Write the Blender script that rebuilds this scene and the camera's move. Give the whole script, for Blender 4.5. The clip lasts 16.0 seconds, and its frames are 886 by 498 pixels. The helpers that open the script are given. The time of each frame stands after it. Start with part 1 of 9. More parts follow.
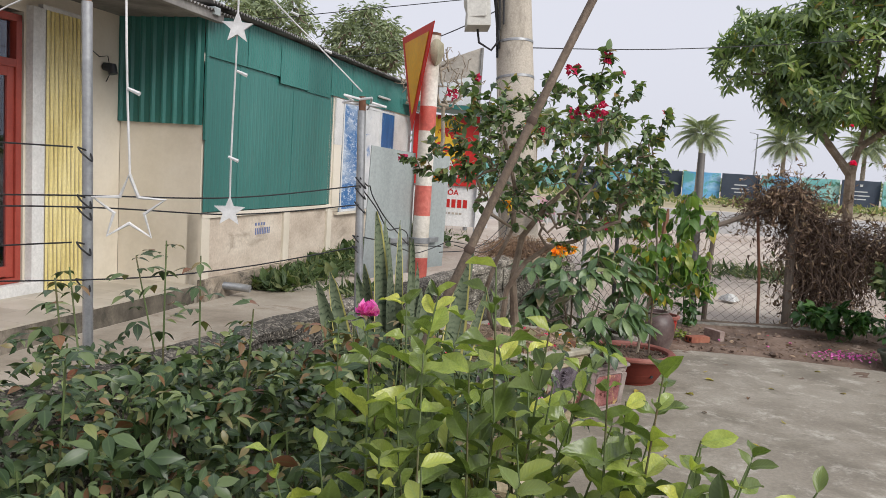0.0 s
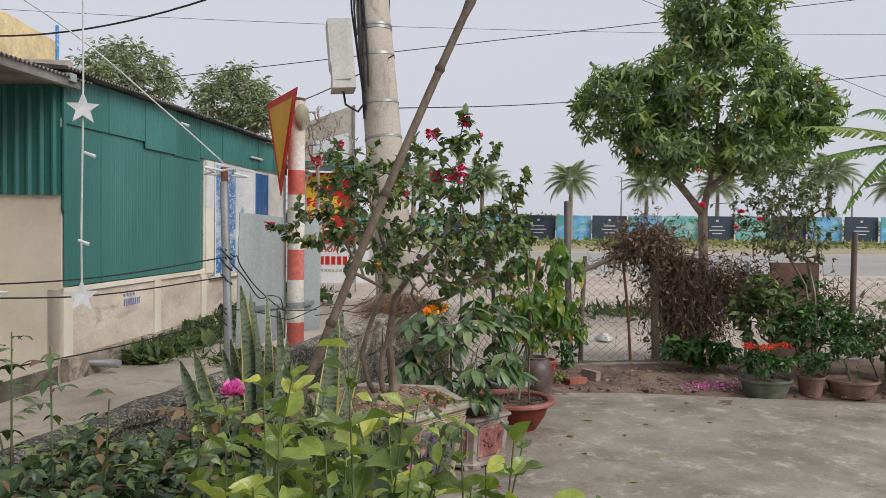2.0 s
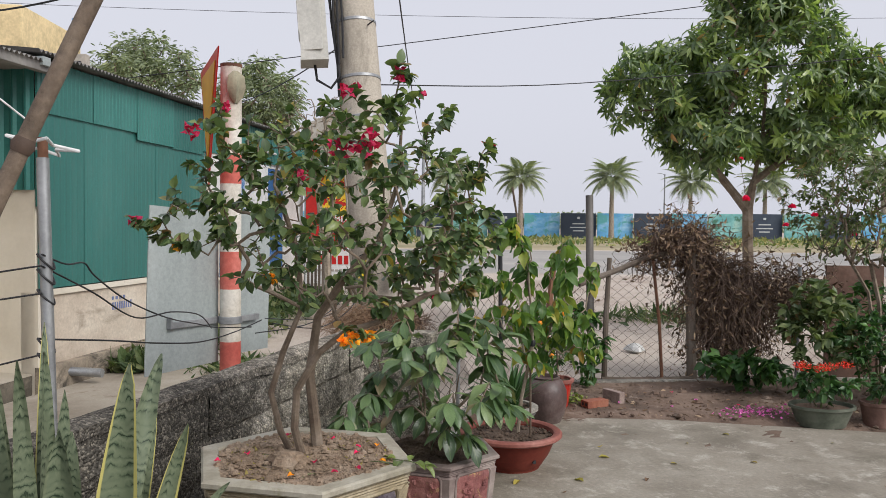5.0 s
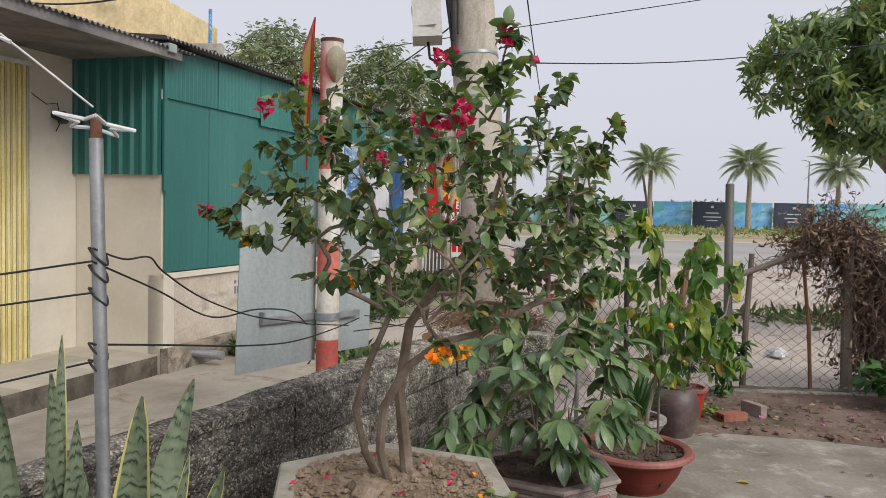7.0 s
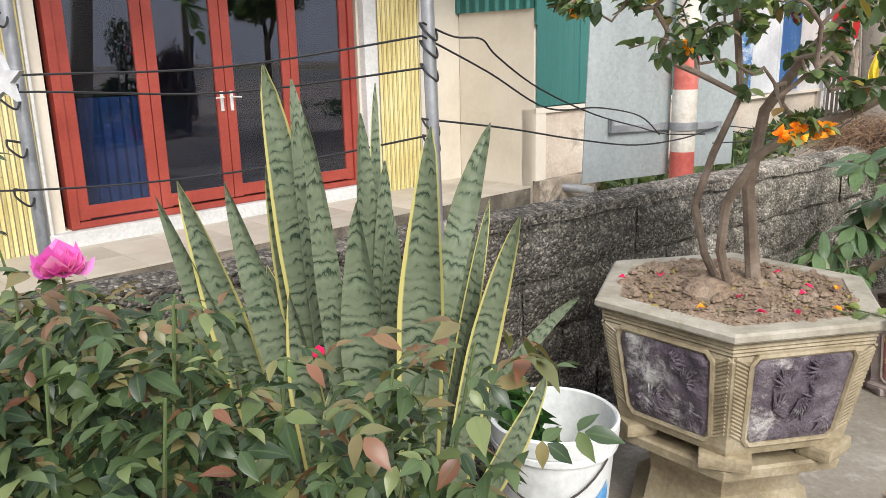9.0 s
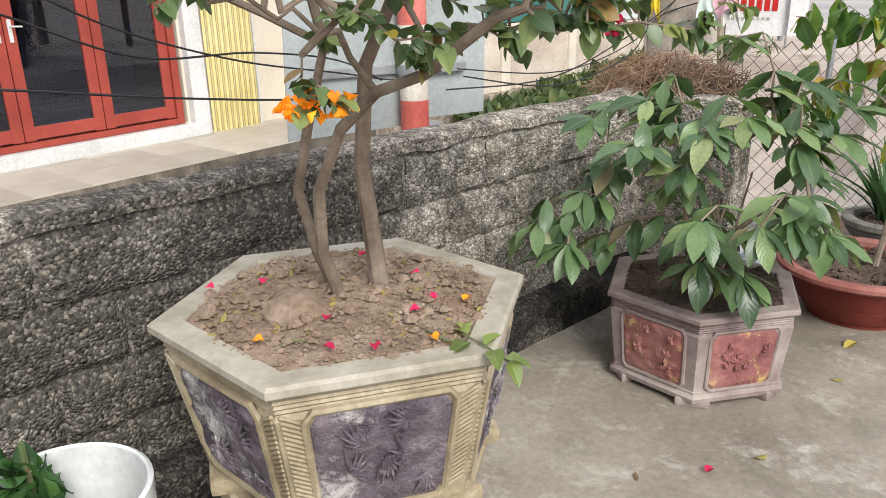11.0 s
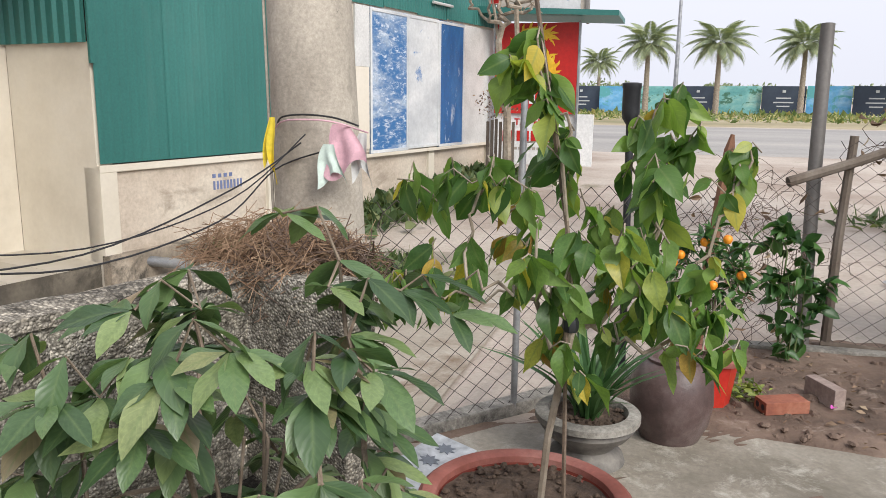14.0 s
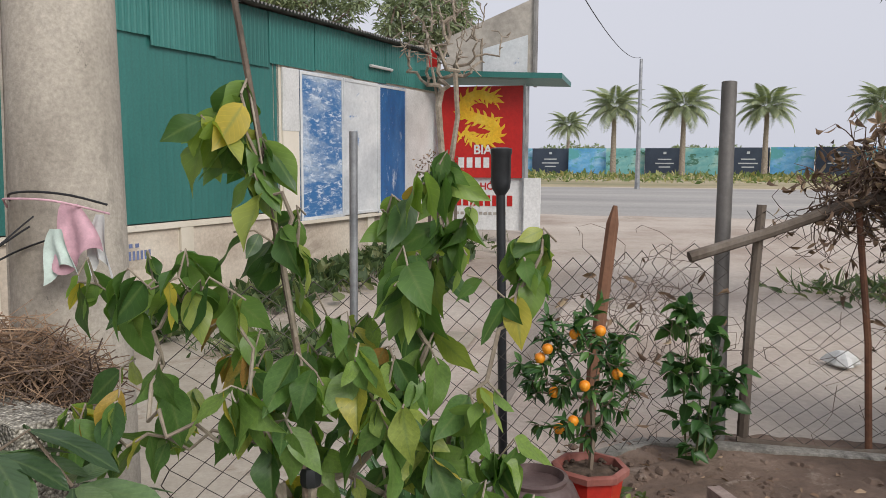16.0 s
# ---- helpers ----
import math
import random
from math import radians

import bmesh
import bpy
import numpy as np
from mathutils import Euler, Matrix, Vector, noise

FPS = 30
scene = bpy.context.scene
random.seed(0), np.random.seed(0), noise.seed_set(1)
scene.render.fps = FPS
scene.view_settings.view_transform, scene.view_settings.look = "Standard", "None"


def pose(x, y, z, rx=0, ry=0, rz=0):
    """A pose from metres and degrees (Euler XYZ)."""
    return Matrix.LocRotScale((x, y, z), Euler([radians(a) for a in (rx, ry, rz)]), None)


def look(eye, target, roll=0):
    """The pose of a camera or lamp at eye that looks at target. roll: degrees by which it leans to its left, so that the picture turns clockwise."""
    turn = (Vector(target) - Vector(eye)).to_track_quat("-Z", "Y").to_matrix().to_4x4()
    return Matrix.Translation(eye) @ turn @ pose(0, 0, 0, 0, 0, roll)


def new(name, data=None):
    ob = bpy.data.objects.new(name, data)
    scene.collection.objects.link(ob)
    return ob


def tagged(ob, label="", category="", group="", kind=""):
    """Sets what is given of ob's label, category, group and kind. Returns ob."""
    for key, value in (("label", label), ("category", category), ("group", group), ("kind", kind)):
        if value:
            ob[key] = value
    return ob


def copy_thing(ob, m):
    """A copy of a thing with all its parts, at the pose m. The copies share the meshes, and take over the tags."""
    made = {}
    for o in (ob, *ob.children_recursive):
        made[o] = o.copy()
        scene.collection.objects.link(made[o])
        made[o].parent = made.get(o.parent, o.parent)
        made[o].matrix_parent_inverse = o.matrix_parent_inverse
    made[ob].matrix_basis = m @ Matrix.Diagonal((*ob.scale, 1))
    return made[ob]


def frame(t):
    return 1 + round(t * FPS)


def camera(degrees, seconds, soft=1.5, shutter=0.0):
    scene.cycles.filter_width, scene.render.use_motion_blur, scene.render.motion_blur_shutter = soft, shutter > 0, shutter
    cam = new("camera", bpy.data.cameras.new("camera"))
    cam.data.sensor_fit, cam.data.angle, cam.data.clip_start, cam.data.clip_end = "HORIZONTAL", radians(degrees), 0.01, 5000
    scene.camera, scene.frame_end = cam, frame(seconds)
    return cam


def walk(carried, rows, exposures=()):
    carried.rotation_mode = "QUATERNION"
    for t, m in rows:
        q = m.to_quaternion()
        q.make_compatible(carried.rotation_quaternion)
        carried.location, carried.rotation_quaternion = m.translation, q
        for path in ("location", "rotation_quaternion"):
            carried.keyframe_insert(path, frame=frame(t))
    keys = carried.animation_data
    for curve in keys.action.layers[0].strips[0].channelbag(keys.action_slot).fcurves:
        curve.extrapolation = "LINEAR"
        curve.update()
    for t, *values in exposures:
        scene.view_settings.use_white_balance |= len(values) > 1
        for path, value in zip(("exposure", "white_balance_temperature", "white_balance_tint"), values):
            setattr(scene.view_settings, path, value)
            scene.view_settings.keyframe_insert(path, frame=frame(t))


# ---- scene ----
cam = camera(59.7, 16.0, 0.4)
PATH = [
    (0, (0.281, -0.157, 1.55), (0.182, 1.831, 1.347), 3.6),
    (0.5, (0.304, -0.176, 1.554), (0.333, 1.818, 1.408), 2.6),
    (1, (0.324, -0.184, 1.576), (0.436, 1.81, 1.467), 1.7),
    (1.5, (0.319, -0.189, 1.595), (0.485, 1.803, 1.516), 1.0),
    (2, (0.337, -0.19, 1.6), (0.533, 1.8, 1.543), 0.7),
    (2.5, (0.461, -0.152, 1.605), (0.674, 1.835, 1.545), 0.8),
    (3, (0.597, -0.05, 1.6), (0.822, 1.936, 1.525), 0.9),
    (3.2, (0.624, 0.008, 1.592), (0.851, 1.993, 1.514), 0.8),
    (5.3, (0.833, 0.921, 1.596), (0.883, 2.919, 1.543), 0.9),
    (5.5, (0.844, 0.982, 1.595), (0.866, 2.982, 1.557), 1.1),
    (6, (0.923, 1.142, 1.626), (0.877, 3.142, 1.631), 1.6),
    (6.5, (0.898, 1.214, 1.645), (0.811, 3.212, 1.617), 1.6),
    (7, (0.871, 1.254, 1.618), (0.641, 3.238, 1.515), 1.4),
    (7.5, (0.839, 1.236, 1.579), (0.35, 3.165, 1.381), 0.9),
    (8, (0.86, 1.2, 1.523), (0.111, 3.032, 1.237), 0.5),
    (8.2, (0.879, 1.214, 1.49), (0.035, 2.998, 1.164), 0.0),
    (10.3, (1.145, 2.024, 1.381), (-0.05, 3.486, 0.721), -2.0),
    (10.5, (1.183, 2.128, 1.384), (0.07, 3.652, 0.722), -1.6),
    (11, (1.39, 2.359, 1.412), (0.498, 4.02, 0.744), -1.2),
    (11.5, (1.534, 2.62, 1.426), (0.864, 4.391, 0.78), -0.8),
    (12, (1.626, 2.888, 1.426), (1.142, 4.743, 0.857), -1.0),
    (12.5, (1.779, 3.111, 1.449), (1.267, 4.971, 0.924), -0.4),
    (13, (1.866, 3.284, 1.44), (1.342, 5.153, 0.955), -0.1),
    (13.5, (1.845, 3.504, 1.454), (1.32, 5.382, 1.013), 0.4),
    (14, (1.894, 3.673, 1.464), (1.335, 5.555, 1.08), 0.7),
    (14.5, (2.024, 3.879, 1.47), (1.445, 5.768, 1.158), 0.8),
    (15, (2.074, 4.092, 1.48), (1.506, 5.992, 1.224), 0.4),
    (15.5, (2.173, 4.27, 1.476), (1.623, 6.179, 1.246), 0.4),
    (16, (2.312, 4.387, 1.492), (1.802, 6.307, 1.266), 0.3),
]
EXPOSURES = [(0.0, 0.88), (0.5, 0.75), (1.0, 0.72), (2.5, 0.62), (5.3, 0.78), (6.5, 0.64), (7.2, 0.8), (7.7, 1.04), (8.2, 1.28), (9.0, 1.38), (10.3, 1.4), (11.0, 1.42), (12.0, 1.42), (13.0, 1.32), (13.5, 1.24), (14.5, 1.04), (15.2, 0.78), (16.0, 0.7)]
walk(cam, [(t, look(eye, target, roll)) for t, eye, target, roll in PATH], EXPOSURES)

# ---- world ----
world = bpy.data.worlds.new("overcast")
scene.world = world
world.use_nodes = True
wn = world.node_tree
wn.nodes.clear()
sky = wn.nodes.new("ShaderNodeTexSky")
sky.sky_type, sky.sun_disc = "NISHITA", False
sky.sun_elevation, sky.sun_rotation = radians(40), radians(130)
sky.dust_density, sky.air_density, sky.ozone_density = 6.0, 1.0, 2.0
wsat = wn.nodes.new("ShaderNodeHueSaturation")
wsat.inputs["Saturation"].default_value = 0.25
wsat.inputs["Value"].default_value = 0.09
wmix = wn.nodes.new("ShaderNodeMix")
wmix.data_type = "RGBA"
wmix.inputs[0].default_value = 0.82
wmix.inputs[7].default_value = (0.638, 0.65, 0.73, 1)
wbg = wn.nodes.new("ShaderNodeBackground")
wbg.inputs["Strength"].default_value = 0.72
wout = wn.nodes.new("ShaderNodeOutputWorld")
wn.links.new(sky.outputs[0], wsat.inputs["Color"])
wn.links.new(wsat.outputs[0], wmix.inputs[6])
wn.links.new(wmix.outputs[2], wbg.inputs["Color"])
wn.links.new(wbg.outputs[0], wout.inputs["Surface"])

sun_lamp = bpy.data.lights.new("sun", "SUN")
sun_lamp.energy, sun_lamp.angle, sun_lamp.color = 1.45, radians(30), (1.0, 0.965, 0.92)
sun_ob = new("sun", sun_lamp)
sun_ob.matrix_world = look((12, -6, 13), (0, 4, 0))

# ---- mesh helpers ----
rng = random.Random(7)


class Shape:
    """Collects vertices, faces and leaf coordinates for one mesh."""

    def __init__(self):
        self.v, self.f, self.uv = [], [], []

    def add(self, verts, faces, uvs=None):
        o = len(self.v)
        self.v.extend([tuple(p) for p in verts])
        self.f.extend([tuple(i + o for i in f) for f in faces])
        self.uv.extend(uvs if uvs is not None else [(0.5, 0.5)] * len(verts))
        return self

    def box(self, cx, cy, cz, sx, sy, sz, bevel=0.0, m=None):
        bm = bmesh.new()
        bmesh.ops.create_cube(bm, size=1.0)
        bmesh.ops.scale(bm, vec=(sx, sy, sz), verts=bm.verts)
        if bevel > 0:
            bmesh.ops.bevel(bm, geom=bm.edges[:], offset=bevel, segments=2, affect="EDGES", profile=0.7)
        bmesh.ops.translate(bm, vec=(cx, cy, cz), verts=bm.verts)
        if m is not None:
            bmesh.ops.transform(bm, matrix=m, verts=bm.verts)
        bm.verts.index_update()
        self.add([v.co[:] for v in bm.verts], [[v.index for v in f.verts] for f in bm.faces])
        bm.free()
        return self

    def lathe(self, profile, segs=32, cx=0.0, cy=0.0, wob=0.0, ph=0.0):
        verts, faces = [], []
        n = len(profile)
        for r, z in profile:
            for k in range(segs):
                a = 2 * math.pi * k / segs + ph
                rr = r * (1 + wob * math.sin(3 * a + z * 5) + wob * 0.6 * math.sin(5 * a + 1.3))
                verts.append((cx + rr * math.cos(a), cy + rr * math.sin(a), z))
        for i in range(n - 1):
            for k in range(segs):
                k2 = (k + 1) % segs
                faces.append((i * segs + k, i * segs + k2, (i + 1) * segs + k2, (i + 1) * segs + k))
        faces.append(tuple(reversed(range(segs))))
        faces.append(tuple(range((n - 1) * segs, n * segs)))
        return self.add(verts, faces)

    def tube(self, pts, radii, segs=6, caps=True):
        pts = [Vector(p) for p in pts]
        if isinstance(radii, (int, float)):
            radii = [radii] * len(pts)
        verts, faces = [], []
        ref = None
        for i, p in enumerate(pts):
            d = (pts[min(i + 1, len(pts) - 1)] - pts[max(i - 1, 0)])
            if d.length < 1e-9:
                d = Vector((0, 0, 1))
            d.normalize()
            if ref is None:
                ref = d.orthogonal().normalized()
            ref = (ref - d * ref.dot(d))
            if ref.length < 1e-6:
                ref = d.orthogonal()
            ref.normalize()
            b = d.cross(ref)
            for k in range(segs):
                a = 2 * math.pi * k / segs
                verts.append(p + (ref * math.cos(a) + b * math.sin(a)) * radii[i])
        for i in range(len(pts) - 1):
            for k in range(segs):
                k2 = (k + 1) % segs
                faces.append((i * segs + k, i * segs + k2, (i + 1) * segs + k2, (i + 1) * segs + k))
        if caps:
            faces.append(tuple(reversed(range(segs))))
            faces.append(tuple(range((len(pts) - 1) * segs, len(pts) * segs)))
        return self.add(verts, faces)

    def grid(self, fn, nu, nv):
        """A sheet: fn(i / nu, j / nv) gives a point."""
        verts = [fn(i / nu, j / nv) for j in range(nv + 1) for i in range(nu + 1)]
        uvs = [(i / nu, j / nv) for j in range(nv + 1) for i in range(nu + 1)]
        w = nu + 1
        faces = [(j * w + i, j * w + i + 1, (j + 1) * w + i + 1, (j + 1) * w + i) for j in range(nv) for i in range(nu)]
        return self.add(verts, faces, uvs)

    def poly(self, outline, thick, m):
        """A flat plate from an outline in x, z, of a thickness along y, laid by m."""
        n = len(outline)
        verts = [m @ Vector((x, -thick / 2, z)) for x, z in outline] + [m @ Vector((x, thick / 2, z)) for x, z in outline]
        faces = [tuple(range(n)), tuple(reversed(range(n, 2 * n)))] + [(i, i + n, (i + 1) % n + n, (i + 1) % n) for i in range(n)]
        return self.add(verts, faces)

    def mesh(self, name, smooth=False):
        me = bpy.data.meshes.new(name)
        me.from_pydata(self.v, [], self.f)
        uvl = me.uv_layers.new(name="uv")
        idx = np.empty(len(me.loops), dtype=np.int32)
        me.loops.foreach_get("vertex_index", idx)
        uvl.data.foreach_set("uv", np.array(self.uv, dtype=np.float32)[idx].ravel())
        if smooth:
            me.polygons.foreach_set("use_smooth", [True] * len(me.polygons))
            me.set_sharp_from_angle(angle=radians(38))
        me.update()
        return me


def part(name, shape, material, parent=None, label="", smooth=True, loc=None):
    me = shape.mesh(name, smooth) if isinstance(shape, Shape) else shape
    if material is not None and not me.materials:
        me.materials.append(material)
    ob = new(name, me)
    if parent is not None:
        ob.parent = parent
    if loc is not None:
        ob.location = loc
    if label:
        tagged(ob, label)
    return ob


def thing(name, loc, label, category, group="", rz=0.0):
    ob = new(name)
    ob.empty_display_size = 0.1
    ob.matrix_basis = pose(loc[0], loc[1], loc[2], 0, 0, rz)
    return tagged(ob, label, category, group)


def structure(name, shape, material, label, category="", smooth=False):
    ob = part(name, shape, material, smooth=smooth)
    return tagged(ob, label, category or name.split("_")[0], kind="structure")


# ---- leaf helpers ----
def leaf_form(seg=4, width=0.5, widest=0.4, fold=0.18, droop=0.25, tip=1.6, wave=0.0):
    """A leaf of length 1 along +y, its face up: vertices, faces, coordinates."""
    verts, uvs, faces = [], [], []
    for i in range(seg + 1):
        t = i / seg
        a = t ** (math.log(0.5) / math.log(widest))
        w = 0.5 * width * max(math.sin(math.pi * a), 0.0) ** (0.8 if t < widest else 1.0 / tip * 1.35)
        if i == 0:
            w = 0.02
        if i == seg:
            w = 0.004
        zc = -droop * t * t
        wv = wave * math.sin(t * 9.0)
        verts += [(-w, t, zc + fold * w * 2 + wv * w), (0, t, zc), (w, t, zc + fold * w * 2 - wv * w)]
        uvs += [(0, t), (0.5, t), (1, t)]
    for i in range(seg):
        o = i * 3
        faces += [(o, o + 1, o + 4, o + 3), (o + 1, o + 2, o + 5, o + 4)]
    return np.array(verts, dtype=np.float64), faces, uvs


def bunch(form, places):
    """One compound form from a form laid at several matrices."""
    V, F, U = [], [], []
    v, f, u = form
    for m in places:
        o = sum(len(a) for a in V)
        M = np.array(m)
        V.append(v @ M[:3, :3].T + M[:3, 3])
        F += [tuple(i + o for i in q) for q in f]
        U += u
    return np.concatenate(V), F, U


def laid(p, way, up=(0, 0, 1), size=1.0, spin=0.0):
    """The matrix that lays a leaf at p, along way, its face towards up."""
    y = Vector(way).normalized()
    z = Vector(up)
    z = z - y * z.dot(y)
    if z.length < 1e-5:
        z = y.orthogonal()
    z.normalize()
    x = y.cross(z)
    m = Matrix((x, y, z)).transposed().to_4x4()
    if spin:
        m = m @ Matrix.Rotation(spin, 4, "Y")
    m = m @ Matrix.Scale(size, 4)
    m.translation = Vector(p)
    return m


class Foliage:
    """Lays many leaves of a few forms into one mesh."""

    def __init__(self, forms):
        self.forms, self.m = forms, [[] for _ in forms]

    def put(self, m, k=None):
        self.m[rng.randrange(len(self.forms)) if k is None else k].append(m)

    def mesh(self, name):
        Vs, Fs, Us, o = [], [], [], 0
        for (v, f, u), ms in zip(self.forms, self.m):
            if not ms:
                continue
            A = np.array([[list(r) for r in m] for m in ms])
            pts = np.einsum("nij,kj->nki", A[:, :3, :3], v) + A[:, None, :3, 3]
            n = len(v)
            fa = np.array(f, dtype=np.int64)
            Fs.append((fa[None] + (o + np.arange(len(ms)) * n)[:, None, None]).reshape(-1, fa.shape[1]))
            Us.append(np.tile(np.array(u), (len(ms), 1)))
            Vs.append(pts.reshape(-1, 3))
            o += n * len(ms)
        me = bpy.data.meshes.new(name)
        V, F, U = np.concatenate(Vs), np.concatenate(Fs), np.concatenate(Us)
        me.vertices.add(len(V))
        me.vertices.foreach_set("co", V.astype(np.float32).ravel())
        me.loops.add(F.size)
        me.loops.foreach_set("vertex_index", F.astype(np.int32).ravel())
        me.polygons.add(len(F))
        me.polygons.foreach_set("loop_start", np.arange(len(F), dtype=np.int32) * F.shape[1])
        me.polygons.foreach_set("use_smooth", [True] * len(F))
        me.update(calc_edges=True)
        uvl = me.uv_layers.new(name="uv")
        uvl.data.foreach_set("uv", U[F.ravel()].astype(np.float32).ravel())
        return me


def rdir(zlo=-1.0, zhi=1.0):
    z, a = rng.uniform(zlo, zhi), rng.uniform(0, 2 * math.pi)
    r = math.sqrt(max(0.0, 1 - z * z))
    return Vector((r * math.cos(a), r * math.sin(a), z))


class Branches:
    """A branching skeleton: stems as polylines, then twigs grown to tips."""

    def __init__(self):
        self.p, self.par = [], []

    def stem(self, pts, parent=-1):
        for q in pts:
            self.p.append(Vector(q))
            self.par.append(parent)
            parent = len(self.p) - 1
        return parent

    def reach(self, tips, step=0.12, wander=0.25, lift=0.0, skip=0):
        tips = [Vector(t) for t in tips]
        root = self.p[0]
        tips.sort(key=lambda t: (t - root).length)
        ends = []
        for t in tips:
            best = min(range(skip, len(self.p)), key=lambda i: (self.p[i] - t).length + 0.35 * max(0.0, (self.p[i] - root).length - (t - root).length))
            a = self.p[best]
            n = max(2, int((t - a).length / step))
            last = best
            for k in range(1, n + 1):
                s = k / n
                q = a.lerp(t, s) + Vector((0, 0, lift * math.sin(math.pi * s)))
                if k < n:
                    q += rdir() * wander * step
                self.p.append(q)
                self.par.append(last)
                last = len(self.p) - 1
            ends.append(last)
        return ends

    def radii(self, rtip, power=0.45):
        n = [1.0] * len(self.p)
        kids = [0] * len(self.p)
        for i in range(len(self.p) - 1, -1, -1):
            if self.par[i] >= 0:
                kids[self.par[i]] += 1
        load = [0.0] * len(self.p)
        for i in range(len(self.p) - 1, -1, -1):
            if load[i] == 0.0:
                load[i] = 1.0
            if self.par[i] >= 0:
                load[self.par[i]] += load[i]
        self.burden = load
        self.kids = kids
        return [rtip * l ** power for l in load]

    def shape(self, rtip, power=0.45, segs=5, rmax=1.0, least=None):
        r = [min(v, rmax) for v in self.radii(rtip, power)]
        for i, v in (least or {}).items():
            r[i] = max(r[i], v)
        s = Shape()
        done = set()
        heads = {}
        for i in range(len(self.p)):
            if self.par[i] >= 0:
                heads.setdefault(self.par[i], []).append(i)
        starts = [(i, None) for i in range(len(self.p)) if self.par[i] < 0]
        while starts:
            i, pre = starts.pop()
            pts, rr = ([], []) if pre is None else ([self.p[pre]], [min(r[pre], r[i] * 1.25)])
            while True:
                pts.append(self.p[i])
                rr.append(r[i])
                nx = heads.get(i, [])
                if not nx:
                    break
                main = max(nx, key=lambda k: self.burden[k])
                starts += [(k, i) for k in nx if k != main]
                i = main
            if len(pts) > 1:
                s.tube(pts, rr, segs)
        return s


# ---- materials ----
def node(nt, kind, **kw):
    n = nt.nodes.new(kind)
    for k, v in kw.items():
        n.inputs[k.replace("_", " ")].default_value = v
    return n


def ramp(nt, fac, stops):
    n = nt.nodes.new("ShaderNodeValToRGB")
    e = n.color_ramp.elements
    e[0].position, e[0].color = stops[0][0], (*stops[0][1], 1)
    e[1].position, e[1].color = stops[-1][0], (*stops[-1][1], 1)
    for p, c in stops[1:-1]:
        x = e.new(p)
        x.color = (*c, 1)
    nt.links.new(fac, n.inputs[0])
    return n.outputs[0]


def mixc(nt, fac, a, b, kind="MIX"):
    n = nt.nodes.new("ShaderNodeMix")
    n.data_type, n.blend_type = "RGBA", kind
    for k, v in ((0, fac), (6, a), (7, b)):
        if isinstance(v, (int, float)):
            n.inputs[k].default_value = v
        elif isinstance(v, tuple):
            n.inputs[k].default_value = (*v, 1)
        else:
            nt.links.new(v, n.inputs[k])
    return n.outputs[2]


def blank(name, rough=0.8, metal=0.0, spec=0.4):
    m = bpy.data.materials.new(name)
    m.use_nodes = True
    nt = m.node_tree
    b = nt.nodes["Principled BSDF"]
    b.inputs["Roughness"].default_value, b.inputs["Metallic"].default_value = rough, metal
    b.inputs["Specular IOR Level"].default_value = spec
    return m, nt, b


def noise_out(nt, scale, detail=4.0, rough=0.6, coord="Object", stretch=None, dist=0.0):
    if coord == "World":
        src = nt.nodes.new("ShaderNodeNewGeometry").outputs["Position"]
    else:
        src = nt.nodes.new("ShaderNodeTexCoord").outputs[coord]
    if stretch:
        mp = nt.nodes.new("ShaderNodeMapping")
        mp.inputs["Scale"].default_value = stretch
        nt.links.new(src, mp.inputs[0])
        src = mp.outputs[0]
    n = node(nt, "ShaderNodeTexNoise", Scale=scale, Detail=detail, Roughness=rough, Distortion=dist)
    nt.links.new(src, n.inputs["Vector"])
    return n.outputs[0]


def bump(nt, b, height, strength=0.3, dist=0.01):
    n = node(nt, "ShaderNodeBump", Strength=strength, Distance=dist)
    nt.links.new(height, n.inputs["Height"])
    nt.links.new(n.outputs[0], b.inputs["Normal"])


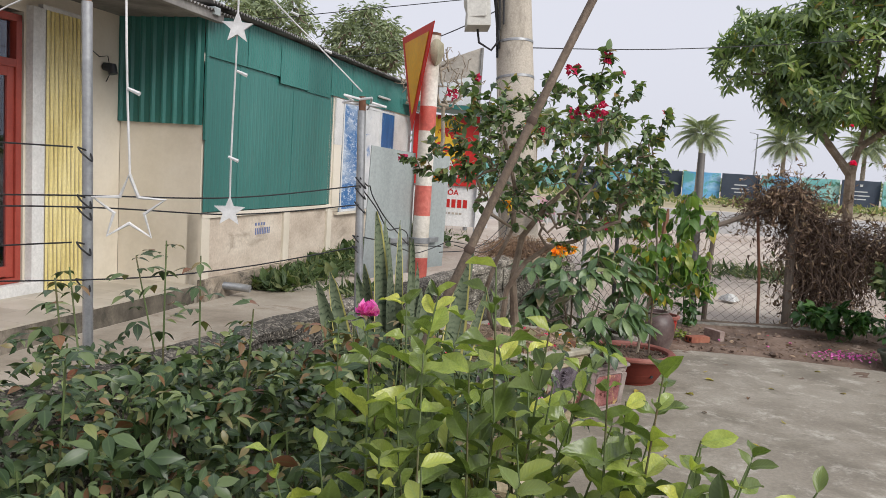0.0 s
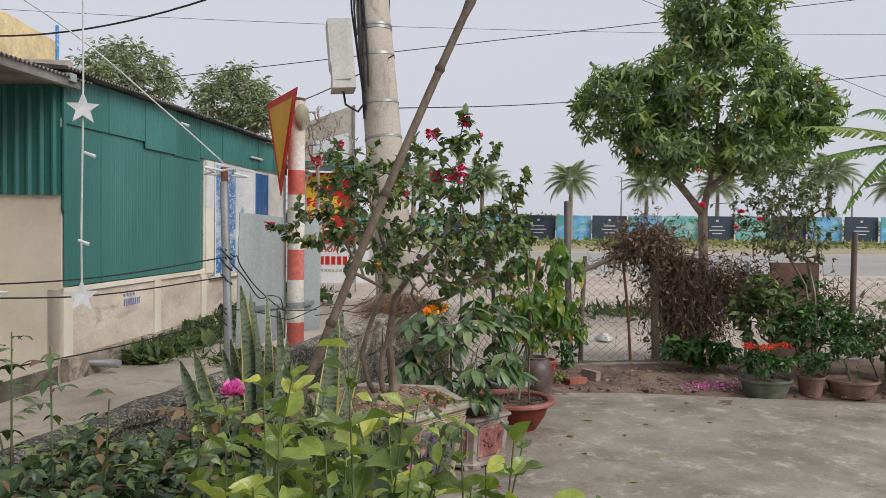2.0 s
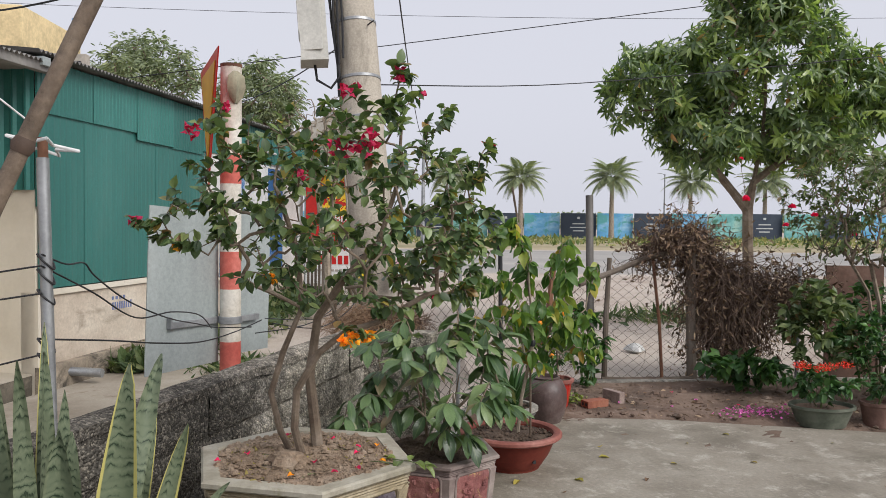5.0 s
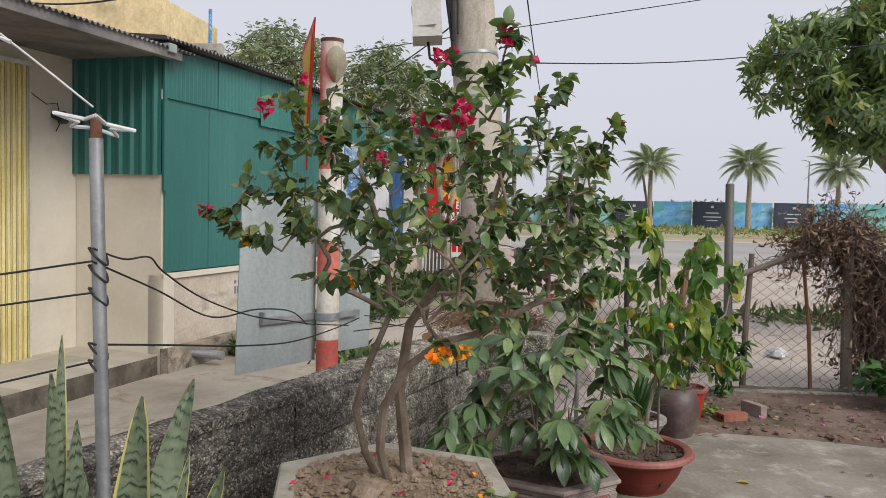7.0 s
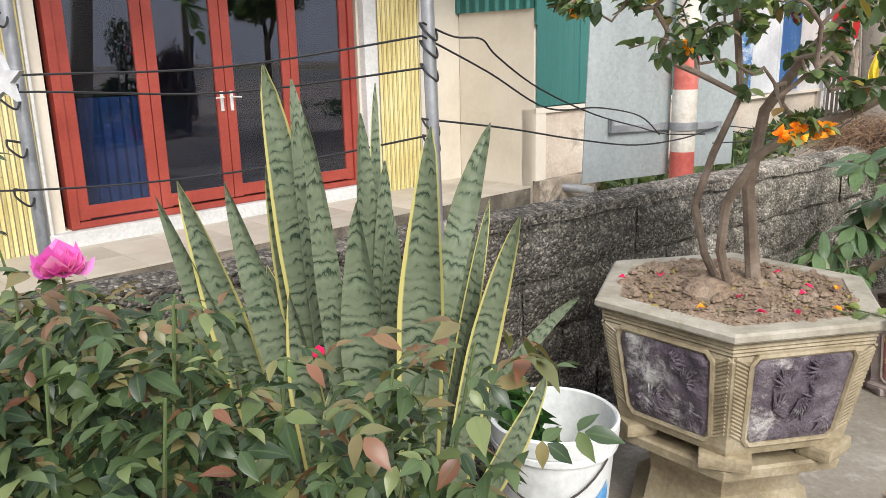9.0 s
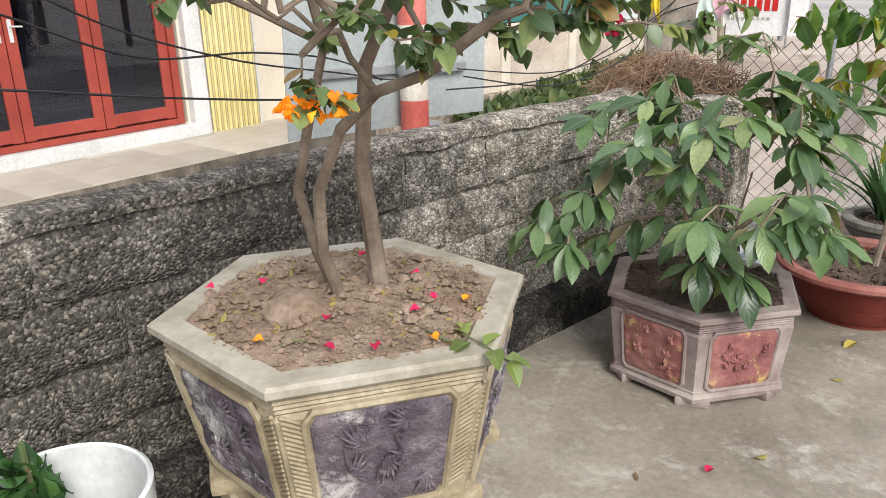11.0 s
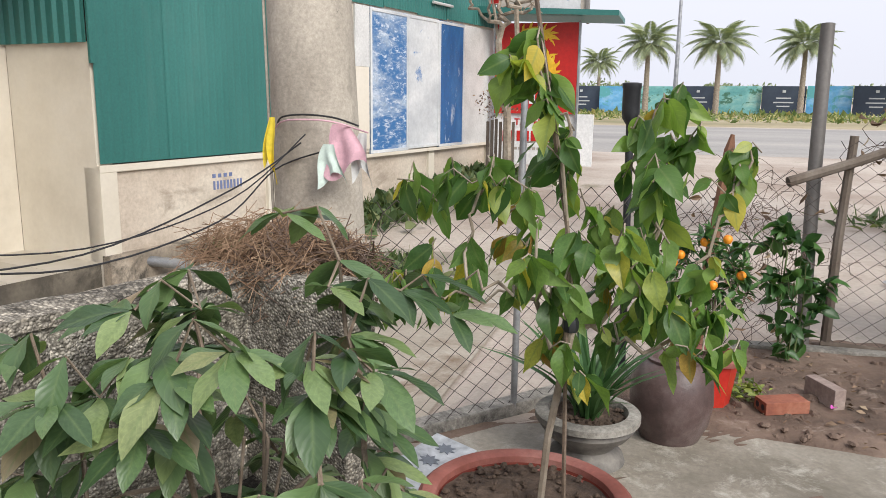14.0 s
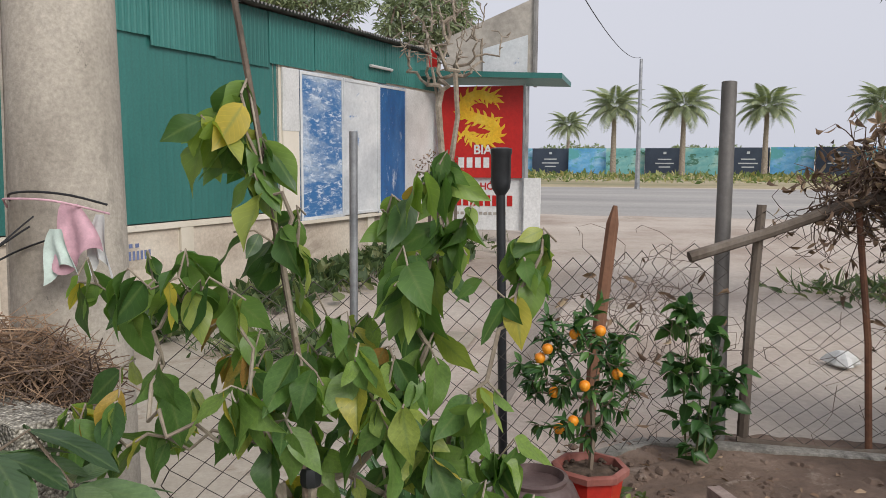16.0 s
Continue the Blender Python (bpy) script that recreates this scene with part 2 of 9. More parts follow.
def surface(name, base, dark=None, light=None, rough=0.8, metal=0.0, big=1.2, fine=30.0, grain=0.3, gdist=0.004, spec=0.4,
            stain=None, stain_scale=2.0, stain_at=(0.55, 0.7), stretch=None, pieces=False, contrast=(0.72, 1.12), coord="Object", patch=None, patch_scale=9.0, patch_at=(0.6, 0.7)):
    """A worn surface: large patches from dark to light over the base, fine grain in colour and relief, and stains."""
    m, nt, b = blank(name, rough, metal, spec)
    dark = dark or tuple(c * 0.72 for c in base)
    light = light or tuple(min(1, c * 1.18) for c in base)
    n1, n2 = noise_out(nt, big, 5.0, 0.62, coord, stretch), noise_out(nt, fine, 6.0, 0.7, coord)
    c = ramp(nt, n1, [(0.32, dark), (0.5, base), (0.7, light)])
    g = ramp(nt, n2, [(0.3, (contrast[0],) * 3), (0.7, (contrast[1],) * 3)])
    c = mixc(nt, 0.7, c, g, "MULTIPLY")
    if stain:
        n3 = noise_out(nt, stain_scale, 7.0, 0.72, coord, stretch, 0.4)
        f = ramp(nt, n3, [(stain_at[0], (0, 0, 0)), (stain_at[1], (1, 1, 1))])
        c = mixc(nt, f, c, stain)
    if patch:
        n4 = noise_out(nt, patch_scale, 9.0, 0.8, coord, stretch, 0.25)
        c = mixc(nt, ramp(nt, n4, [(patch_at[0], (0, 0, 0)), (patch_at[1], (1, 1, 1))]), c, patch)
    if pieces:
        oi = nt.nodes.new("ShaderNodeObjectInfo")
        c = mixc(nt, 0.6, c, ramp(nt, oi.outputs["Random"], [(0.0, (0.75, 0.75, 0.75)), (1.0, (1.15, 1.15, 1.15))]), "MULTIPLY")
    nt.links.new(c, b.inputs["Base Color"])
    r = ramp(nt, n2, [(0.2, (max(rough - 0.12, 0.05),) * 3), (0.8, (min(rough + 0.1, 1),) * 3)])
    nt.links.new(r, b.inputs["Roughness"])
    if grain:
        bump(nt, b, n2, grain, gdist)
    return m


def leafy(name, stops, rough=0.45, vein=(0.16, 0.22, 0.08), vein_amount=0.5, glow=0.3, pieces=False, spec=0.4, ribs=0.0):
    """Leaf surface: tint by leaf, paler midrib, blotches, light let through."""
    m, nt, b = blank(name, rough, 0.0, spec)
    if pieces:
        r = nt.nodes.new("ShaderNodeObjectInfo").outputs["Random"]
    else:
        r = nt.nodes.new("ShaderNodeNewGeometry").outputs["Random Per Island"]
    c = ramp(nt, r, [(p, tuple(v * 1.35 for v in q)) for p, q in stops])
    n1 = noise_out(nt, 14.0, 3.0, 0.6)
    c = mixc(nt, 0.55, c, ramp(nt, n1, [(0.3, (0.62, 0.66, 0.6)), (0.7, (1.25, 1.2, 1.1))]), "MULTIPLY")
    uv = nt.nodes.new("ShaderNodeUVMap")
    sx = nt.nodes.new("ShaderNodeSeparateXYZ")
    nt.links.new(uv.outputs[0], sx.inputs[0])
    a = nt.nodes.new("ShaderNodeMath")
    a.operation = "SUBTRACT"
    a.inputs[1].default_value = 0.5
    nt.links.new(sx.outputs[0], a.inputs[0])
    a2 = nt.nodes.new("ShaderNodeMath")
    a2.operation = "ABSOLUTE"
    nt.links.new(a.outputs[0], a2.inputs[0])
    f = ramp(nt, a2.outputs[0], [(0.0, (vein_amount,) * 3), (0.09, (0, 0, 0))])
    c = mixc(nt, f, c, vein)
    nt.links.new(c, b.inputs["Base Color"])
    if ribs:
        k = nt.nodes.new("ShaderNodeMath")
        k.operation = "MULTIPLY_ADD"
        k.inputs[1].default_value = -0.55
        nt.links.new(a2.outputs[0], k.inputs[0])
        nt.links.new(sx.outputs[1], k.inputs[2])
        s = nt.nodes.new("ShaderNodeMath")
        s.operation = "MULTIPLY"
        s.inputs[1].default_value = 52.0
        nt.links.new(k.outputs[0], s.inputs[0])
        si = nt.nodes.new("ShaderNodeMath")
        si.operation = "SINE"
        nt.links.new(s.outputs[0], si.inputs[0])
        bump(nt, b, si.outputs[0], ribs, 0.002)
        c = mixc(nt, 0.35, c, ramp(nt, si.outputs[0], [(0.0, (1.0, 1.0, 1.0)), (0.9, (1.0, 1.0, 1.0)), (1.0, (1.5, 1.42, 1.3))]), "MULTIPLY")
        nt.links.new(c, b.inputs["Base Color"])
    tr = nt.nodes.new("ShaderNodeBsdfTranslucent")
    bright = mixc(nt, 1.0, c, (1.5, 1.7, 0.8), "MULTIPLY")
    nt.links.new(bright, tr.inputs[0])
    mx = nt.nodes.new("ShaderNodeMixShader")
    mx.inputs[0].default_value = glow
    nt.links.new(b.outputs[0], mx.inputs[1])
    nt.links.new(tr.outputs[0], mx.inputs[2])
    nt.links.new(mx.outputs[0], nt.nodes["Material Output"].inputs[0])
    return m


yard_m = surface("yard_concrete", (0.268, 0.238, 0.192), (0.18, 0.158, 0.124), (0.35, 0.318, 0.265), 0.72, patch=(0.46, 0.43, 0.37), patch_scale=4.0, patch_at=(0.53, 0.68), big=1.3, fine=40, grain=0.5, gdist=0.006, contrast=(0.62, 1.2), stain=(0.13, 0.115, 0.085), stain_scale=1.6, stain_at=(0.52, 0.72))
alley_m = surface("alley_concrete", (0.36, 0.315, 0.255), (0.25, 0.21, 0.165), (0.46, 0.41, 0.345), 0.85, contrast=(0.75, 1.12), big=0.9, fine=35, grain=0.3, stain=(0.19, 0.135, 0.09), stain_scale=0.9, stain_at=(0.55, 0.66))
dust_m = surface("dusty_ground", (0.46, 0.39, 0.33), (0.33, 0.26, 0.21), (0.56, 0.5, 0.43), 0.95, big=0.35, fine=18, grain=0.6, gdist=0.02, stain=(0.17, 0.16, 0.09), stain_scale=0.45, stain_at=(0.6, 0.72))
soil_m = surface("garden_soil", (0.175, 0.12, 0.09), (0.1, 0.07, 0.052), (0.27, 0.195, 0.15), 0.97, big=2.2, fine=28, grain=0.9, gdist=0.02, stain=(0.34, 0.27, 0.22), stain_scale=5.0, stain_at=(0.58, 0.72))
asphalt_m = surface("dusty_asphalt", (0.33, 0.315, 0.295), (0.26, 0.248, 0.235), (0.42, 0.39, 0.355), 0.9, big=0.12, fine=8, grain=0.2, stretch=(0.3, 2.0, 1.0))
verge_m = surface("verge_earth", (0.33, 0.28, 0.17), (0.2, 0.19, 0.09), (0.45, 0.38, 0.26), 0.95, big=0.1, fine=2, grain=0.4, stretch=(0.25, 1.5, 1.0))
coping_m = surface("wall_coping", (0.3, 0.28, 0.245), (0.12, 0.115, 0.1), (0.42, 0.4, 0.36), 0.95, big=3.0, fine=60, contrast=(0.45, 1.35), grain=0.8, gdist=0.008, stain=(0.06, 0.055, 0.05), stain_scale=3.0, stain_at=(0.52, 0.68))
cream_m = surface("cream_paint", (0.64, 0.585, 0.485), (0.55, 0.495, 0.4), (0.69, 0.64, 0.55), 0.85, big=0.8, fine=20, grain=0.15, stain=(0.33, 0.29, 0.23), stain_scale=1.9, stain_at=(0.66, 0.76), contrast=(0.93, 1.04))
grimy_m = surface("grimy_plaster", (0.56, 0.48, 0.39), (0.4, 0.33, 0.26), (0.66, 0.59, 0.49), 0.92, big=1.0, fine=25, grain=0.3, stain=(0.26, 0.21, 0.16), stain_scale=1.2, stain_at=(0.56, 0.74), stretch=(1.0, 0.8, 1.6))
plinth_plaster_m = surface("peeling_plinth", (0.36, 0.3, 0.23), (0.16, 0.135, 0.105), (0.52, 0.45, 0.36), 0.95, big=1.6, fine=30, grain=0.4, stain=(0.07, 0.062, 0.05), stain_scale=1.7, stain_at=(0.47, 0.6))
tile_m = surface("porch_tile", (0.45, 0.405, 0.335), (0.39, 0.35, 0.285), (0.51, 0.465, 0.395), 0.55, big=1.5, fine=20, grain=0, pieces=True, contrast=(0.94, 1.03))
green_m = surface("green_sheet", (0.032, 0.158, 0.138), (0.024, 0.128, 0.112), (0.046, 0.186, 0.164), 0.42, metal=0.0, big=0.6, fine=40, grain=0.04, stain=(0.06, 0.17, 0.15), stain_scale=1.2, stain_at=(0.6, 0.85), stretch=(1, 1, 0.3), pieces=True)
roof_m = surface("old_roof_sheet", (0.2, 0.19, 0.18), (0.1, 0.095, 0.09), (0.3, 0.29, 0.27), 0.8, big=1.5, fine=25, grain=0.3)
redwood_m = surface("red_door_paint", (0.33, 0.058, 0.04), (0.26, 0.042, 0.03), (0.4, 0.08, 0.058), 0.4, big=1.5, fine=40, grain=0.06)
yellow_m = surface("yellow_shutter", (0.66, 0.56, 0.24), (0.55, 0.45, 0.17), (0.74, 0.65, 0.33), 0.5, big=1.5, fine=30, grain=0.06)
white_m = surface("white_paint", (0.6, 0.6, 0.585), (0.5, 0.5, 0.485), (0.68, 0.68, 0.665), 0.6, big=2.0, fine=30, grain=0.05)
steel_m = surface("galvanised_steel", (0.34, 0.35, 0.36), (0.24, 0.25, 0.26), (0.46, 0.47, 0.48), 0.45, metal=0.6, big=4.0, fine=60, grain=0.1, stain=(0.2, 0.09, 0.05), stain_scale=6.0, stain_at=(0.72, 0.8))
plate_m = surface("grey_plate", (0.36, 0.4, 0.395), (0.31, 0.345, 0.34), (0.41, 0.45, 0.445), 0.5, metal=0.2, big=1.5, fine=50, grain=0.04, stretch=(3, 3, 0.4))
rust_m = surface("rusty_iron", (0.16, 0.075, 0.045), (0.09, 0.045, 0.03), (0.24, 0.12, 0.07), 0.9, big=6.0, fine=60, grain=0.6)
wire_m = surface("black_cable", (0.02, 0.02, 0.022), rough=0.55, big=5, fine=40, grain=0.1)
fence_m = surface("dull_wire", (0.07, 0.058, 0.05), (0.04, 0.03, 0.025), (0.12, 0.105, 0.09), 0.7, metal=0.3, big=3, fine=40, grain=0.2)
poleconc_m = surface("pole_concrete", (0.44, 0.395, 0.33), (0.29, 0.255, 0.21), (0.54, 0.49, 0.42), 0.9, big=2.2, fine=70, grain=0.5, gdist=0.004, stain=(0.2, 0.18, 0.15), stain_scale=4.0, stain_at=(0.57, 0.72), stretch=(1, 1, 0.45), contrast=(0.6, 1.2), patch=(0.15, 0.135, 0.11), patch_scale=7.0, patch_at=(0.63, 0.67))
boxgrey_m = surface("meter_box_grey", (0.5, 0.49, 0.45), rough=0.5, big=2, fine=40, grain=0.05)
terracotta_m = surface("terracotta", (0.15, 0.028, 0.019), (0.115, 0.022, 0.015), (0.2, 0.045, 0.03), 0.7, spec=0.25, big=3.0, fine=40, grain=0.15, stain=(0.24, 0.1, 0.075), stain_scale=4.0, stain_at=(0.68, 0.85))
terrarim_m = surface("faded_terracotta", (0.27, 0.095, 0.075), (0.2, 0.062, 0.046), (0.38, 0.18, 0.15), 0.8, big=4.0, fine=50, grain=0.2)
potbeige_m = surface("glazed_beige", (0.35, 0.29, 0.185), (0.23, 0.185, 0.115), (0.45, 0.39, 0.28), 0.55, big=7.0, fine=70, grain=0.5, contrast=(0.6, 1.2), stain=(0.25, 0.2, 0.13), stain_scale=14.0, stain_at=(0.62, 0.72))
potrim_m = surface("pot_rim_cement", (0.38, 0.35, 0.28), (0.27, 0.245, 0.185), (0.46, 0.43, 0.37), 0.8, big=5.0, fine=50, grain=0.3, stain=(0.27, 0.25, 0.17), stain_scale=9.0, stain_at=(0.58, 0.7))
potpurple_m = surface("relief_purple", (0.13, 0.105, 0.125), (0.07, 0.055, 0.07), (0.24, 0.21, 0.225), 0.6, patch=(0.46, 0.44, 0.42), patch_scale=6.5, patch_at=(0.52, 0.62), contrast=(0.5, 1.3), big=9.0, fine=22, grain=1.0, gdist=0.02)
pinkpot_m = surface("relief_pink", (0.3, 0.115, 0.105), (0.21, 0.075, 0.075), (0.4, 0.2, 0.17), 0.6, big=6.0, fine=25, grain=0.8, gdist=0.015, stain=(0.5, 0.36, 0.14), stain_scale=16.0, stain_at=(0.56, 0.66))
pinktrim_m = surface("pot_trim_grey", (0.27, 0.215, 0.195), (0.17, 0.125, 0.115), (0.38, 0.33, 0.295), 0.75, big=5.0, fine=50, grain=0.3)
jar_m = surface("brown_glaze", (0.1, 0.065, 0.06), (0.06, 0.04, 0.038), (0.17, 0.13, 0.12), 0.42, big=6.0, fine=45, grain=0.5, spec=0.45)
bowl_m = surface("dark_bowl", (0.13, 0.12, 0.11), (0.07, 0.065, 0.06), (0.26, 0.24, 0.21), 0.7, big=6.0, fine=40, grain=0.5)
redplastic_m = surface("red_plastic", (0.5, 0.03, 0.02), (0.42, 0.025, 0.018), (0.56, 0.05, 0.03), 0.35, big=4.0, fine=30, grain=0.03)
brick_m = surface("fired_brick", (0.36, 0.13, 0.08), (0.26, 0.09, 0.06), (0.45, 0.2, 0.13), 0.9, big=8.0, fine=60, grain=0.5, pieces=True)
oldbrick_m = surface("dusty_brick", (0.3, 0.23, 0.2), (0.2, 0.14, 0.12), (0.4, 0.33, 0.29), 0.9, big=8.0, fine=60, grain=0.5)
bamboo_m = surface("dry_bamboo", (0.15, 0.11, 0.08), (0.075, 0.055, 0.04), (0.23, 0.18, 0.135), 0.65, big=14.0, fine=90, grain=0.5, contrast=(0.45, 1.35), stain=(0.06, 0.045, 0.035), stain_scale=16.0, stain_at=(0.58, 0.72), stretch=(1, 1, 0.12))
bark_m = surface("grey_brown_bark", (0.22, 0.17, 0.125), (0.13, 0.095, 0.07), (0.33, 0.27, 0.215), 0.92, big=9.0, fine=60, grain=0.9, gdist=0.006)
palebark_m = surface("pale_bark", (0.3, 0.25, 0.19), (0.2, 0.16, 0.12), (0.42, 0.37, 0.3), 0.9, big=9.0, fine=50, grain=0.7, gdist=0.005)
twig_m = surface("dry_twig", (0.13, 0.088, 0.066), (0.07, 0.045, 0.034), (0.24, 0.175, 0.135), 0.95, big=9.0, fine=40, grain=0.5)
straw_m = surface("dry_straw", (0.27, 0.17, 0.105), (0.15, 0.09, 0.055), (0.44, 0.31, 0.2), 0.95, big=12.0, fine=40, grain=0.3)
oldwood_m = surface("grey_timber", (0.15, 0.12, 0.095), (0.09, 0.07, 0.055), (0.22, 0.19, 0.16), 0.95, big=5.0, fine=50, grain=0.6, stretch=(1, 1, 0.2))
stem_m = surface("green_stem", (0.1, 0.14, 0.05), (0.13, 0.09, 0.05), (0.14, 0.19, 0.07), 0.6, big=8.0, fine=40, grain=0.2)
bucket_m = surface("white_plastic", (0.68, 0.7, 0.68), (0.6, 0.62, 0.6), (0.74, 0.75, 0.74), 0.4, big=4.0, fine=30, grain=0.04, spec=0.5)
bluelabel_m = surface("blue_print", (0.06, 0.28, 0.58), (0.03, 0.18, 0.45), (0.5, 0.62, 0.72), 0.4, big=12.0, fine=30, grain=0.0)
signred_m = surface("sign_red", (0.52, 0.02, 0.016), (0.46, 0.016, 0.014), (0.56, 0.03, 0.022), 0.45, big=1.0, fine=20, grain=0.0)
signwhite_m = surface("sign_white", (0.74, 0.74, 0.73), (0.66, 0.66, 0.65), (0.8, 0.8, 0.79), 0.5, big=1.0, fine=20, grain=0.0)
signyellow_m = surface("sign_yellow", (0.68, 0.36, 0.03), (0.6, 0.29, 0.025), (0.72, 0.42, 0.05), 0.45, big=3.0, fine=40, grain=0.02)
logo_m = surface("logo_yellow", (0.82, 0.5, 0.03), (0.78, 0.4, 0.02), (0.86, 0.6, 0.08), 0.5, big=3.0, fine=20, grain=0.0)
poster_dark_m = surface("hoarding_navy", (0.035, 0.05, 0.075), (0.025, 0.038, 0.06), (0.05, 0.07, 0.095), 0.6, big=0.3, fine=3, grain=0.0)
poster_text_m = surface("hoarding_print", (0.5, 0.52, 0.52), rough=0.6, big=0.5, fine=3, grain=0.0)
poster_blue_m = surface("hoarding_sky_print", (0.16, 0.42, 0.66), (0.06, 0.28, 0.55), (0.5, 0.68, 0.74), 0.6, big=0.35, fine=2, grain=0.0, stain=(0.1, 0.35, 0.36), stain_scale=0.5, stain_at=(0.52, 0.56), stretch=(0.8, 1, 1.4))
poster_teal_m = surface("hoarding_teal_print", (0.2, 0.46, 0.44), (0.08, 0.3, 0.3), (0.55, 0.66, 0.5), 0.6, big=0.5, fine=3, grain=0.0, stain=(0.06, 0.17, 0.11), stain_scale=0.9, stain_at=(0.55, 0.58), stretch=(0.6, 1, 1.2))
bluepanel_m = surface("scraped_blue_paint", (0.022, 0.115, 0.3), (0.016, 0.085, 0.24), (0.05, 0.17, 0.38), 0.6, big=1.6, fine=14, grain=0.1, stain=(0.5, 0.56, 0.62), stain_scale=2.2, stain_at=(0.6, 0.72), stretch=(1.0, 1.6, 0.6), contrast=(0.7, 1.2), patch=(0.55, 0.6, 0.64), patch_scale=5.0, patch_at=(0.6, 0.66))
fadedpanel_m = surface("washed_out_blue_paint", (0.33, 0.42, 0.54), (0.1, 0.2, 0.38), (0.62, 0.66, 0.7), 0.6, big=1.5, fine=16, grain=0.1, stain=(0.035, 0.14, 0.33), stain_scale=1.3, stain_at=(0.44, 0.56), stretch=(1.0, 0.45, 1.3), contrast=(0.5, 1.3), patch=(0.55, 0.61, 0.68), patch_scale=13.0, patch_at=(0.52, 0.6))
darksoil_m = surface("damp_pot_soil", (0.1, 0.068, 0.048), (0.06, 0.04, 0.03), (0.17, 0.12, 0.09), 0.97, big=9.0, fine=45, grain=1.0, gdist=0.02, contrast=(0.55, 1.3))
whitepanel_m = surface("scraped_white_paint", (0.56, 0.58, 0.59), (0.44, 0.46, 0.48), (0.68, 0.69, 0.69), 0.6, big=1.2, fine=14, grain=0.1, stain=(0.13, 0.23, 0.42), stain_scale=1.3, stain_at=(0.64, 0.7), stretch=(1.0, 0.8, 1.2), contrast=(0.8, 1.1))
potsoil_m = surface("dry_pot_soil", (0.34, 0.25, 0.175), (0.24, 0.17, 0.115), (0.44, 0.345, 0.26), 0.97, big=9.0, fine=45, grain=1.0, gdist=0.02, contrast=(0.55, 1.3))
beige_house_m = surface("beige_render", (0.7, 0.56, 0.32), rough=0.9, big=1.0, fine=8, grain=0.1)
grey_house_m = surface("grey_parapet", (0.42, 0.38, 0.33), rough=0.9, big=1.0, fine=8, grain=0.2)
clothpink_m = surface("pink_rag", (0.66, 0.4, 0.46), rough=0.95, big=6, fine=40, grain=0.3)
clothmint_m = surface("mint_rag", (0.56, 0.66, 0.6), rough=0.95, big=6, fine=40, grain=0.3)
clothyellow_m = surface("yellow_plastic", (0.72, 0.56, 0.05), rough=0.5, big=6, fine=40, grain=0.2)
lightwhite_m = surface("star_plastic", (0.6, 0.6, 0.6), rough=0.35, big=8, fine=50, grain=0.1)
black_m = surface("black_plastic", (0.025, 0.027, 0.03), rough=0.45, big=5, fine=40, grain=0.1)
stone_m = surface("rough_stone", (0.3, 0.26, 0.2), (0.2, 0.17, 0.13), (0.4, 0.36, 0.3), 0.95, big=6, fine=30, grain=0.8, gdist=0.01)
fruit_m = surface("orange_peel", (0.8, 0.26, 0.015), (0.75, 0.2, 0.01), (0.84, 0.36, 0.03), 0.4, big=20, fine=200, grain=0.2, gdist=0.001)
petalred_m = leafy("red_bract", [(0.0, (0.3, 0.008, 0.04)), (0.6, (0.4, 0.012, 0.07)), (1.0, (0.46, 0.03, 0.11))], 0.6, (0.4, 0.01, 0.03), 0.3, 0.3)
petalorange_m = leafy("orange_bract", [(0.0, (0.72, 0.2, 0.01)), (0.6, (0.8, 0.3, 0.015)), (1.0, (0.8, 0.4, 0.03))], 0.6, (0.6, 0.2, 0.02), 0.3, 0.3)
petalpink_m = leafy("pink_petal", [(0.0, (0.5, 0.07, 0.38)), (0.6, (0.56, 0.13, 0.46)), (1.0, (0.62, 0.28, 0.54))], 0.6, (0.7, 0.1, 0.4), 0.2, 0.3)
petalcrimson_m = leafy("crimson_petal", [(0.0, (0.6, 0.01, 0.08)), (1.0, (0.72, 0.03, 0.16))], 0.6, (0.5, 0.01, 0.05), 0.2, 0.3)
kalan_m = leafy("scarlet_petal", [(0.0, (0.5, 0.02, 0.015)), (1.0, (0.66, 0.06, 0.03))], 0.6, (0.5, 0.03, 0.02), 0.2, 0.2)

glass_m, _nt, _b = blank("dark_glass", 0.0, 0.0, 0.5)
_b.inputs["Base Color"].default_value = (0.3, 0.4, 0.6, 1)
_b.inputs["Transmission Weight"].default_value = 1.0
_b.inputs["IOR"].default_value = 1.7
# near-black blue stands in for the shade of an unlit interior
room_m = surface("room_shade_colour", (0.024, 0.03, 0.05), rough=0.9, big=1, fine=10, grain=0.1)
curtain_m = surface("blue_curtain", (0.03, 0.07, 0.16), rough=0.9, big=1, fine=10, grain=0.2)


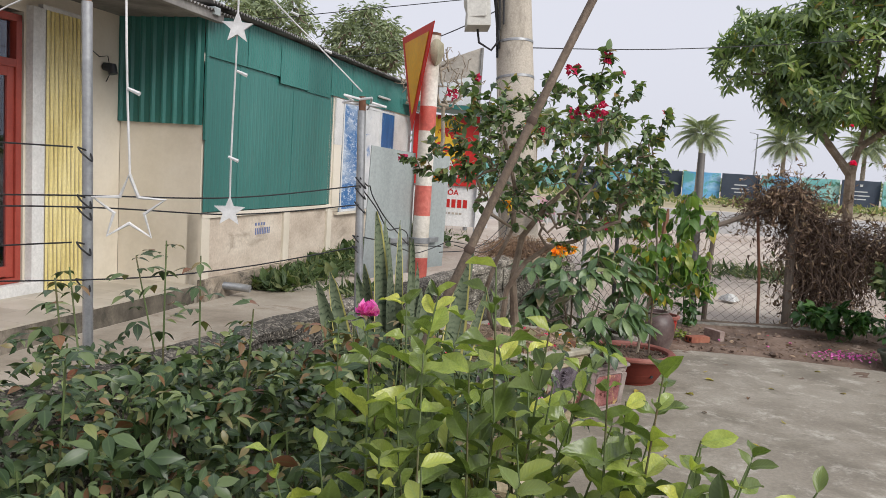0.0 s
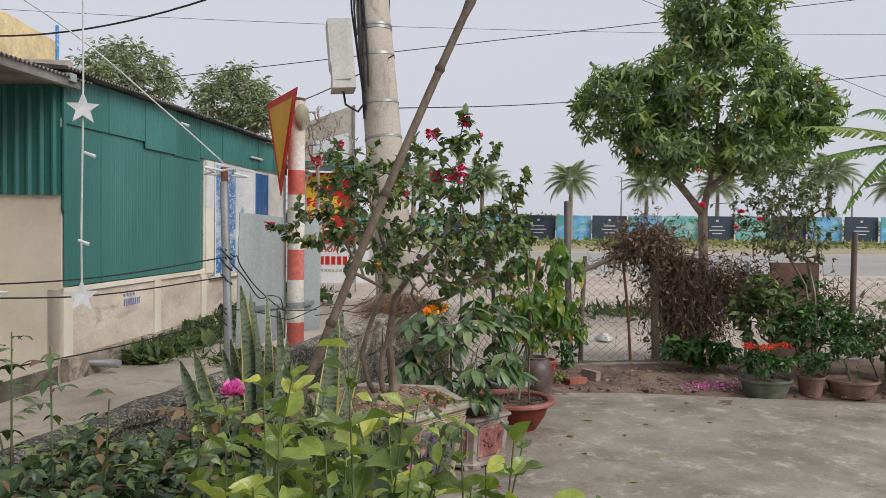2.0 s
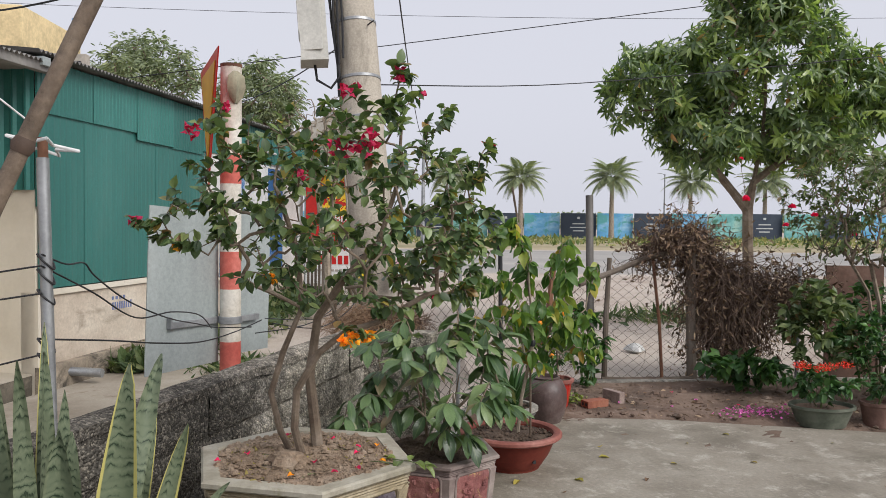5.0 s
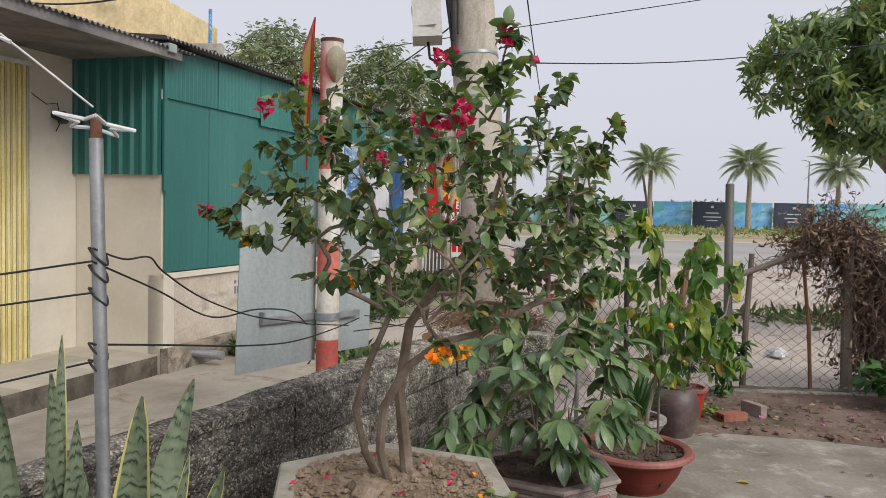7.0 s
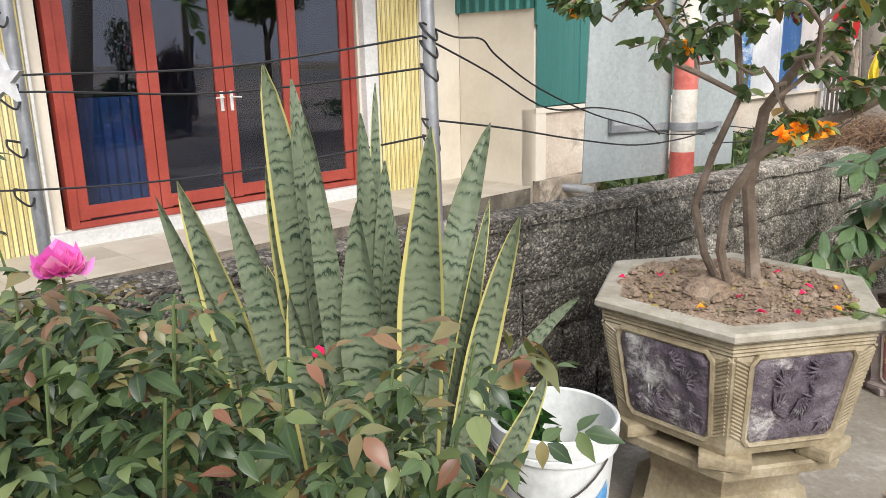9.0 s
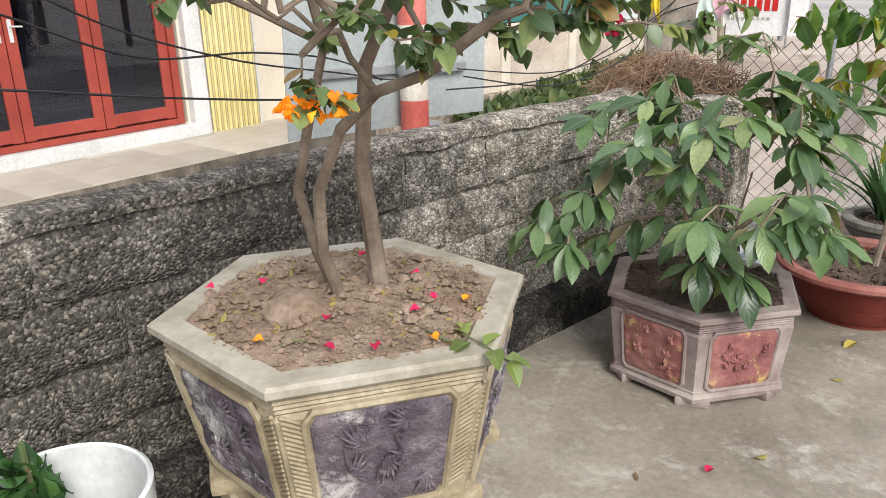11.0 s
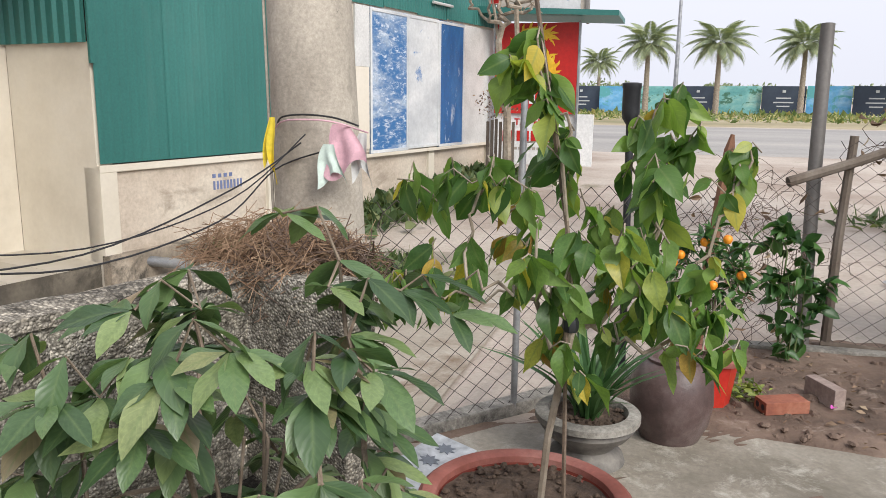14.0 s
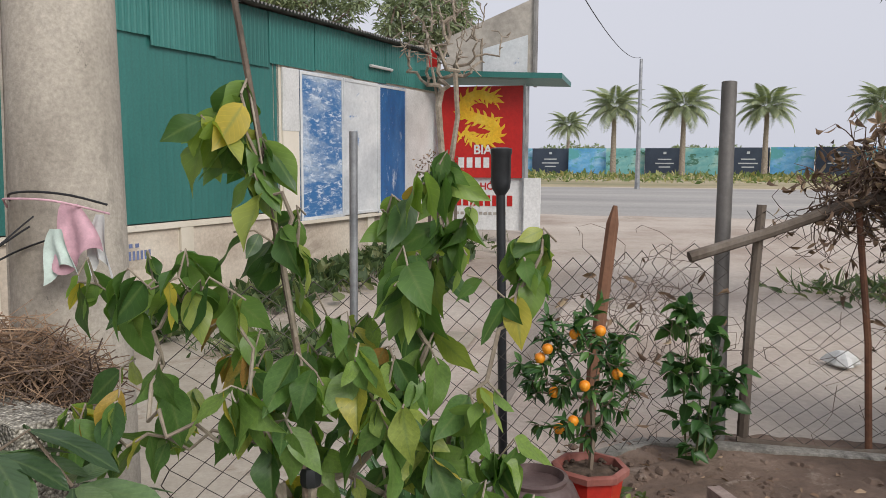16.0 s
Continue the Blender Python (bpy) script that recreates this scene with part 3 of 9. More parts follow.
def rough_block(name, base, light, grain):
    """Rough-cast cement block: gravelly grain, pale and dark patches, black mould thickening towards smaller world y.
    """
    m, nt, b = blank(name, 0.97, 0.0, 0.2)
    n1, n3 = noise_out(nt, 5.0, 6.0, 0.65, "World"), noise_out(nt, 2.3, 8.0, 0.74, "World", None, 0.5)
    n5 = noise_out(nt, 24.0, 4.0, 0.7, "World")
    geo = nt.nodes.new("ShaderNodeNewGeometry")
    vo = node(nt, "ShaderNodeTexVoronoi", Scale=105.0, Randomness=1.0)
    nt.links.new(geo.outputs["Position"], vo.inputs["Vector"])
    sc = nt.nodes.new("ShaderNodeSeparateColor")
    nt.links.new(vo.outputs["Color"], sc.inputs[0])
    c = ramp(nt, n1, [(0.34, tuple(v * 0.6 for v in base)), (0.5, base), (0.66, light)])
    c = mixc(nt, 0.6, c, ramp(nt, sc.outputs[0], [(0.0, (0.3, 0.29, 0.28)), (0.55, (0.95, 0.95, 0.95)), (1.0, (1.75, 1.72, 1.66))]), "MULTIPLY")
    c = mixc(nt, 0.75, c, ramp(nt, vo.outputs["Distance"], [(0.15, (1.15, 1.15, 1.15)), (0.75, (0.35, 0.34, 0.33))]), "MULTIPLY")
    c = mixc(nt, 0.7, c, ramp(nt, n5, [(0.38, (0.4, 0.39, 0.38)), (0.52, (1.05, 1.05, 1.05)), (0.66, (1.35, 1.33, 1.3))]), "MULTIPLY")
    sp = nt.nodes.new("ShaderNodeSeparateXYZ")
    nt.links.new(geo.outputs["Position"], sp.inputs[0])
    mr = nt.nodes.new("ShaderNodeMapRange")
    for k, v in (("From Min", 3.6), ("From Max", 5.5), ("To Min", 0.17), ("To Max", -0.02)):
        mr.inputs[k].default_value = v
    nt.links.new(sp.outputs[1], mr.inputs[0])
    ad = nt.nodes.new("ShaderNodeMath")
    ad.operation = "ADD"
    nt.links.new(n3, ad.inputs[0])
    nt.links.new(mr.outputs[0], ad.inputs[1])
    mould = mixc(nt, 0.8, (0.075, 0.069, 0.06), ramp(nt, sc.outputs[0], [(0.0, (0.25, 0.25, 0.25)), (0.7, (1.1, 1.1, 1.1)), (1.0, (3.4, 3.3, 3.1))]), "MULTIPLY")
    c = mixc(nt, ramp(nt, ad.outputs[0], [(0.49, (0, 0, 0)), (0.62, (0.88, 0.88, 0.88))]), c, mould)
    oi = nt.nodes.new("ShaderNodeObjectInfo")
    c = mixc(nt, 0.5, c, ramp(nt, oi.outputs["Random"], [(0.0, (0.8, 0.8, 0.8)), (1.0, (1.2, 1.2, 1.2))]), "MULTIPLY")
    nt.links.new(c, b.inputs["Base Color"])
    iv = ramp(nt, vo.outputs["Distance"], [(0.0, (1, 1, 1)), (0.8, (0, 0, 0))])
    bump(nt, b, mixc(nt, 0.4, iv, n5), grain, 0.012)
    return m


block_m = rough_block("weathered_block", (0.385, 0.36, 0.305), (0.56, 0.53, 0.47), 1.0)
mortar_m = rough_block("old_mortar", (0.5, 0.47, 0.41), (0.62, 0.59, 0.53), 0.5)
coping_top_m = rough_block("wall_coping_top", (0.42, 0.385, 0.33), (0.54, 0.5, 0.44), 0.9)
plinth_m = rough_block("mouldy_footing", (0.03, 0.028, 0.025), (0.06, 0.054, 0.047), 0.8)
oldsteel_m = surface("weathered_steel", (0.15, 0.14, 0.13), (0.1, 0.09, 0.08), (0.22, 0.21, 0.2), 0.6, metal=0.3, big=3.0, fine=40, grain=0.2, stretch=(1, 1, 0.3))
mould_edge_m = surface("mouldy_step", (0.15, 0.13, 0.1), (0.07, 0.06, 0.048), (0.3, 0.26, 0.21), 0.95, big=1.6, fine=30, grain=0.4, stain=(0.05, 0.045, 0.036), stain_scale=2.2, stain_at=(0.48, 0.66))


# ---- ground ----
WALL_SLOPE = 0.33


def wall_x(y):
    return 0.16 + WALL_SLOPE * (y - 4.66)


def ground_z(x, y):
    """The alley beyond the yard wall lies lower and rises to the road."""
    side = min(max((wall_x(min(y, 9.0)) - 0.05 - x) / 0.5, 0.0), 1.0)
    along = min(max((19.0 - y) / 8.0, 0.0), 1.0)
    side = side * side * (3 - 2 * side)
    return -0.02 - 0.42 * side * along * along * (3 - 2 * along)


def spread(lo, hi, step, far, grow=1.35):
    a = list(np.arange(lo, hi + 1e-6, step))
    s = step
    while a[-1] < far:
        s *= grow
        a.append(a[-1] + s)
    s = step
    while a[0] > -far:
        s *= grow
        a.insert(0, a[0] - s)
    return a


gx, gy = spread(-6.0, 7.0, 0.25, 900.0), spread(-3.0, 20.0, 0.25, 900.0)
gs = Shape()
gs.grid(lambda u, v: (gx[round(u * (len(gx) - 1))], gy[round(v * (len(gy) - 1))],
                      ground_z(gx[round(u * (len(gx) - 1))], gy[round(v * (len(gy) - 1))])
                      + 0.012 * noise.noise(Vector((gx[round(u * (len(gx) - 1))] * 1.1, gy[round(v * (len(gy) - 1))] * 1.1, 0)))),
        len(gx) - 1, len(gy) - 1)
structure("ground", gs, dust_m, "pale dusty bare earth running out to the road", smooth=True)

# yard slab
slab = Shape()
edge = [(0.3, 5.6), (0.72, 6.35), (1.25, 6.95), (1.7, 7.12), (2.08, 7.16), (2.5, 7.14), (2.95, 7.08), (3.75, 6.87), (5.07, 6.6), (7.0, 6.25), (11.0, 5.6)]
edge = [(x + 0.02 * math.sin(9 * x), y + 0.025 * math.sin(7 * x + 1)) for x, y in edge]
outline = edge + [(11.0, -6.0), (-3.6, -6.0)]
n_o = len(outline)
slab.add([(x, y, 0.0) for x, y in outline] + [(x, y, -0.12) for x, y in outline],
         [tuple(reversed(range(n_o)))] + [(i, (i + 1) % n_o, (i + 1) % n_o + n_o, i + n_o) for i in range(n_o)])
structure("floor", slab, yard_m, "stained grey concrete yard floor", "yard floor")

# garden soil strip inside the fence
soil = Shape()


def soil_at(u, v):
    y = 6.2 + 2.5 * v
    x0 = max(0.72 + 0.86 * (y - 6.5), 0.6)
    x = x0 + (10.5 - x0) * u ** 1.3
    y += 0.3 * u - 0.6 * u * (1 - v)
    return (x, y, -0.012 + 0.04 * min(1.0, max(0.0, (y - 7.15 + 0.16 * max(0.0, x - 2.2)) * 6)) + 0.02 * noise.noise(Vector((x * 2.6, y * 2.6, 0))) + 0.012 * noise.noise(Vector((x * 13, y * 13, 5))))


soil.grid(soil_at, 170, 46)
structure("ground_soil", soil, soil_m, "bare reddish-brown garden soil strewn with litter", "soil", smooth=True)

# alley
alley = Shape()
alley.grid(lambda u, v: ((lambda y: (wall_x(min(y, 6.2)) - 0.1 + ((-3.42 + 0.2 * (y - 9.92)) - wall_x(min(y, 6.2)) + 0.1) * u, y,
                                     ground_z(wall_x(min(y, 6.2)) - 0.1 + ((-3.42 + 0.2 * (y - 9.92)) - wall_x(min(y, 6.2)) + 0.1) * u, y) + 0.03))(-5.0 + 17.5 * v)), 10, 60)
structure("pavement_alley", alley, alley_m, "pale concrete alley with damp brown stains", "alley", smooth=True)

# road and verges
road = Shape()
road.grid(lambda u, v: (-260 + 520 * u, 24.5 + 3.0 * u + (21 + 8 * u) * v, -0.08 + 0.1 * min(1.0, 20 * v, 20 * (1 - v)) + 0.03 * math.sin(math.pi * v)), 40, 40)
structure("road", road, asphalt_m, "wide dusty grey asphalt road", smooth=True)
verge = Shape()
verge.grid(lambda u, v: (-260 + 520 * u, 46.5 + 10.5 * u + 30 * v, -0.08 + 0.14 * min(1.0, 16 * v) + 0.15 * v + 0.1 * noise.noise(Vector((u * 70, v * 6, 0)))), 120, 32)
structure("ground_verge", verge, verge_m, "dry grassy verge across the road", "verge", smooth=True)

# ---- low yard wall ----
WL = math.sqrt(1 + WALL_SLOPE ** 2)
WROT = -math.degrees(math.atan(WALL_SLOPE))
wall_root = thing("wall_yard", (wall_x(-1.6), -1.6, 0), "low concrete block wall black with mould", "wall", rz=WROT)
tagged(wall_root, kind="structure")
W_LEN = (5.9 + 1.6) * WL
core = Shape()
core.box(-0.078, W_LEN / 2, 0.2, 0.1, W_LEN - 0.02, 1.36)
part("mortar_core", core, mortar_m, wall_root, smooth=False)
cop = Shape()
cop.grid(lambda u, v: (-0.15 + 0.142 * u + 0.007 * noise.noise(Vector((v * 60, u * 3, 1))), W_LEN * v,
                       0.915 + 0.014 * noise.noise(Vector((v * 35, u * 2, 3))) - 0.02 * (2 * u - 1) ** 2), 4, 160)
cop.grid(lambda u, v: (-0.008 + 0.007 * noise.noise(Vector((v * 60, 3, 1))), W_LEN * v, 0.86 + 0.02 * noise.noise(Vector((v * 45, 7, 3))) + (0.035 + 0.014 * noise.noise(Vector((v * 35, 2, 3))) - 0.02 * noise.noise(Vector((v * 45, 7, 3)))) * u), 2, 160)
cop.grid(lambda u, v: (-0.15 + 0.012 * noise.noise(Vector((v * 60, 0, 1))), W_LEN * v, 0.915 - 0.02 + 0.014 * noise.noise(Vector((v * 35, 0, 3))) - 0.1 * u), 2, 160)
part("coping", cop, coping_top_m, wall_root, "crumbling cement coping", smooth=True)
end_pier = Shape().box(0.155, 7.945, 0.39, 0.56, 0.15, 1.02, 0.02)
part("end_pier", end_pier, block_m, wall_root, "weathered cement end pier", smooth=False)
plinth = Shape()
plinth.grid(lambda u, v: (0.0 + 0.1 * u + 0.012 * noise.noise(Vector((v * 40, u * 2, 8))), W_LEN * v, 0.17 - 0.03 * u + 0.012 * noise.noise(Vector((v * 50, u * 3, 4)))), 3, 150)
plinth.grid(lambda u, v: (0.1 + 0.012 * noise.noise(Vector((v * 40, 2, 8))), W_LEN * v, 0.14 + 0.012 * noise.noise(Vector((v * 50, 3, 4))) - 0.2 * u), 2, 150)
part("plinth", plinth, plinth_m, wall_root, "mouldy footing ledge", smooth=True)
forms = []
for k in range(5):
    b = Shape()
    kx = rng.random() * 50
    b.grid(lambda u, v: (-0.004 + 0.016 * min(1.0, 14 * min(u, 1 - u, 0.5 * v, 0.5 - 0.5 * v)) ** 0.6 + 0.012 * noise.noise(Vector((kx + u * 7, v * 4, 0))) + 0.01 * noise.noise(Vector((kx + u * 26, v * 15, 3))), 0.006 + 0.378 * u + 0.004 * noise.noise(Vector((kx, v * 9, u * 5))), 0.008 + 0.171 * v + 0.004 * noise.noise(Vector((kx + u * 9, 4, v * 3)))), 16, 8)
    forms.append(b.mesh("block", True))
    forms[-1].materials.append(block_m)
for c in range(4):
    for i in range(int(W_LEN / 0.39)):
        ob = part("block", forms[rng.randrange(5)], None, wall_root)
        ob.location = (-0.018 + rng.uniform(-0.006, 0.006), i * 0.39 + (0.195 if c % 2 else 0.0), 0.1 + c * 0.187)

# ---- house and shed beside the alley ----
HOUSE = pose(-3.49, 9.92, 0, 0, 0, -11.3)
house = thing("house", (-3.49, 9.92, 0), "single-storey cream house with red glazed doors", "house", rz=-11.3)
FY0, FY1 = -9.5, 0.0
DY0, DY1, DZ0, DZ1 = -5.09, -1.74, -0.05, 2.98
for (y0, y1, z0, z1) in ((FY0, DY0 - 0.05, -0.5, 3.4), (DY1 + 0.05, FY1, -0.5, 3.4), (DY0 - 0.05, DY1 + 0.05, DZ1 + 0.05, 3.4), (DY0 - 0.05, DY1 + 0.05, -0.5, DZ0)):
    part("wall", Shape().box(-1.36, (y0 + y1) / 2, (z0 + z1) / 2, 0.22, y1 - y0, z1 - z0), cream_m, house, "cream painted plaster", smooth=False)
part("wall", Shape().box(-3.0, FY0, 1.4, 3.4, 0.2, 4.0), cream_m, house, "cream painted plaster", smooth=False)
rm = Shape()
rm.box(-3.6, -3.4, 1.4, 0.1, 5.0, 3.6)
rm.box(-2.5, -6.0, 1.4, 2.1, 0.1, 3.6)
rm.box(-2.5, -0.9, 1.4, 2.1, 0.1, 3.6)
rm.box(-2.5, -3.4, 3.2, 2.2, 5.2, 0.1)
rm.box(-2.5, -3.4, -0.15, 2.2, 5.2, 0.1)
part("room", rm, room_m, house, "room behind the glass, its dimness put into a near-black colour", smooth=False)
sill = Shape()
sill.box(-1.2, (DY0 + DY1) / 2, -0.13, 0.12, DY1 - DY0 + 0.5, 0.15, 0.008)
part("sill", sill, white_m, house, "scuffed white door sill", smooth=False)
fr = Shape()
X0 = -1.3
for y in (DY0 + 0.04, DY1 - 0.04):
    fr.box(X0, y, (DZ0 + DZ1) / 2, 0.14, 0.08, DZ1 - DZ0, 0.006)
fr.box(X0, (DY0 + DY1) / 2, DZ1 - 0.04, 0.14, DY1 - DY0, 0.08, 0.006)
fr.box(X0, (DY0 + DY1) / 2, 2.44, 0.14, DY1 - DY0 - 0.16, 0.09, 0.006)
fr.box(X0, (DY0 + DY1) / 2, DZ0 + 0.03, 0.14, DY1 - DY0 - 0.16, 0.06, 0.006)
me = fr.mesh("door_frame", False)
me.materials.append(redwood_m)
door = part("door_frame", me, redwood_m, house, "red painted timber frame")
LEAF = (DY1 - DY0 - 0.16) / 4
for k in range(4):
    y0 = DY0 + 0.08 + k * LEAF
    lf = Shape()
    for y in (y0 + 0.055, y0 + LEAF - 0.055):
        lf.box(X0 + 0.02, y, 1.21, 0.05, 0.1, 2.38, 0.006)
    for z in (0.09, 2.35):
        lf.box(X0 + 0.02, y0 + LEAF / 2, z, 0.046, LEAF - 0.2, 0.12, 0.006)
    leaf_ob = part("door_leaf", lf, redwood_m, house, smooth=False)
    g = Shape()
    g.box(X0 + 0.02, y0 + LEAF / 2, 1.22, 0.008, LEAF - 0.2, 2.16)
    part("pane", g, glass_m, leaf_ob, "dark reflecting glass", smooth=False).visible_shadow = False
    if k in (1, 2):
        h = Shape()
        yy = y0 + (LEAF - 0.055 if k == 1 else 0.055)
        h.box(X0 + 0.052, yy, 1.02, 0.012, 0.035, 0.2, 0.004)
        h.tube([(X0 + 0.06, yy, 1.06), (X0 + 0.1, yy, 1.06), (X0 + 0.1, yy + (0.09 if k == 2 else -0.09), 1.055)], 0.008, 8)
        part("handle", h, white_m, leaf_ob, "white lever handle")
    g = Shape()
    g.box(X0, y0 + LEAF / 2, 2.7, 0.008, LEAF - 0.06, 0.42)
    part("transom_pane", g, glass_m, house, "dark reflecting glass", smooth=False).visible_shadow = False
    if k:
        mu = Shape()
        mu.box(X0, y0, 2.71, 0.1, 0.06, 0.44, 0.005)
        part("mullion", mu, redwood_m, house, smooth=False)
cu = Shape()
cu.grid(lambda u, v: (-1.75 + 0.03 * math.sin(u * 60), DY0 + 1.0 * u, 0.0 + 1.1 * v), 60, 3)
part("curtain", cu, curtain_m, house, "blue cloth behind the glass")


def shutter(y0, y1):
    j = Shape()
    j.box(-1.19, y0 - 0.05, 1.46, 0.05, 0.05, 3.3, 0.004)
    j.box(-1.19, y1 + 0.02, 1.46, 0.05, 0.025, 3.3, 0.004)
    j.box(-1.19, (y0 + y1) / 2, 3.13, 0.07, y1 - y0 + 0.16, 0.05, 0.004)
    sh = part("shutter_frame", j, white_m, house, "white painted guide rail", smooth=False)
    n = max(6, int((y1 - y0) / 0.035))
    for i in range(n):
        y = y0 + (y1 - y0) * (i + 0.5) / n
        a = 32 if i % 2 else -32
        part("slat", Shape().box(0, 0, 0, 0.006, 0.03, 3.3, 0, pose(-1.17 + 0.004 * (i % 2), y, 1.46, 0, 0, a)), yellow_m, sh, "folded yellow metal slat", smooth=False)


shutter(-1.43, -0.78)
shutter(-5.75, -5.3)
jamb = Shape()
jamb.box(-1.2, -1.58, 1.46, 0.1, 0.16, 3.3, 0.006)
part("door_jamb", jamb, white_m, house, "white door jamb", smooth=False)

porch = Shape()
porch.box(-0.72, -4.75, -0.36, 1.36, 9.5, 0.3)
porch_ob = part("porch_base", porch, mould_edge_m, house, "damp dark porch edge", smooth=False)
tl = Shape()
tl.box(0, 0, 0, 0.49, 0.49, 0.02, 0.002)
tlm = tl.mesh("tile", False)
tlm.materials.append(tile_m)
for i in range(3):
    for k in range(19):
        part("tile", tlm, None, porch_ob, loc=(-0.28 - 0.493 * i + 0.0, -0.25 - 0.493 * k, -0.2))
eave = Shape()
eave.grid(lambda u, v: (-2.2 + 2.45 * u, -9.5 + 9.8 * v, 3.66 - 0.28 * u + 0.018 * math.cos(v * 9.8 / 0.076 * 2 * math.pi)), 4, 780)
part("roof", eave, roof_m, house, "weathered corrugated roof sheet")
ev = Shape()
ev.box(-0.8, -4.7, 3.36, 2.0, 9.4, 0.08)
ev.box(0.16, -4.7, 3.33, 0.1, 9.6, 0.12, 0.01)
part("eave_board", ev, roof_m, house, "dark eave underside", smooth=False)
ins = Shape()
ins.tube([(-1.24, -0.35, 2.62), (-1.12, -0.35, 2.6), (-1.1, -0.35, 2.52)], [0.05, 0.07, 0.06], 10)
part("wall_lamp", ins, black_m, house, "small black wall lamp")
wl = Shape()
wl.tube([(-1.24, -0.75, 2.86), (-1.2, -0.5, 2.72), (-1.18, -0.36, 2.75), (-1.18, -0.3, 2.55), (-1.2, -0.36, 2.42)], 0.006, 5)
part("lamp_cable", wl, wire_m, house, "black flex")

shed = thing("shed", (-3.49, 9.92, 0), "long green corrugated metal shed on a plastered base", "shed", rz=-11.3)
sw = Shape()
SHL = 9.2
sw.box(-0.09, SHL / 2, 0.1, 0.18, SHL, 1.3)
sw.box(-0.62, 0.09, 0.75, 1.25, 0.18, 2.4, 0.004)
part("base_wall", sw, cream_m, shed, "grimy cream plaster base", smooth=False)
# recessed panels, piers and the mouldy plinth step
pr = Shape()
for y in (0.1, 2.55, 4.35, 6.7, 9.05):
    pr.box(0.02, y, 0.17, 0.04, 0.2, 1.2, 0.005)
pr.box(0.02, SHL / 2, 0.74, 0.05, SHL, 0.07, 0.005)
part("pier", pr, cream_m, shed, "cream plaster pier", smooth=False)
for y0, y1 in ((0.22, 2.43), (2.67, 4.23), (4.47, 6.58), (6.82, 8.93)):
    part("recessed_panel", Shape().box(0.004, (y0 + y1) / 2, 0.26, 0.008, y1 - y0, 0.86), grimy_m, shed, "stained recessed plaster panel", smooth=False)
pl = Shape()
pl.box(0.06, SHL / 2, -0.3, 0.12, SHL + 0.02, 0.36, 0.012)
part("plinth", pl, plinth_plaster_m, shed, "mouldy plinth step", smooth=False)
part("drain_pipe", Shape().tube([(0.05, 0.45, -0.24), (0.3, 0.6, -0.27), (0.45, 0.62, -0.28)], 0.055, 12), steel_m, shed, "grey plastic drain pipe")


def ribbed(y0, y1, z0, z1, x, pitch=0.1, depth=0.008, along="y"):
    s = Shape()
    n = max(2, int(abs(y1 - y0) / pitch)) * 6
    prof = [0, 0, 1, 1, 0, 0]

    def pt(u, v):
        k = round(u * n)
        d = x + depth * prof[k % 6]
        w = y0 + (y1 - y0) * u
        zz = z0 + (z1 - z0) * v
        return (d, w, zz) if along == "y" else (w, d, zz)
    s.grid(pt, n, 1)
    return s


for k in range(5):
    y0, y1 = 0.02 + k * 0.87, min(0.02 + (k + 1) * 0.87 + 0.03, 4.32)
    part("wall_sheet", ribbed(y0, y1, 0.79, 2.9, 0.03 + 0.004 * (k % 2), 0.11, 0.0028), green_m, shed, smooth=False)
tops = [2.84, 2.84, 2.74, 2.72, 2.78, 2.8, 2.78, 2.8, 2.8]
for k in range(9):
    y0, y1 = (0.02 + k * 1.02, 0.02 + (k + 1) * 1.02 + 0.02)
    part("upper_sheet", ribbed(y0, min(y1, SHL), tops[k], 3.45, 0.055 + 0.008 * (k % 3), 0.076, 0.008), green_m, shed, smooth=False)
part("end_sheet", ribbed(-1.3, 0.02, 1.94, 3.45, -0.03, 0.15, -0.03, along="x"), green_m, shed, "ribbed green end sheet", smooth=False)
tr = Shape()
tr.box(0.045, 0.0, 2.6, 0.03, 0.05, 1.7)
part("corner_trim", tr, green_m, shed, smooth=False)
fil = Shape()
fil.box(0.01, 6.7, 1.75, 0.04, 5.0, 2.2)
fil.box(0.045, 4.55, 1.3, 0.03, 0.36, 1.2)
part("infill", fil, cream_m, shed, "cream plaster infill", smooth=False)
rf = Shape()
rf.grid(lambda u, v: (-4.5 + 4.75 * u, -0.25 + (SHL + 0.3) * v, 3.95 - 0.47 * u + 0.02 * math.cos(v * (SHL + 0.3) / 0.076 * 2 * math.pi)), 3, 760)
part("roof", rf, roof_m, shed, "corrugated roof edge")
gut = Shape()
gut.box(-0.4, -0.12, 3.38, 1.3, 0.14, 0.1, 0.01)
part("gutter", gut, plate_m, shed, "pale metal gutter end", smooth=False)
back = Shape()
back.box(-4.4, SHL / 2, 1.6, 0.1, SHL, 4.2)
back.box(-2.2, SHL - 0.05, 1.6, 4.3, 0.1, 4.2)
part("back_wall", back, grimy_m, shed, smooth=False)
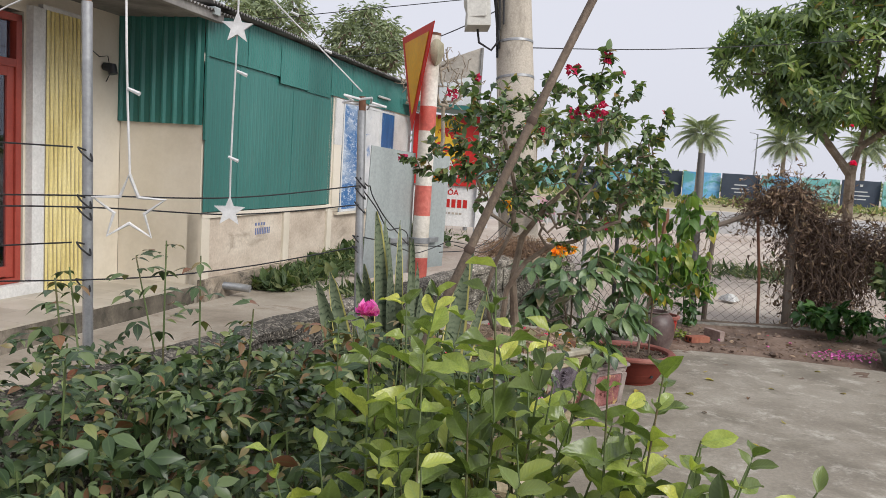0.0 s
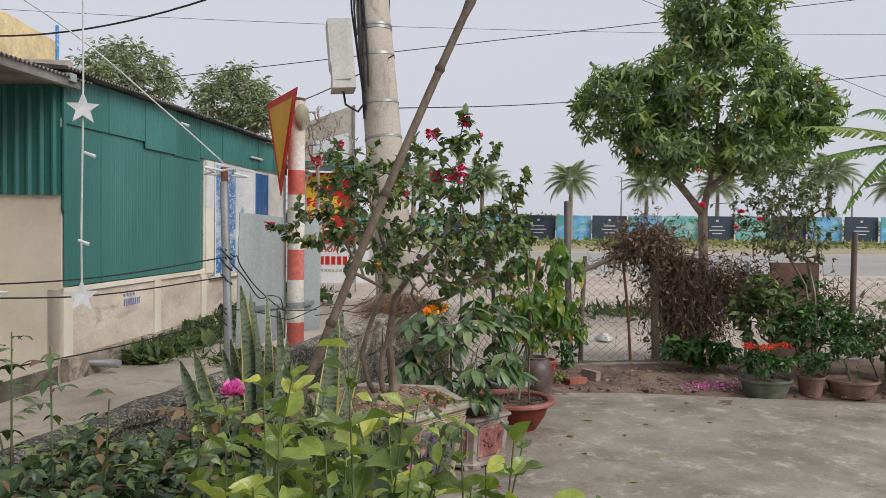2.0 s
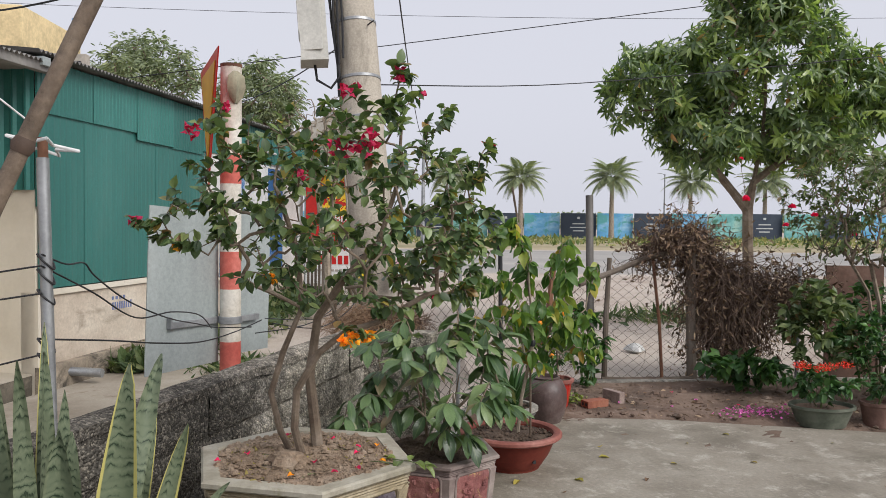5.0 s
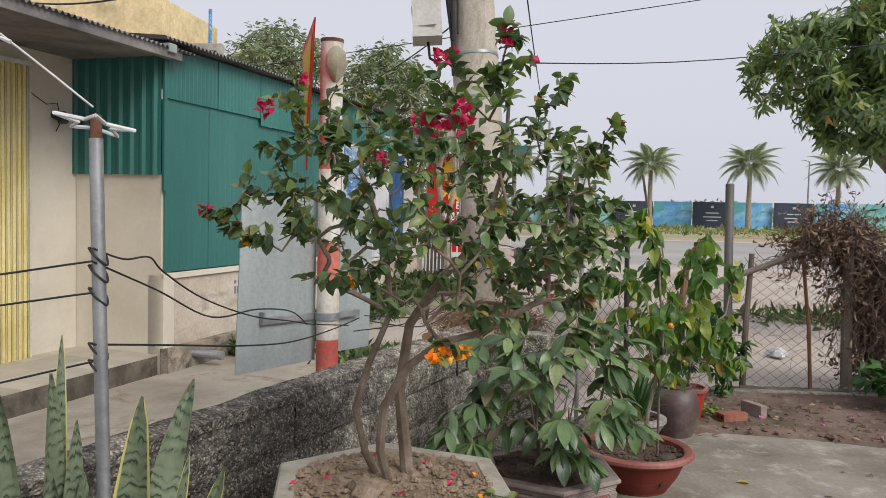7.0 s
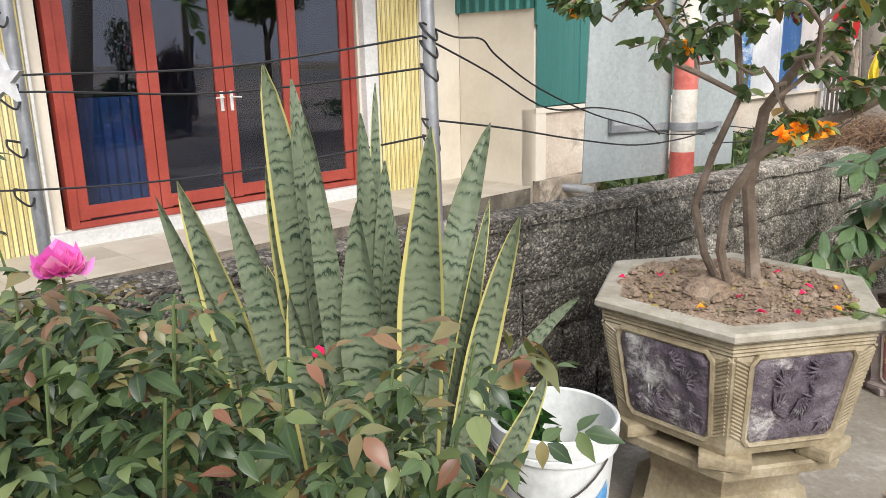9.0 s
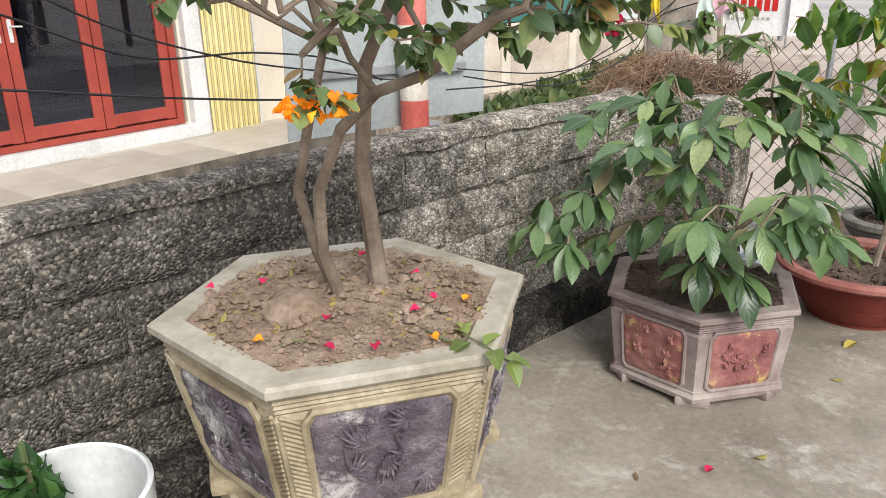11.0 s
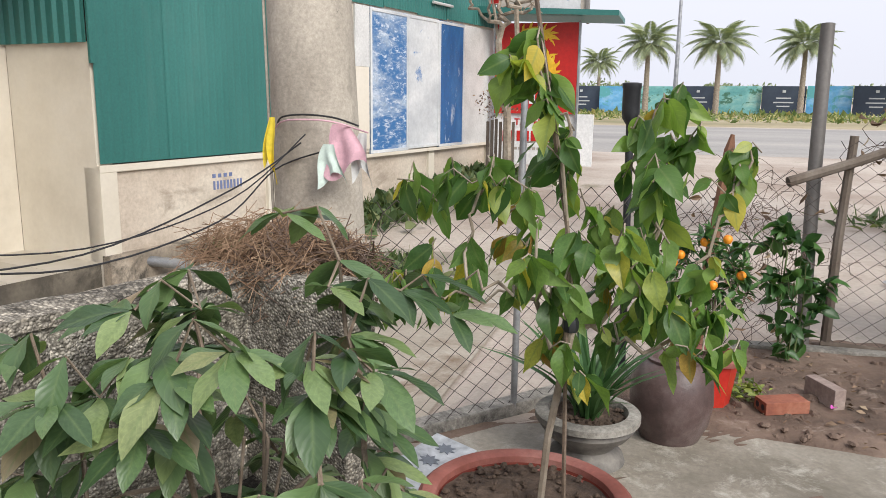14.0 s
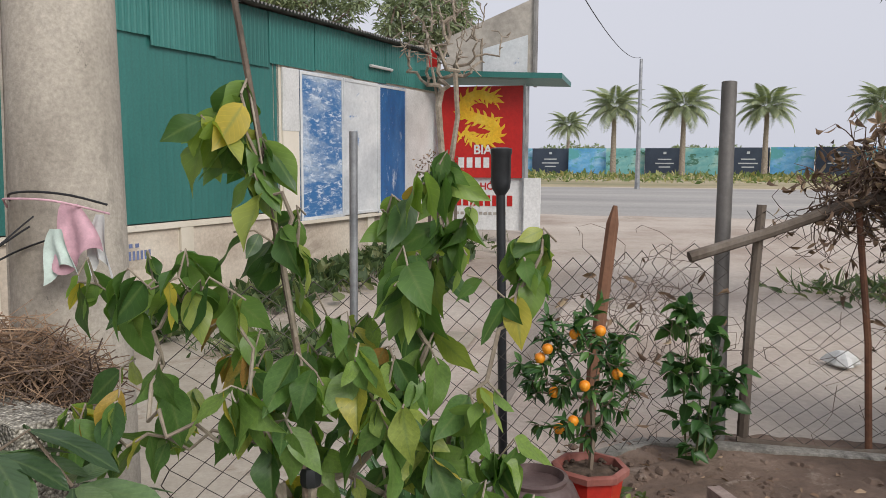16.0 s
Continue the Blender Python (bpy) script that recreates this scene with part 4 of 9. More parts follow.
# old panels let into the far half of the front
for y0, y1, m, z0 in ((4.36, 4.75, white_m, 1.9), (4.75, 5.85, fadedpanel_m, 0.62), (5.85, 6.9, whitepanel_m, 0.64), (6.9, 7.85, bluepanel_m, 0.62), (7.85, 9.15, white_m, 0.6)):
    s = Shape()
    s.box(0.05, (y0 + y1) / 2, (z0 + 2.76) / 2, 0.03, y1 - y0 - 0.02, 2.76 - z0, 0.004)
    pn = part("panel", s, m, shed, "scraped blue and white painted door panel" if m is not white_m else "white sheet", smooth=False)
    if m is not white_m:
        e = Shape()
        for yy in (y0 + 0.025, y1 - 0.025):
            e.box(0.069, yy, (z0 + 2.76) / 2, 0.012, 0.045, 2.74 - z0, 0.003)
        for zz in (z0 + 0.03, 2.73):
            e.box(0.069, (y0 + y1) / 2, zz, 0.012, y1 - y0 - 0.1, 0.045, 0.003)
        part("panel_edging", e, whitepanel_m, pn, "pale painted edging strip", smooth=False)
s = Shape()
s.box(0.06, 6.9, 0.6, 0.06, 4.6, 0.05, 0.004)
part("panel_rail", s, cream_m, shed, smooth=False)
lamp = Shape()
lamp.tube([(0.1, 6.6, 3.02), (0.1, 7.3, 3.02)], 0.025, 8)
part("tube_lamp", lamp, white_m, shed, "unlit white tube lamp")
# stencilled notice, plain bars
ink_m = surface("stencil_ink", (0.16, 0.2, 0.36), rough=0.9, big=9, fine=30, grain=0.0)
for row, (z, h, n) in enumerate(((0.55, 0.045, 4), (0.44, 0.1, 9))):
    for i in range(n):
        part("stencil_bar", Shape().box(0.011, 1.55 + i * (0.055 if row else 0.09), z, 0.004, 0.03 if row else 0.05, h), ink_m, shed, smooth=False)


# ---- posts, pole and signs ----
pole = thing("utility_pole", (0.68, 6.27, 0), "round tapered concrete utility pole with steel bands", "utility pole")
pole.matrix_basis = pose(0.68, 6.27, 0, -6.3, -5.1, 0)
ps = Shape()
ps.lathe([(0.178 - 0.0085 * z, z) for z in (-0.4, 0.0, 1.0, 2.0, 3.0, 4.0, 6.0, 8.5)], 40)
part("shaft", ps, poleconc_m, pole, "mottled grey concrete shaft")
for z in (2.38, 2.68, 3.1, 3.33, 3.36):
    r = 0.178 - 0.0085 * z
    part("band", Shape().lathe([(r + 0.001, z - 0.012), (r + 0.005, z - 0.01), (r + 0.005, z + 0.01), (r + 0.001, z + 0.012)], 40), steel_m, pole, "shiny steel band")
bs = Shape()
bs.poly([(-0.1, 0.0), (0.1, 0.0), (0.1, 0.6), (-0.1, 0.6), (-0.1, 0.22), (-0.085, 0.16)], 0.2, pose(-0.31, -0.08, 2.8, 0, 0, 8))
bx = part("meter_box", bs, boxgrey_m, pole, "grey plastic meter box", smooth=False)
part("box_door", Shape().box(-0.31, -0.186, 3.12, 0.16, 0.012, 0.5, 0.004, None), boxgrey_m, bx, smooth=False)
for k in range(5):
    a = radians(205 + 9 * k)
    r0 = 0.17
    part("cable", Shape().tube([((r0 + 0.012) * math.cos(a) * (1.0 + 0.12 * math.sin(z * 4 + k)), (r0 + 0.012) * math.sin(a) * (1.0 + 0.12 * math.sin(z * 4 + k)), z) for z in (2.55 + 0.07 * k, 2.8, 3.1, 3.5, 3.9, 4.4, 5.0)], 0.009, 6), wire_m, pole, "black cable")
part("cable_loop", Shape().tube([(-0.31, -0.05, 2.8), (-0.3, -0.08, 2.68), (-0.2, -0.12, 2.6), (-0.13, -0.13, 2.68), (-0.14, -0.12, 2.9)], 0.01, 6), wire_m, pole, "black cable loop")
part("seam", Shape().tube([(0.178 * math.cos(3.7) - 0.004, 0.178 * math.sin(3.7), 0.2), (0.166 * math.cos(3.7) - 0.003, 0.166 * math.sin(3.7), 2.3)], 0.006, 5), poleconc_m, pole)


LAMP_TOP = (1.68, 48.0, 7.1)


def wire(name, a, b, sag, r, mat, label, n=24, wob=0.0):
    a, b = Vector(a), Vector(b)
    s = Shape()
    s.tube([a.lerp(b, i / n) + Vector((0, 0, -4 * sag * (i / n) * (1 - i / n))) + rdir() * wob for i in range(n + 1)], r, 5)
    return tagged(part(name, s, mat), label, "cable")


wire("overhead_cable", (-24, 22, 2.9), (34, 22, 11.4), 0.0, 0.012, wire_m, "black overhead cable against the sky")
wire("overhead_cable", (-24, 24, 8.3), (36, 24, 9.2), 0.9, 0.007, wire_m, "thin overhead cable against the sky")
wire("overhead_cable", (4.0, 22, 9.8), (24, 22, 3.0), 0.0, 0.009, wire_m, "black overhead cable running down behind the tree")
wire("overhead_cable", (0.55, 6.4, 4.2), (-5.2, 9.6, 3.9), 0.45, 0.01, wire_m, "black overhead cable strung to the house")
wire("overhead_cable", (0.55, 6.4, 3.05), (-3.0, 14.0, 3.6), 0.3, 0.006, wire_m, "thin cable strung towards the shed")
wire("overhead_cable", (0.5, 6.7, 5.0), LAMP_TOP, 1.0, 0.012, wire_m, "black cable strung across the road")

sp = thing("road_sign", (-0.13, 4.98, -0.4), "red and white banded sign post with old sign plates", "road sign")
bands = [(0.0, 0.95, 1), (0.95, 1.36, 0), (1.36, 1.64, 1), (1.64, 1.84, 0), (1.84, 2.2, 1), (2.2, 2.36, 0), (2.36, 2.83, 1)]
bandred = surface("band_red", (0.55, 0.13, 0.1), (0.45, 0.09, 0.07), (0.62, 0.22, 0.18), 0.6, big=5, fine=40, grain=0.1)
bandwhite = surface("band_white", (0.66, 0.62, 0.55), (0.5, 0.45, 0.37), (0.74, 0.71, 0.65), 0.6, big=5, fine=40, grain=0.1, stain=(0.3, 0.15, 0.08), stain_scale=9, stain_at=(0.66, 0.72))
for z0, z1, w in bands:
    part("band", Shape().lathe([(0.055, z0), (0.055, z1)], 24), bandwhite if w else bandred, sp, "faded white paint band" if w else "faded red paint band")
part("cap", Shape().lathe([(0.056, 2.815), (0.057, 2.832), (0.04, 2.834), (0.001, 2.834)], 20), rust_m, sp, "rusty cap")
tri = [(-0.37, 0.0), (0.37, 0.0), (0.0, -0.64)]
tri_in = [(-0.28, -0.05), (0.28, -0.05), (0.0, -0.535)]
mt = pose(-0.09, -0.1, 2.83, 0, 0, -69)
tp = part("triangle_plate", Shape().poly(tri, 0.006, mt), signred_m, sp, "red-bordered yellow triangular plate", smooth=False)
part("triangle_face", Shape().poly(tri_in, 0.004, mt @ Matrix.Translation((0, -0.006, 0))), signyellow_m, tp, "weathered yellow face", smooth=False)
part("rag", Shape().lathe([(0.01, 2.62), (0.032, 2.65), (0.042, 2.7), (0.036, 2.76), (0.01, 2.79)], 11, 0.03, -0.045, 0.25), surface("old_rag", (0.3, 0.28, 0.2), rough=0.95, big=9, fine=40, grain=0.5), sp, "weathered rag tied round the post")
PLATE = pose(-0.052, 0.034, 1.69, 0, 0, 57)
part("sign_plate", Shape().poly([(-0.5, -0.45), (-0.03, -0.44), (-0.03, 0.36), (-0.47, 0.385)], 0.006, PLATE), plate_m, sp, "bare grey back of a metal plate", smooth=False)
part("sign_plate", Shape().poly([(0.02, -0.42), (0.36, -0.42), (0.38, 0.36), (0.02, 0.36)], 0.006, PLATE @ Matrix.Translation((0, 0.012, 0))), plate_m, sp, "bare grey back of a metal plate", smooth=False)
br = Shape()
br.box(-0.2, -0.012, -0.215, 0.34, 0.02, 0.034, 0.003, PLATE)
br.box(0.15, -0.012, -0.225, 0.22, 0.02, 0.034, 0.003, PLATE)
br.box(-0.365, -0.02, -0.2, 0.012, 0.03, 0.06, 0.003, PLATE)
part("bracket", br, steel_m, sp, "steel fixing bracket", smooth=False)
part("clamp", Shape().lathe([(0.056, 1.455), (0.062, 1.458), (0.062, 1.492), (0.056, 1.495)], 20), steel_m, sp, "steel clamp round the post")


def steel_post(x, y, top, lean, label):
    t = thing("steel_post", (x, y, -0.1), label, "post")
    part("tube", Shape().tube([(lean[0] * -0.0, 0, 0), (lean[0], lean[1], top + 0.1)], 0.018, 14), steel_m, t)
    part("rusty_end", Shape().tube([(lean[0] * 0.97, lean[1] * 0.97, top + 0.09), (lean[0], lean[1], top + 0.16)], 0.015, 10), rust_m, t, "rusted open end")
    return t


steel_post(-0.204, 3.13, 1.78, (-0.064, 0.03), "grey steel tube post tied with cables")
steel_post(-1.09, 2.5, 2.05, (-0.04, 0.0), "grey steel tube post tied with cables")


def loop(name, pts, r, mat, label):
    P = [Vector(p) for p in pts]
    out = []
    for i in range(len(P) - 1):
        a, b, c, d = P[max(i - 1, 0)], P[i], P[i + 1], P[min(i + 2, len(P) - 1)]
        for k in range(6):
            t = k / 6
            out.append(0.5 * ((2 * b) + (c - a) * t + (2 * a - 5 * b + 4 * c - d) * t * t + (3 * b - a - 3 * c + d) * t ** 3))
    out.append(P[-1])
    return tagged(part(name, Shape().tube(out, r, 6), mat), label, "cable")


LP, GP = (-1.11, 2.47), (-0.255, 3.155)
for z, z2, sg in ((1.385, 1.462, 0.03), (1.345, 1.38, 0.035), (1.09, 1.2, 0.03)):
    loop("garden_cable", [(LP[0] - 2.2, LP[1] - 0.55, z + 0.05), (LP[0] - 1.0, LP[1] - 0.25, z - 0.03), (LP[0], LP[1] - 0.03, z), ((LP[0] + GP[0]) / 2, (LP[1] + GP[1]) / 2, (z + z2) / 2 - sg), (GP[0], GP[1] - 0.03, z2)], 0.003, wire_m, "black cable stretched between garden posts")
for z, sg in ((1.55, 0.0), (1.22, 0.08)):
    loop("garden_cable", [(LP[0] - 2.2, LP[1] - 0.55, z - sg), (LP[0] - 1.0, LP[1] - 0.25, z - sg), (LP[0] - 0.03, LP[1] - 0.03, z)], 0.003, wire_m, "black cable ending at the garden post")
for X, Y, zs in ((GP[0], GP[1], (1.495, 1.45, 1.39, 1.245, 1.2)), (LP[0], LP[1], (1.55, 1.385, 1.345, 1.22, 1.09))):
    for z in zs:
        loop("cable_tie", [(X - 0.021, Y - 0.015, z), (X, Y - 0.023, z - 0.02), (X + 0.022, Y + 0.0, z - 0.045), (X + 0.0, Y + 0.023, z - 0.015), (X - 0.021, Y - 0.015, z)], 0.0032, wire_m, "black cable wound round the post")
loop("garden_cable", [(GP[0], GP[1] - 0.03, 1.495), (-0.24, 3.25, 1.46), (-0.255, 3.42, 1.455), (-0.25, 3.5, 1.405), (-0.22, 3.72, 1.3), (-0.19, 4.1, 1.19), (-0.2, 4.6, 1.1), (-0.17, 4.85, 1.05), (0.02, 4.8, 1.06)], 0.003, wire_m, "black cable hanging to the sign post")
loop("garden_cable", [(GP[0], GP[1] - 0.03, 1.46), (-0.22, 3.4, 1.36), (-0.2, 3.746, 1.234), (-0.19, 4.15, 1.21), (-0.18, 4.55, 1.15), (-0.2, 4.86, 1.045)], 0.003, wire_m, "black cable hanging to the sign post")
loop("garden_cable", [(GP[0], GP[1] - 0.03, 1.245), (-0.16, 3.4, 1.2), (-0.12, 3.8, 1.13), (-0.1, 4.3, 1.06), (-0.04, 4.7, 1.05), (0.06, 4.85, 1.09)], 0.003, wire_m, "black cable hanging to the sign post")
loop("garden_cable", [(0.1, 4.95, 1.06), (0.3, 5.4, 0.98), (0.45, 5.9, 1.05), (0.5, 6.2, 1.2), (0.68, 6.22, 1.27)], 0.003, wire_m, "black cable looped to the pole")
loop("garden_cable", [(0.05, 5.0, 1.08), (0.3, 5.45, 1.03), (0.47, 5.95, 1.12), (0.62, 6.21, 1.33)], 0.0025, wire_m, "black cable looped to the pole")
loop("garden_cable", [(0.0, 5.0, 1.0), (0.25, 5.5, 1.0), (0.45, 6.0, 1.15), (0.6, 6.215, 1.3)], 0.003, wire_m, "black cable looped to the pole")

loop("overhead_cable", [(0.45, 6.55, 2.62), (2.6, 8.9, 3.1), (6.365, 9.0, 3.526), (14, 9.6, 4.5)], 0.005, wire_m, "black overhead cable strung from the pole")

# bamboo pole leaning over the bed
bp = thing("bamboo_pole", (-0.329, 1.534, 0), "weathered bamboo pole leaning over the bed", "pole")
pb = Shape()
A, B = Vector((0, 0, 0)), Vector((1.2, 0.31, 2.8))
pts, rr = [], []
for i in range(81):
    t = i / 80
    d = abs((t * 9) % 1.0 - 0.5)
    pts.append(A.lerp(B, t) + Vector((0.012 * math.sin(7 * t), 0.01 * math.sin(5 * t + 1), 0)))
    rr.append(0.0115 - 0.002 * t + (0.0035 if d > 0.47 else 0.0))
pb.tube(pts, rr, 10)
part("culm", pb, bamboo_m, bp)
nodebark_m = surface("bamboo_node", (0.09, 0.06, 0.045), rough=0.8, big=9, fine=40, grain=0.4)
for i in range(1, 10):
    k = min(80, int(80 * (i - 0.5 + 0.06 * math.sin(i * 5)) / 9))
    ax = (pts[min(k + 1, 80)] - pts[k - 1]).normalized()
    part("node", Shape().tube([pts[k] - ax * 0.009, pts[k], pts[k] + ax * 0.009], [rr[k] + 0.0006, rr[k] + 0.0035, rr[k] + 0.0006], 10), nodebark_m, bp)


# ---- pots ----
def ring_pot(corners, profile, ph=0.0):
    s = Shape()
    s.lathe(profile, corners, ph=ph)
    return s


def hex_pot(name, x, y, z, ph, R, rb, H, trim, rim_m, panel_m, label):
    """A six-sided pot: body, moulded rim, relief panels, carved feet and soil."""
    t = thing(name, (x, y, z), label, "plant pot", rz=math.degrees(ph))
    f = 0.1 * H
    neck = [(R * (0.93 + 0.004 * q + (0.012 if q % 2 else 0.0)), H * (0.825 + 0.0135 * q)) for q in range(8)]
    body = Shape().lathe([(rb * 0.55, f), (rb, f), (rb * 1.02, f + 0.02), (rb + (R - rb) * 0.75, H * 0.8)] + neck + [(R * 0.945, H * 0.935)], 6)
    b = part("body", body, trim, t, smooth=False)
    part("rim", Shape().lathe([(R * 0.9, H * 0.93), (R * 1.0, H * 0.935), (R * 1.015, H * 0.95), (R * 1.015, H * 0.985), (R * 0.995, H), (R * 0.85, H), (R * 0.84, H * 0.985), (R * 0.8, H * 0.8)], 6), rim_m, t, "thick moulded rim", smooth=False)
    for k in range(6):
        a = math.pi / 3 * k + math.pi / 6
        m = Matrix.Rotation(a, 4, "Z")
        c30 = math.cos(math.pi / 6)

        def at(uu, zz, off):
            r = rb * 1.02 + (R * 0.96 - rb * 1.02) * min(max((zz - f - 0.02) / (H * 0.86 - f - 0.02), 0), 1.0)
            return m @ Vector((r * c30 + off, uu, zz))

        def half(zz):
            r = rb * 1.02 + (R * 0.96 - rb * 1.02) * (zz - f - 0.02) / (H * 0.86 - f - 0.02)
            return r * 0.5 * 0.7
        p = Shape()
        z0, z1 = f + 0.1 * H, H * 0.81

        def pane(u, v):
            zz = z0 + (z1 - z0) * v
            w = half(zz)
            cut = 0.12 * w * max(0.0, abs(v - 0.5) * 2 - 0.8) * 5
            uu = (2 * u - 1) * (w - cut)
            edge_d = min(u, 1 - u, v, 1 - v)
            rel = 0.0 if edge_d < 0.04 else 0.02 * R * 2 * (abs(noise.noise(Vector((u * 5 + 3 * k, v * 5, R * 9)))) + 0.5 * abs(noise.noise(Vector((u * 13 + k, v * 13, 2)))))
            return at(uu, zz, 0.004 + rel)
        p.grid(pane, 22, 18)
        for spray in range(6 if R > 0.4 else 9):
            cu, cv = rng.uniform(-0.7, 0.7), rng.uniform(0.15, 0.85)
            a0 = rng.uniform(0, 6.28)
            for q in range(8):
                ang = a0 + (q - 3.5) * 0.32
                ln = rng.uniform(0.1, 0.24) * (1.0 if R > 0.4 else 0.5)
                row = []
                for st in (0.0, 0.5, 1.0):
                    vv = min(max(cv + ln * st * math.sin(ang) * 1.3, 0.05), 0.95)
                    zz = z0 + (z1 - z0) * vv
                    uu = min(max(cu + ln * st * math.cos(ang) * 1.6, -0.93), 0.93)
                    row.append(at(uu * half(zz), zz, 0.012 + 0.012 * R * math.sin(math.pi * st)))
                p.tube(row, [0.0016, 0.0048 * R / 0.4, 0.001], 5)
        part("relief_panel", p, panel_m, t, "worn relief panel")
        fr = []
        for v, u in ((0, 0.06), (0, 0.94), (0.08, 1), (0.92, 1), (1, 0.94), (1, 0.06), (0.92, 0), (0.08, 0), (0, 0.06)):
            zz = z0 + (z1 - z0) * (v * 1.06 - 0.03)
            fr.append(at((2 * u - 1) * half(zz) * 1.06, zz, 0.003))
        part("panel_frame", Shape().tube(fr, 0.008 * R / 0.4, 6), trim, t)
        if R > 0.4:
            for q in range(20):
                zz = f + 0.05 + (H * 0.8 - f - 0.05) * q / 20
                for sgn in (1, -1):
                    w = half(zz) / 0.7
                    part("carved_notch", Shape().tube([at(sgn * (w * 0.77), zz, 0.001), at(sgn * (w * 0.97), zz + 0.022, 0.001)], 0.0042, 5), trim, t)
        ft = Shape()
        a2 = math.pi / 3 * k
        ft.box(0, 0, f / 2, 0.09 * R / 0.4, 0.13 * R / 0.4, f, 0.012, Matrix.Rotation(a2, 4, "Z") @ Matrix.Translation((rb * 0.88, 0, 0)))
        part("foot", ft, trim, t, smooth=False)
    sl = Shape()
    sl.grid(lambda u, v: ((lambda r, a: (r * math.cos(a), r * math.sin(a), H * 0.955 + 0.03 * (1 - (r / R) ** 2) + 0.012 * noise.noise(Vector((r * 30 * math.cos(a), r * 30 * math.sin(a), R)))))(
        v * R * 0.86 * math.cos(math.pi / 6) / max(math.cos(((u * 2 * math.pi) % (math.pi / 3)) - math.pi / 6), 0.1), u * 2 * math.pi)), 60, 14)
    part("soil", sl, potsoil_m if R > 0.4 else darksoil_m, t, "dry crumbly soil")
    if R < 0.4:
        part("foot_plinth", Shape().lathe([(0.3, 0.022), (0.335, 0.022), (0.34, 0.04), (0.325, 0.05), (0.325, 0.06), (0.31, 0.07)], 6), trim, t, smooth=False)
    cl = Shape()
    for i in range(2200 if R > 0.4 else 600):
        a, r = rng.uniform(0, 6.28), R * 0.78 * math.sqrt(rng.random())
        q = rng.uniform(0.002, 0.007) * (2.6 if rng.random() < 0.09 else 1.0)
        cl.lathe([(q * 0.4, -q * 0.3), (q, q * 0.2), (q * 0.5, q * 0.8)], 5, r * math.cos(a), r * math.sin(a), 0.0, rng.random() * 6)
        for j in range(15):
            vx = cl.v[-1 - j]
            cl.v[-1 - j] = (vx[0], vx[1], vx[2] + H * 0.96 + 0.03 * (1 - (r / R) ** 2))
    tagged(part("crumbled_earth", cl, potsoil_m if R > 0.4 else darksoil_m, t), kind="stuff")
    return t


PH1 = math.atan2(3.271 - 3.66, 0.548 - 0.446)
pot1 = hex_pot("bonsai_pot", 0.446, 3.66, 0.33, PH1, 0.418, 0.335, 0.41, potbeige_m, potrim_m, potpurple_m, "large beige six-sided pot with purple-grey relief panels")
st = thing("pot_stand", (0.446, 3.66, 0), "low beige cement stand under the big pot", "stand", rz=math.degrees(PH1))
part("top", Shape().lathe([(0.22, 0.292), (0.335, 0.296), (0.34, 0.324), (0.33, 0.33), (0.02, 0.33)], 6), potbeige_m, st, smooth=False)
part("base", Shape().lathe([(0.29, 0.0), (0.3, 0.05), (0.25, 0.09), (0.23, 0.19), (0.25, 0.295)], 6), potbeige_m, st, "carved base", smooth=False)
PH2 = math.atan2(-0.98, 0.17)
pot2 = hex_pot("hexagonal_pot", 0.985, 5.1, 0.0, PH2, 0.36, 0.315, 0.345, pinktrim_m, pinktrim_m, pinkpot_m, "six-sided grey pot with faded pink relief panels")


def round_pot(name, x, y, z, prof, mat, rim, label, soil_z, soil_r, segs=48, category="plant pot"):
    t = thing(name, (x, y, z), label, category)
    part("body", Shape().lathe(prof, segs), mat, t)
    if rim:
        part("rim", Shape().lathe(rim[0], segs), rim[1], t, "rounded rim")
    if soil_r:
        sl = Shape()
        sl.grid(lambda u, v: (soil_r * v * math.cos(u * 6.2832), soil_r * v * math.sin(u * 6.2832), soil_z + 0.015 * (1 - v * v) + 0.012 * noise.noise(Vector((30 * v * math.cos(u * 6.2832) * soil_r, 30 * v * math.sin(u * 6.2832) * soil_r, x)))), 36, 9)
        part("soil", sl, darksoil_m, t, "dry crumbly soil")
        cb = Shape()
        for i in range(int(2200 * soil_r * soil_r)):
            a, r = rng.uniform(0, 6.28), soil_r * 0.95 * math.sqrt(rng.random())
            q = rng.uniform(0.004, 0.016)
            cb.lathe([(q * 0.4, -q * 0.3 + soil_z + 0.012), (q, q * 0.2 + soil_z + 0.012), (q * 0.5, q * 0.8 + soil_z + 0.012)], 5, r * math.cos(a), r * math.sin(a), 0.0, rng.random() * 6)
        tagged(part("crumbled_earth", cb, darksoil_m, t), kind="stuff")
    return t


redpot = round_pot("terracotta_bowl", 1.513, 5.9, 0, [(0.185, 0.0), (0.195, 0.0), (0.2, 0.017), (0.207, 0.021), (0.213, 0.03), (0.258, 0.1), (0.29, 0.178), (0.3, 0.208), (0.282, 0.208), (0.25, 0.085)], terracotta_m,
                   ([(0.292, 0.198), (0.328, 0.201), (0.342, 0.212), (0.342, 0.227), (0.328, 0.238), (0.297, 0.238), (0.285, 0.229), (0.277, 0.17)], terrarim_m), "wide terracotta bowl planter with a faded rim", 0.198, 0.285)
for a in (-1.05, 0.6, 2.4):
    part("drain_hole", Shape().tube([(0.236 * math.cos(a), 0.236 * math.sin(a), 0.085), (0.257 * math.cos(a), 0.257 * math.sin(a), 0.083)], 0.013, 10), black_m, redpot)
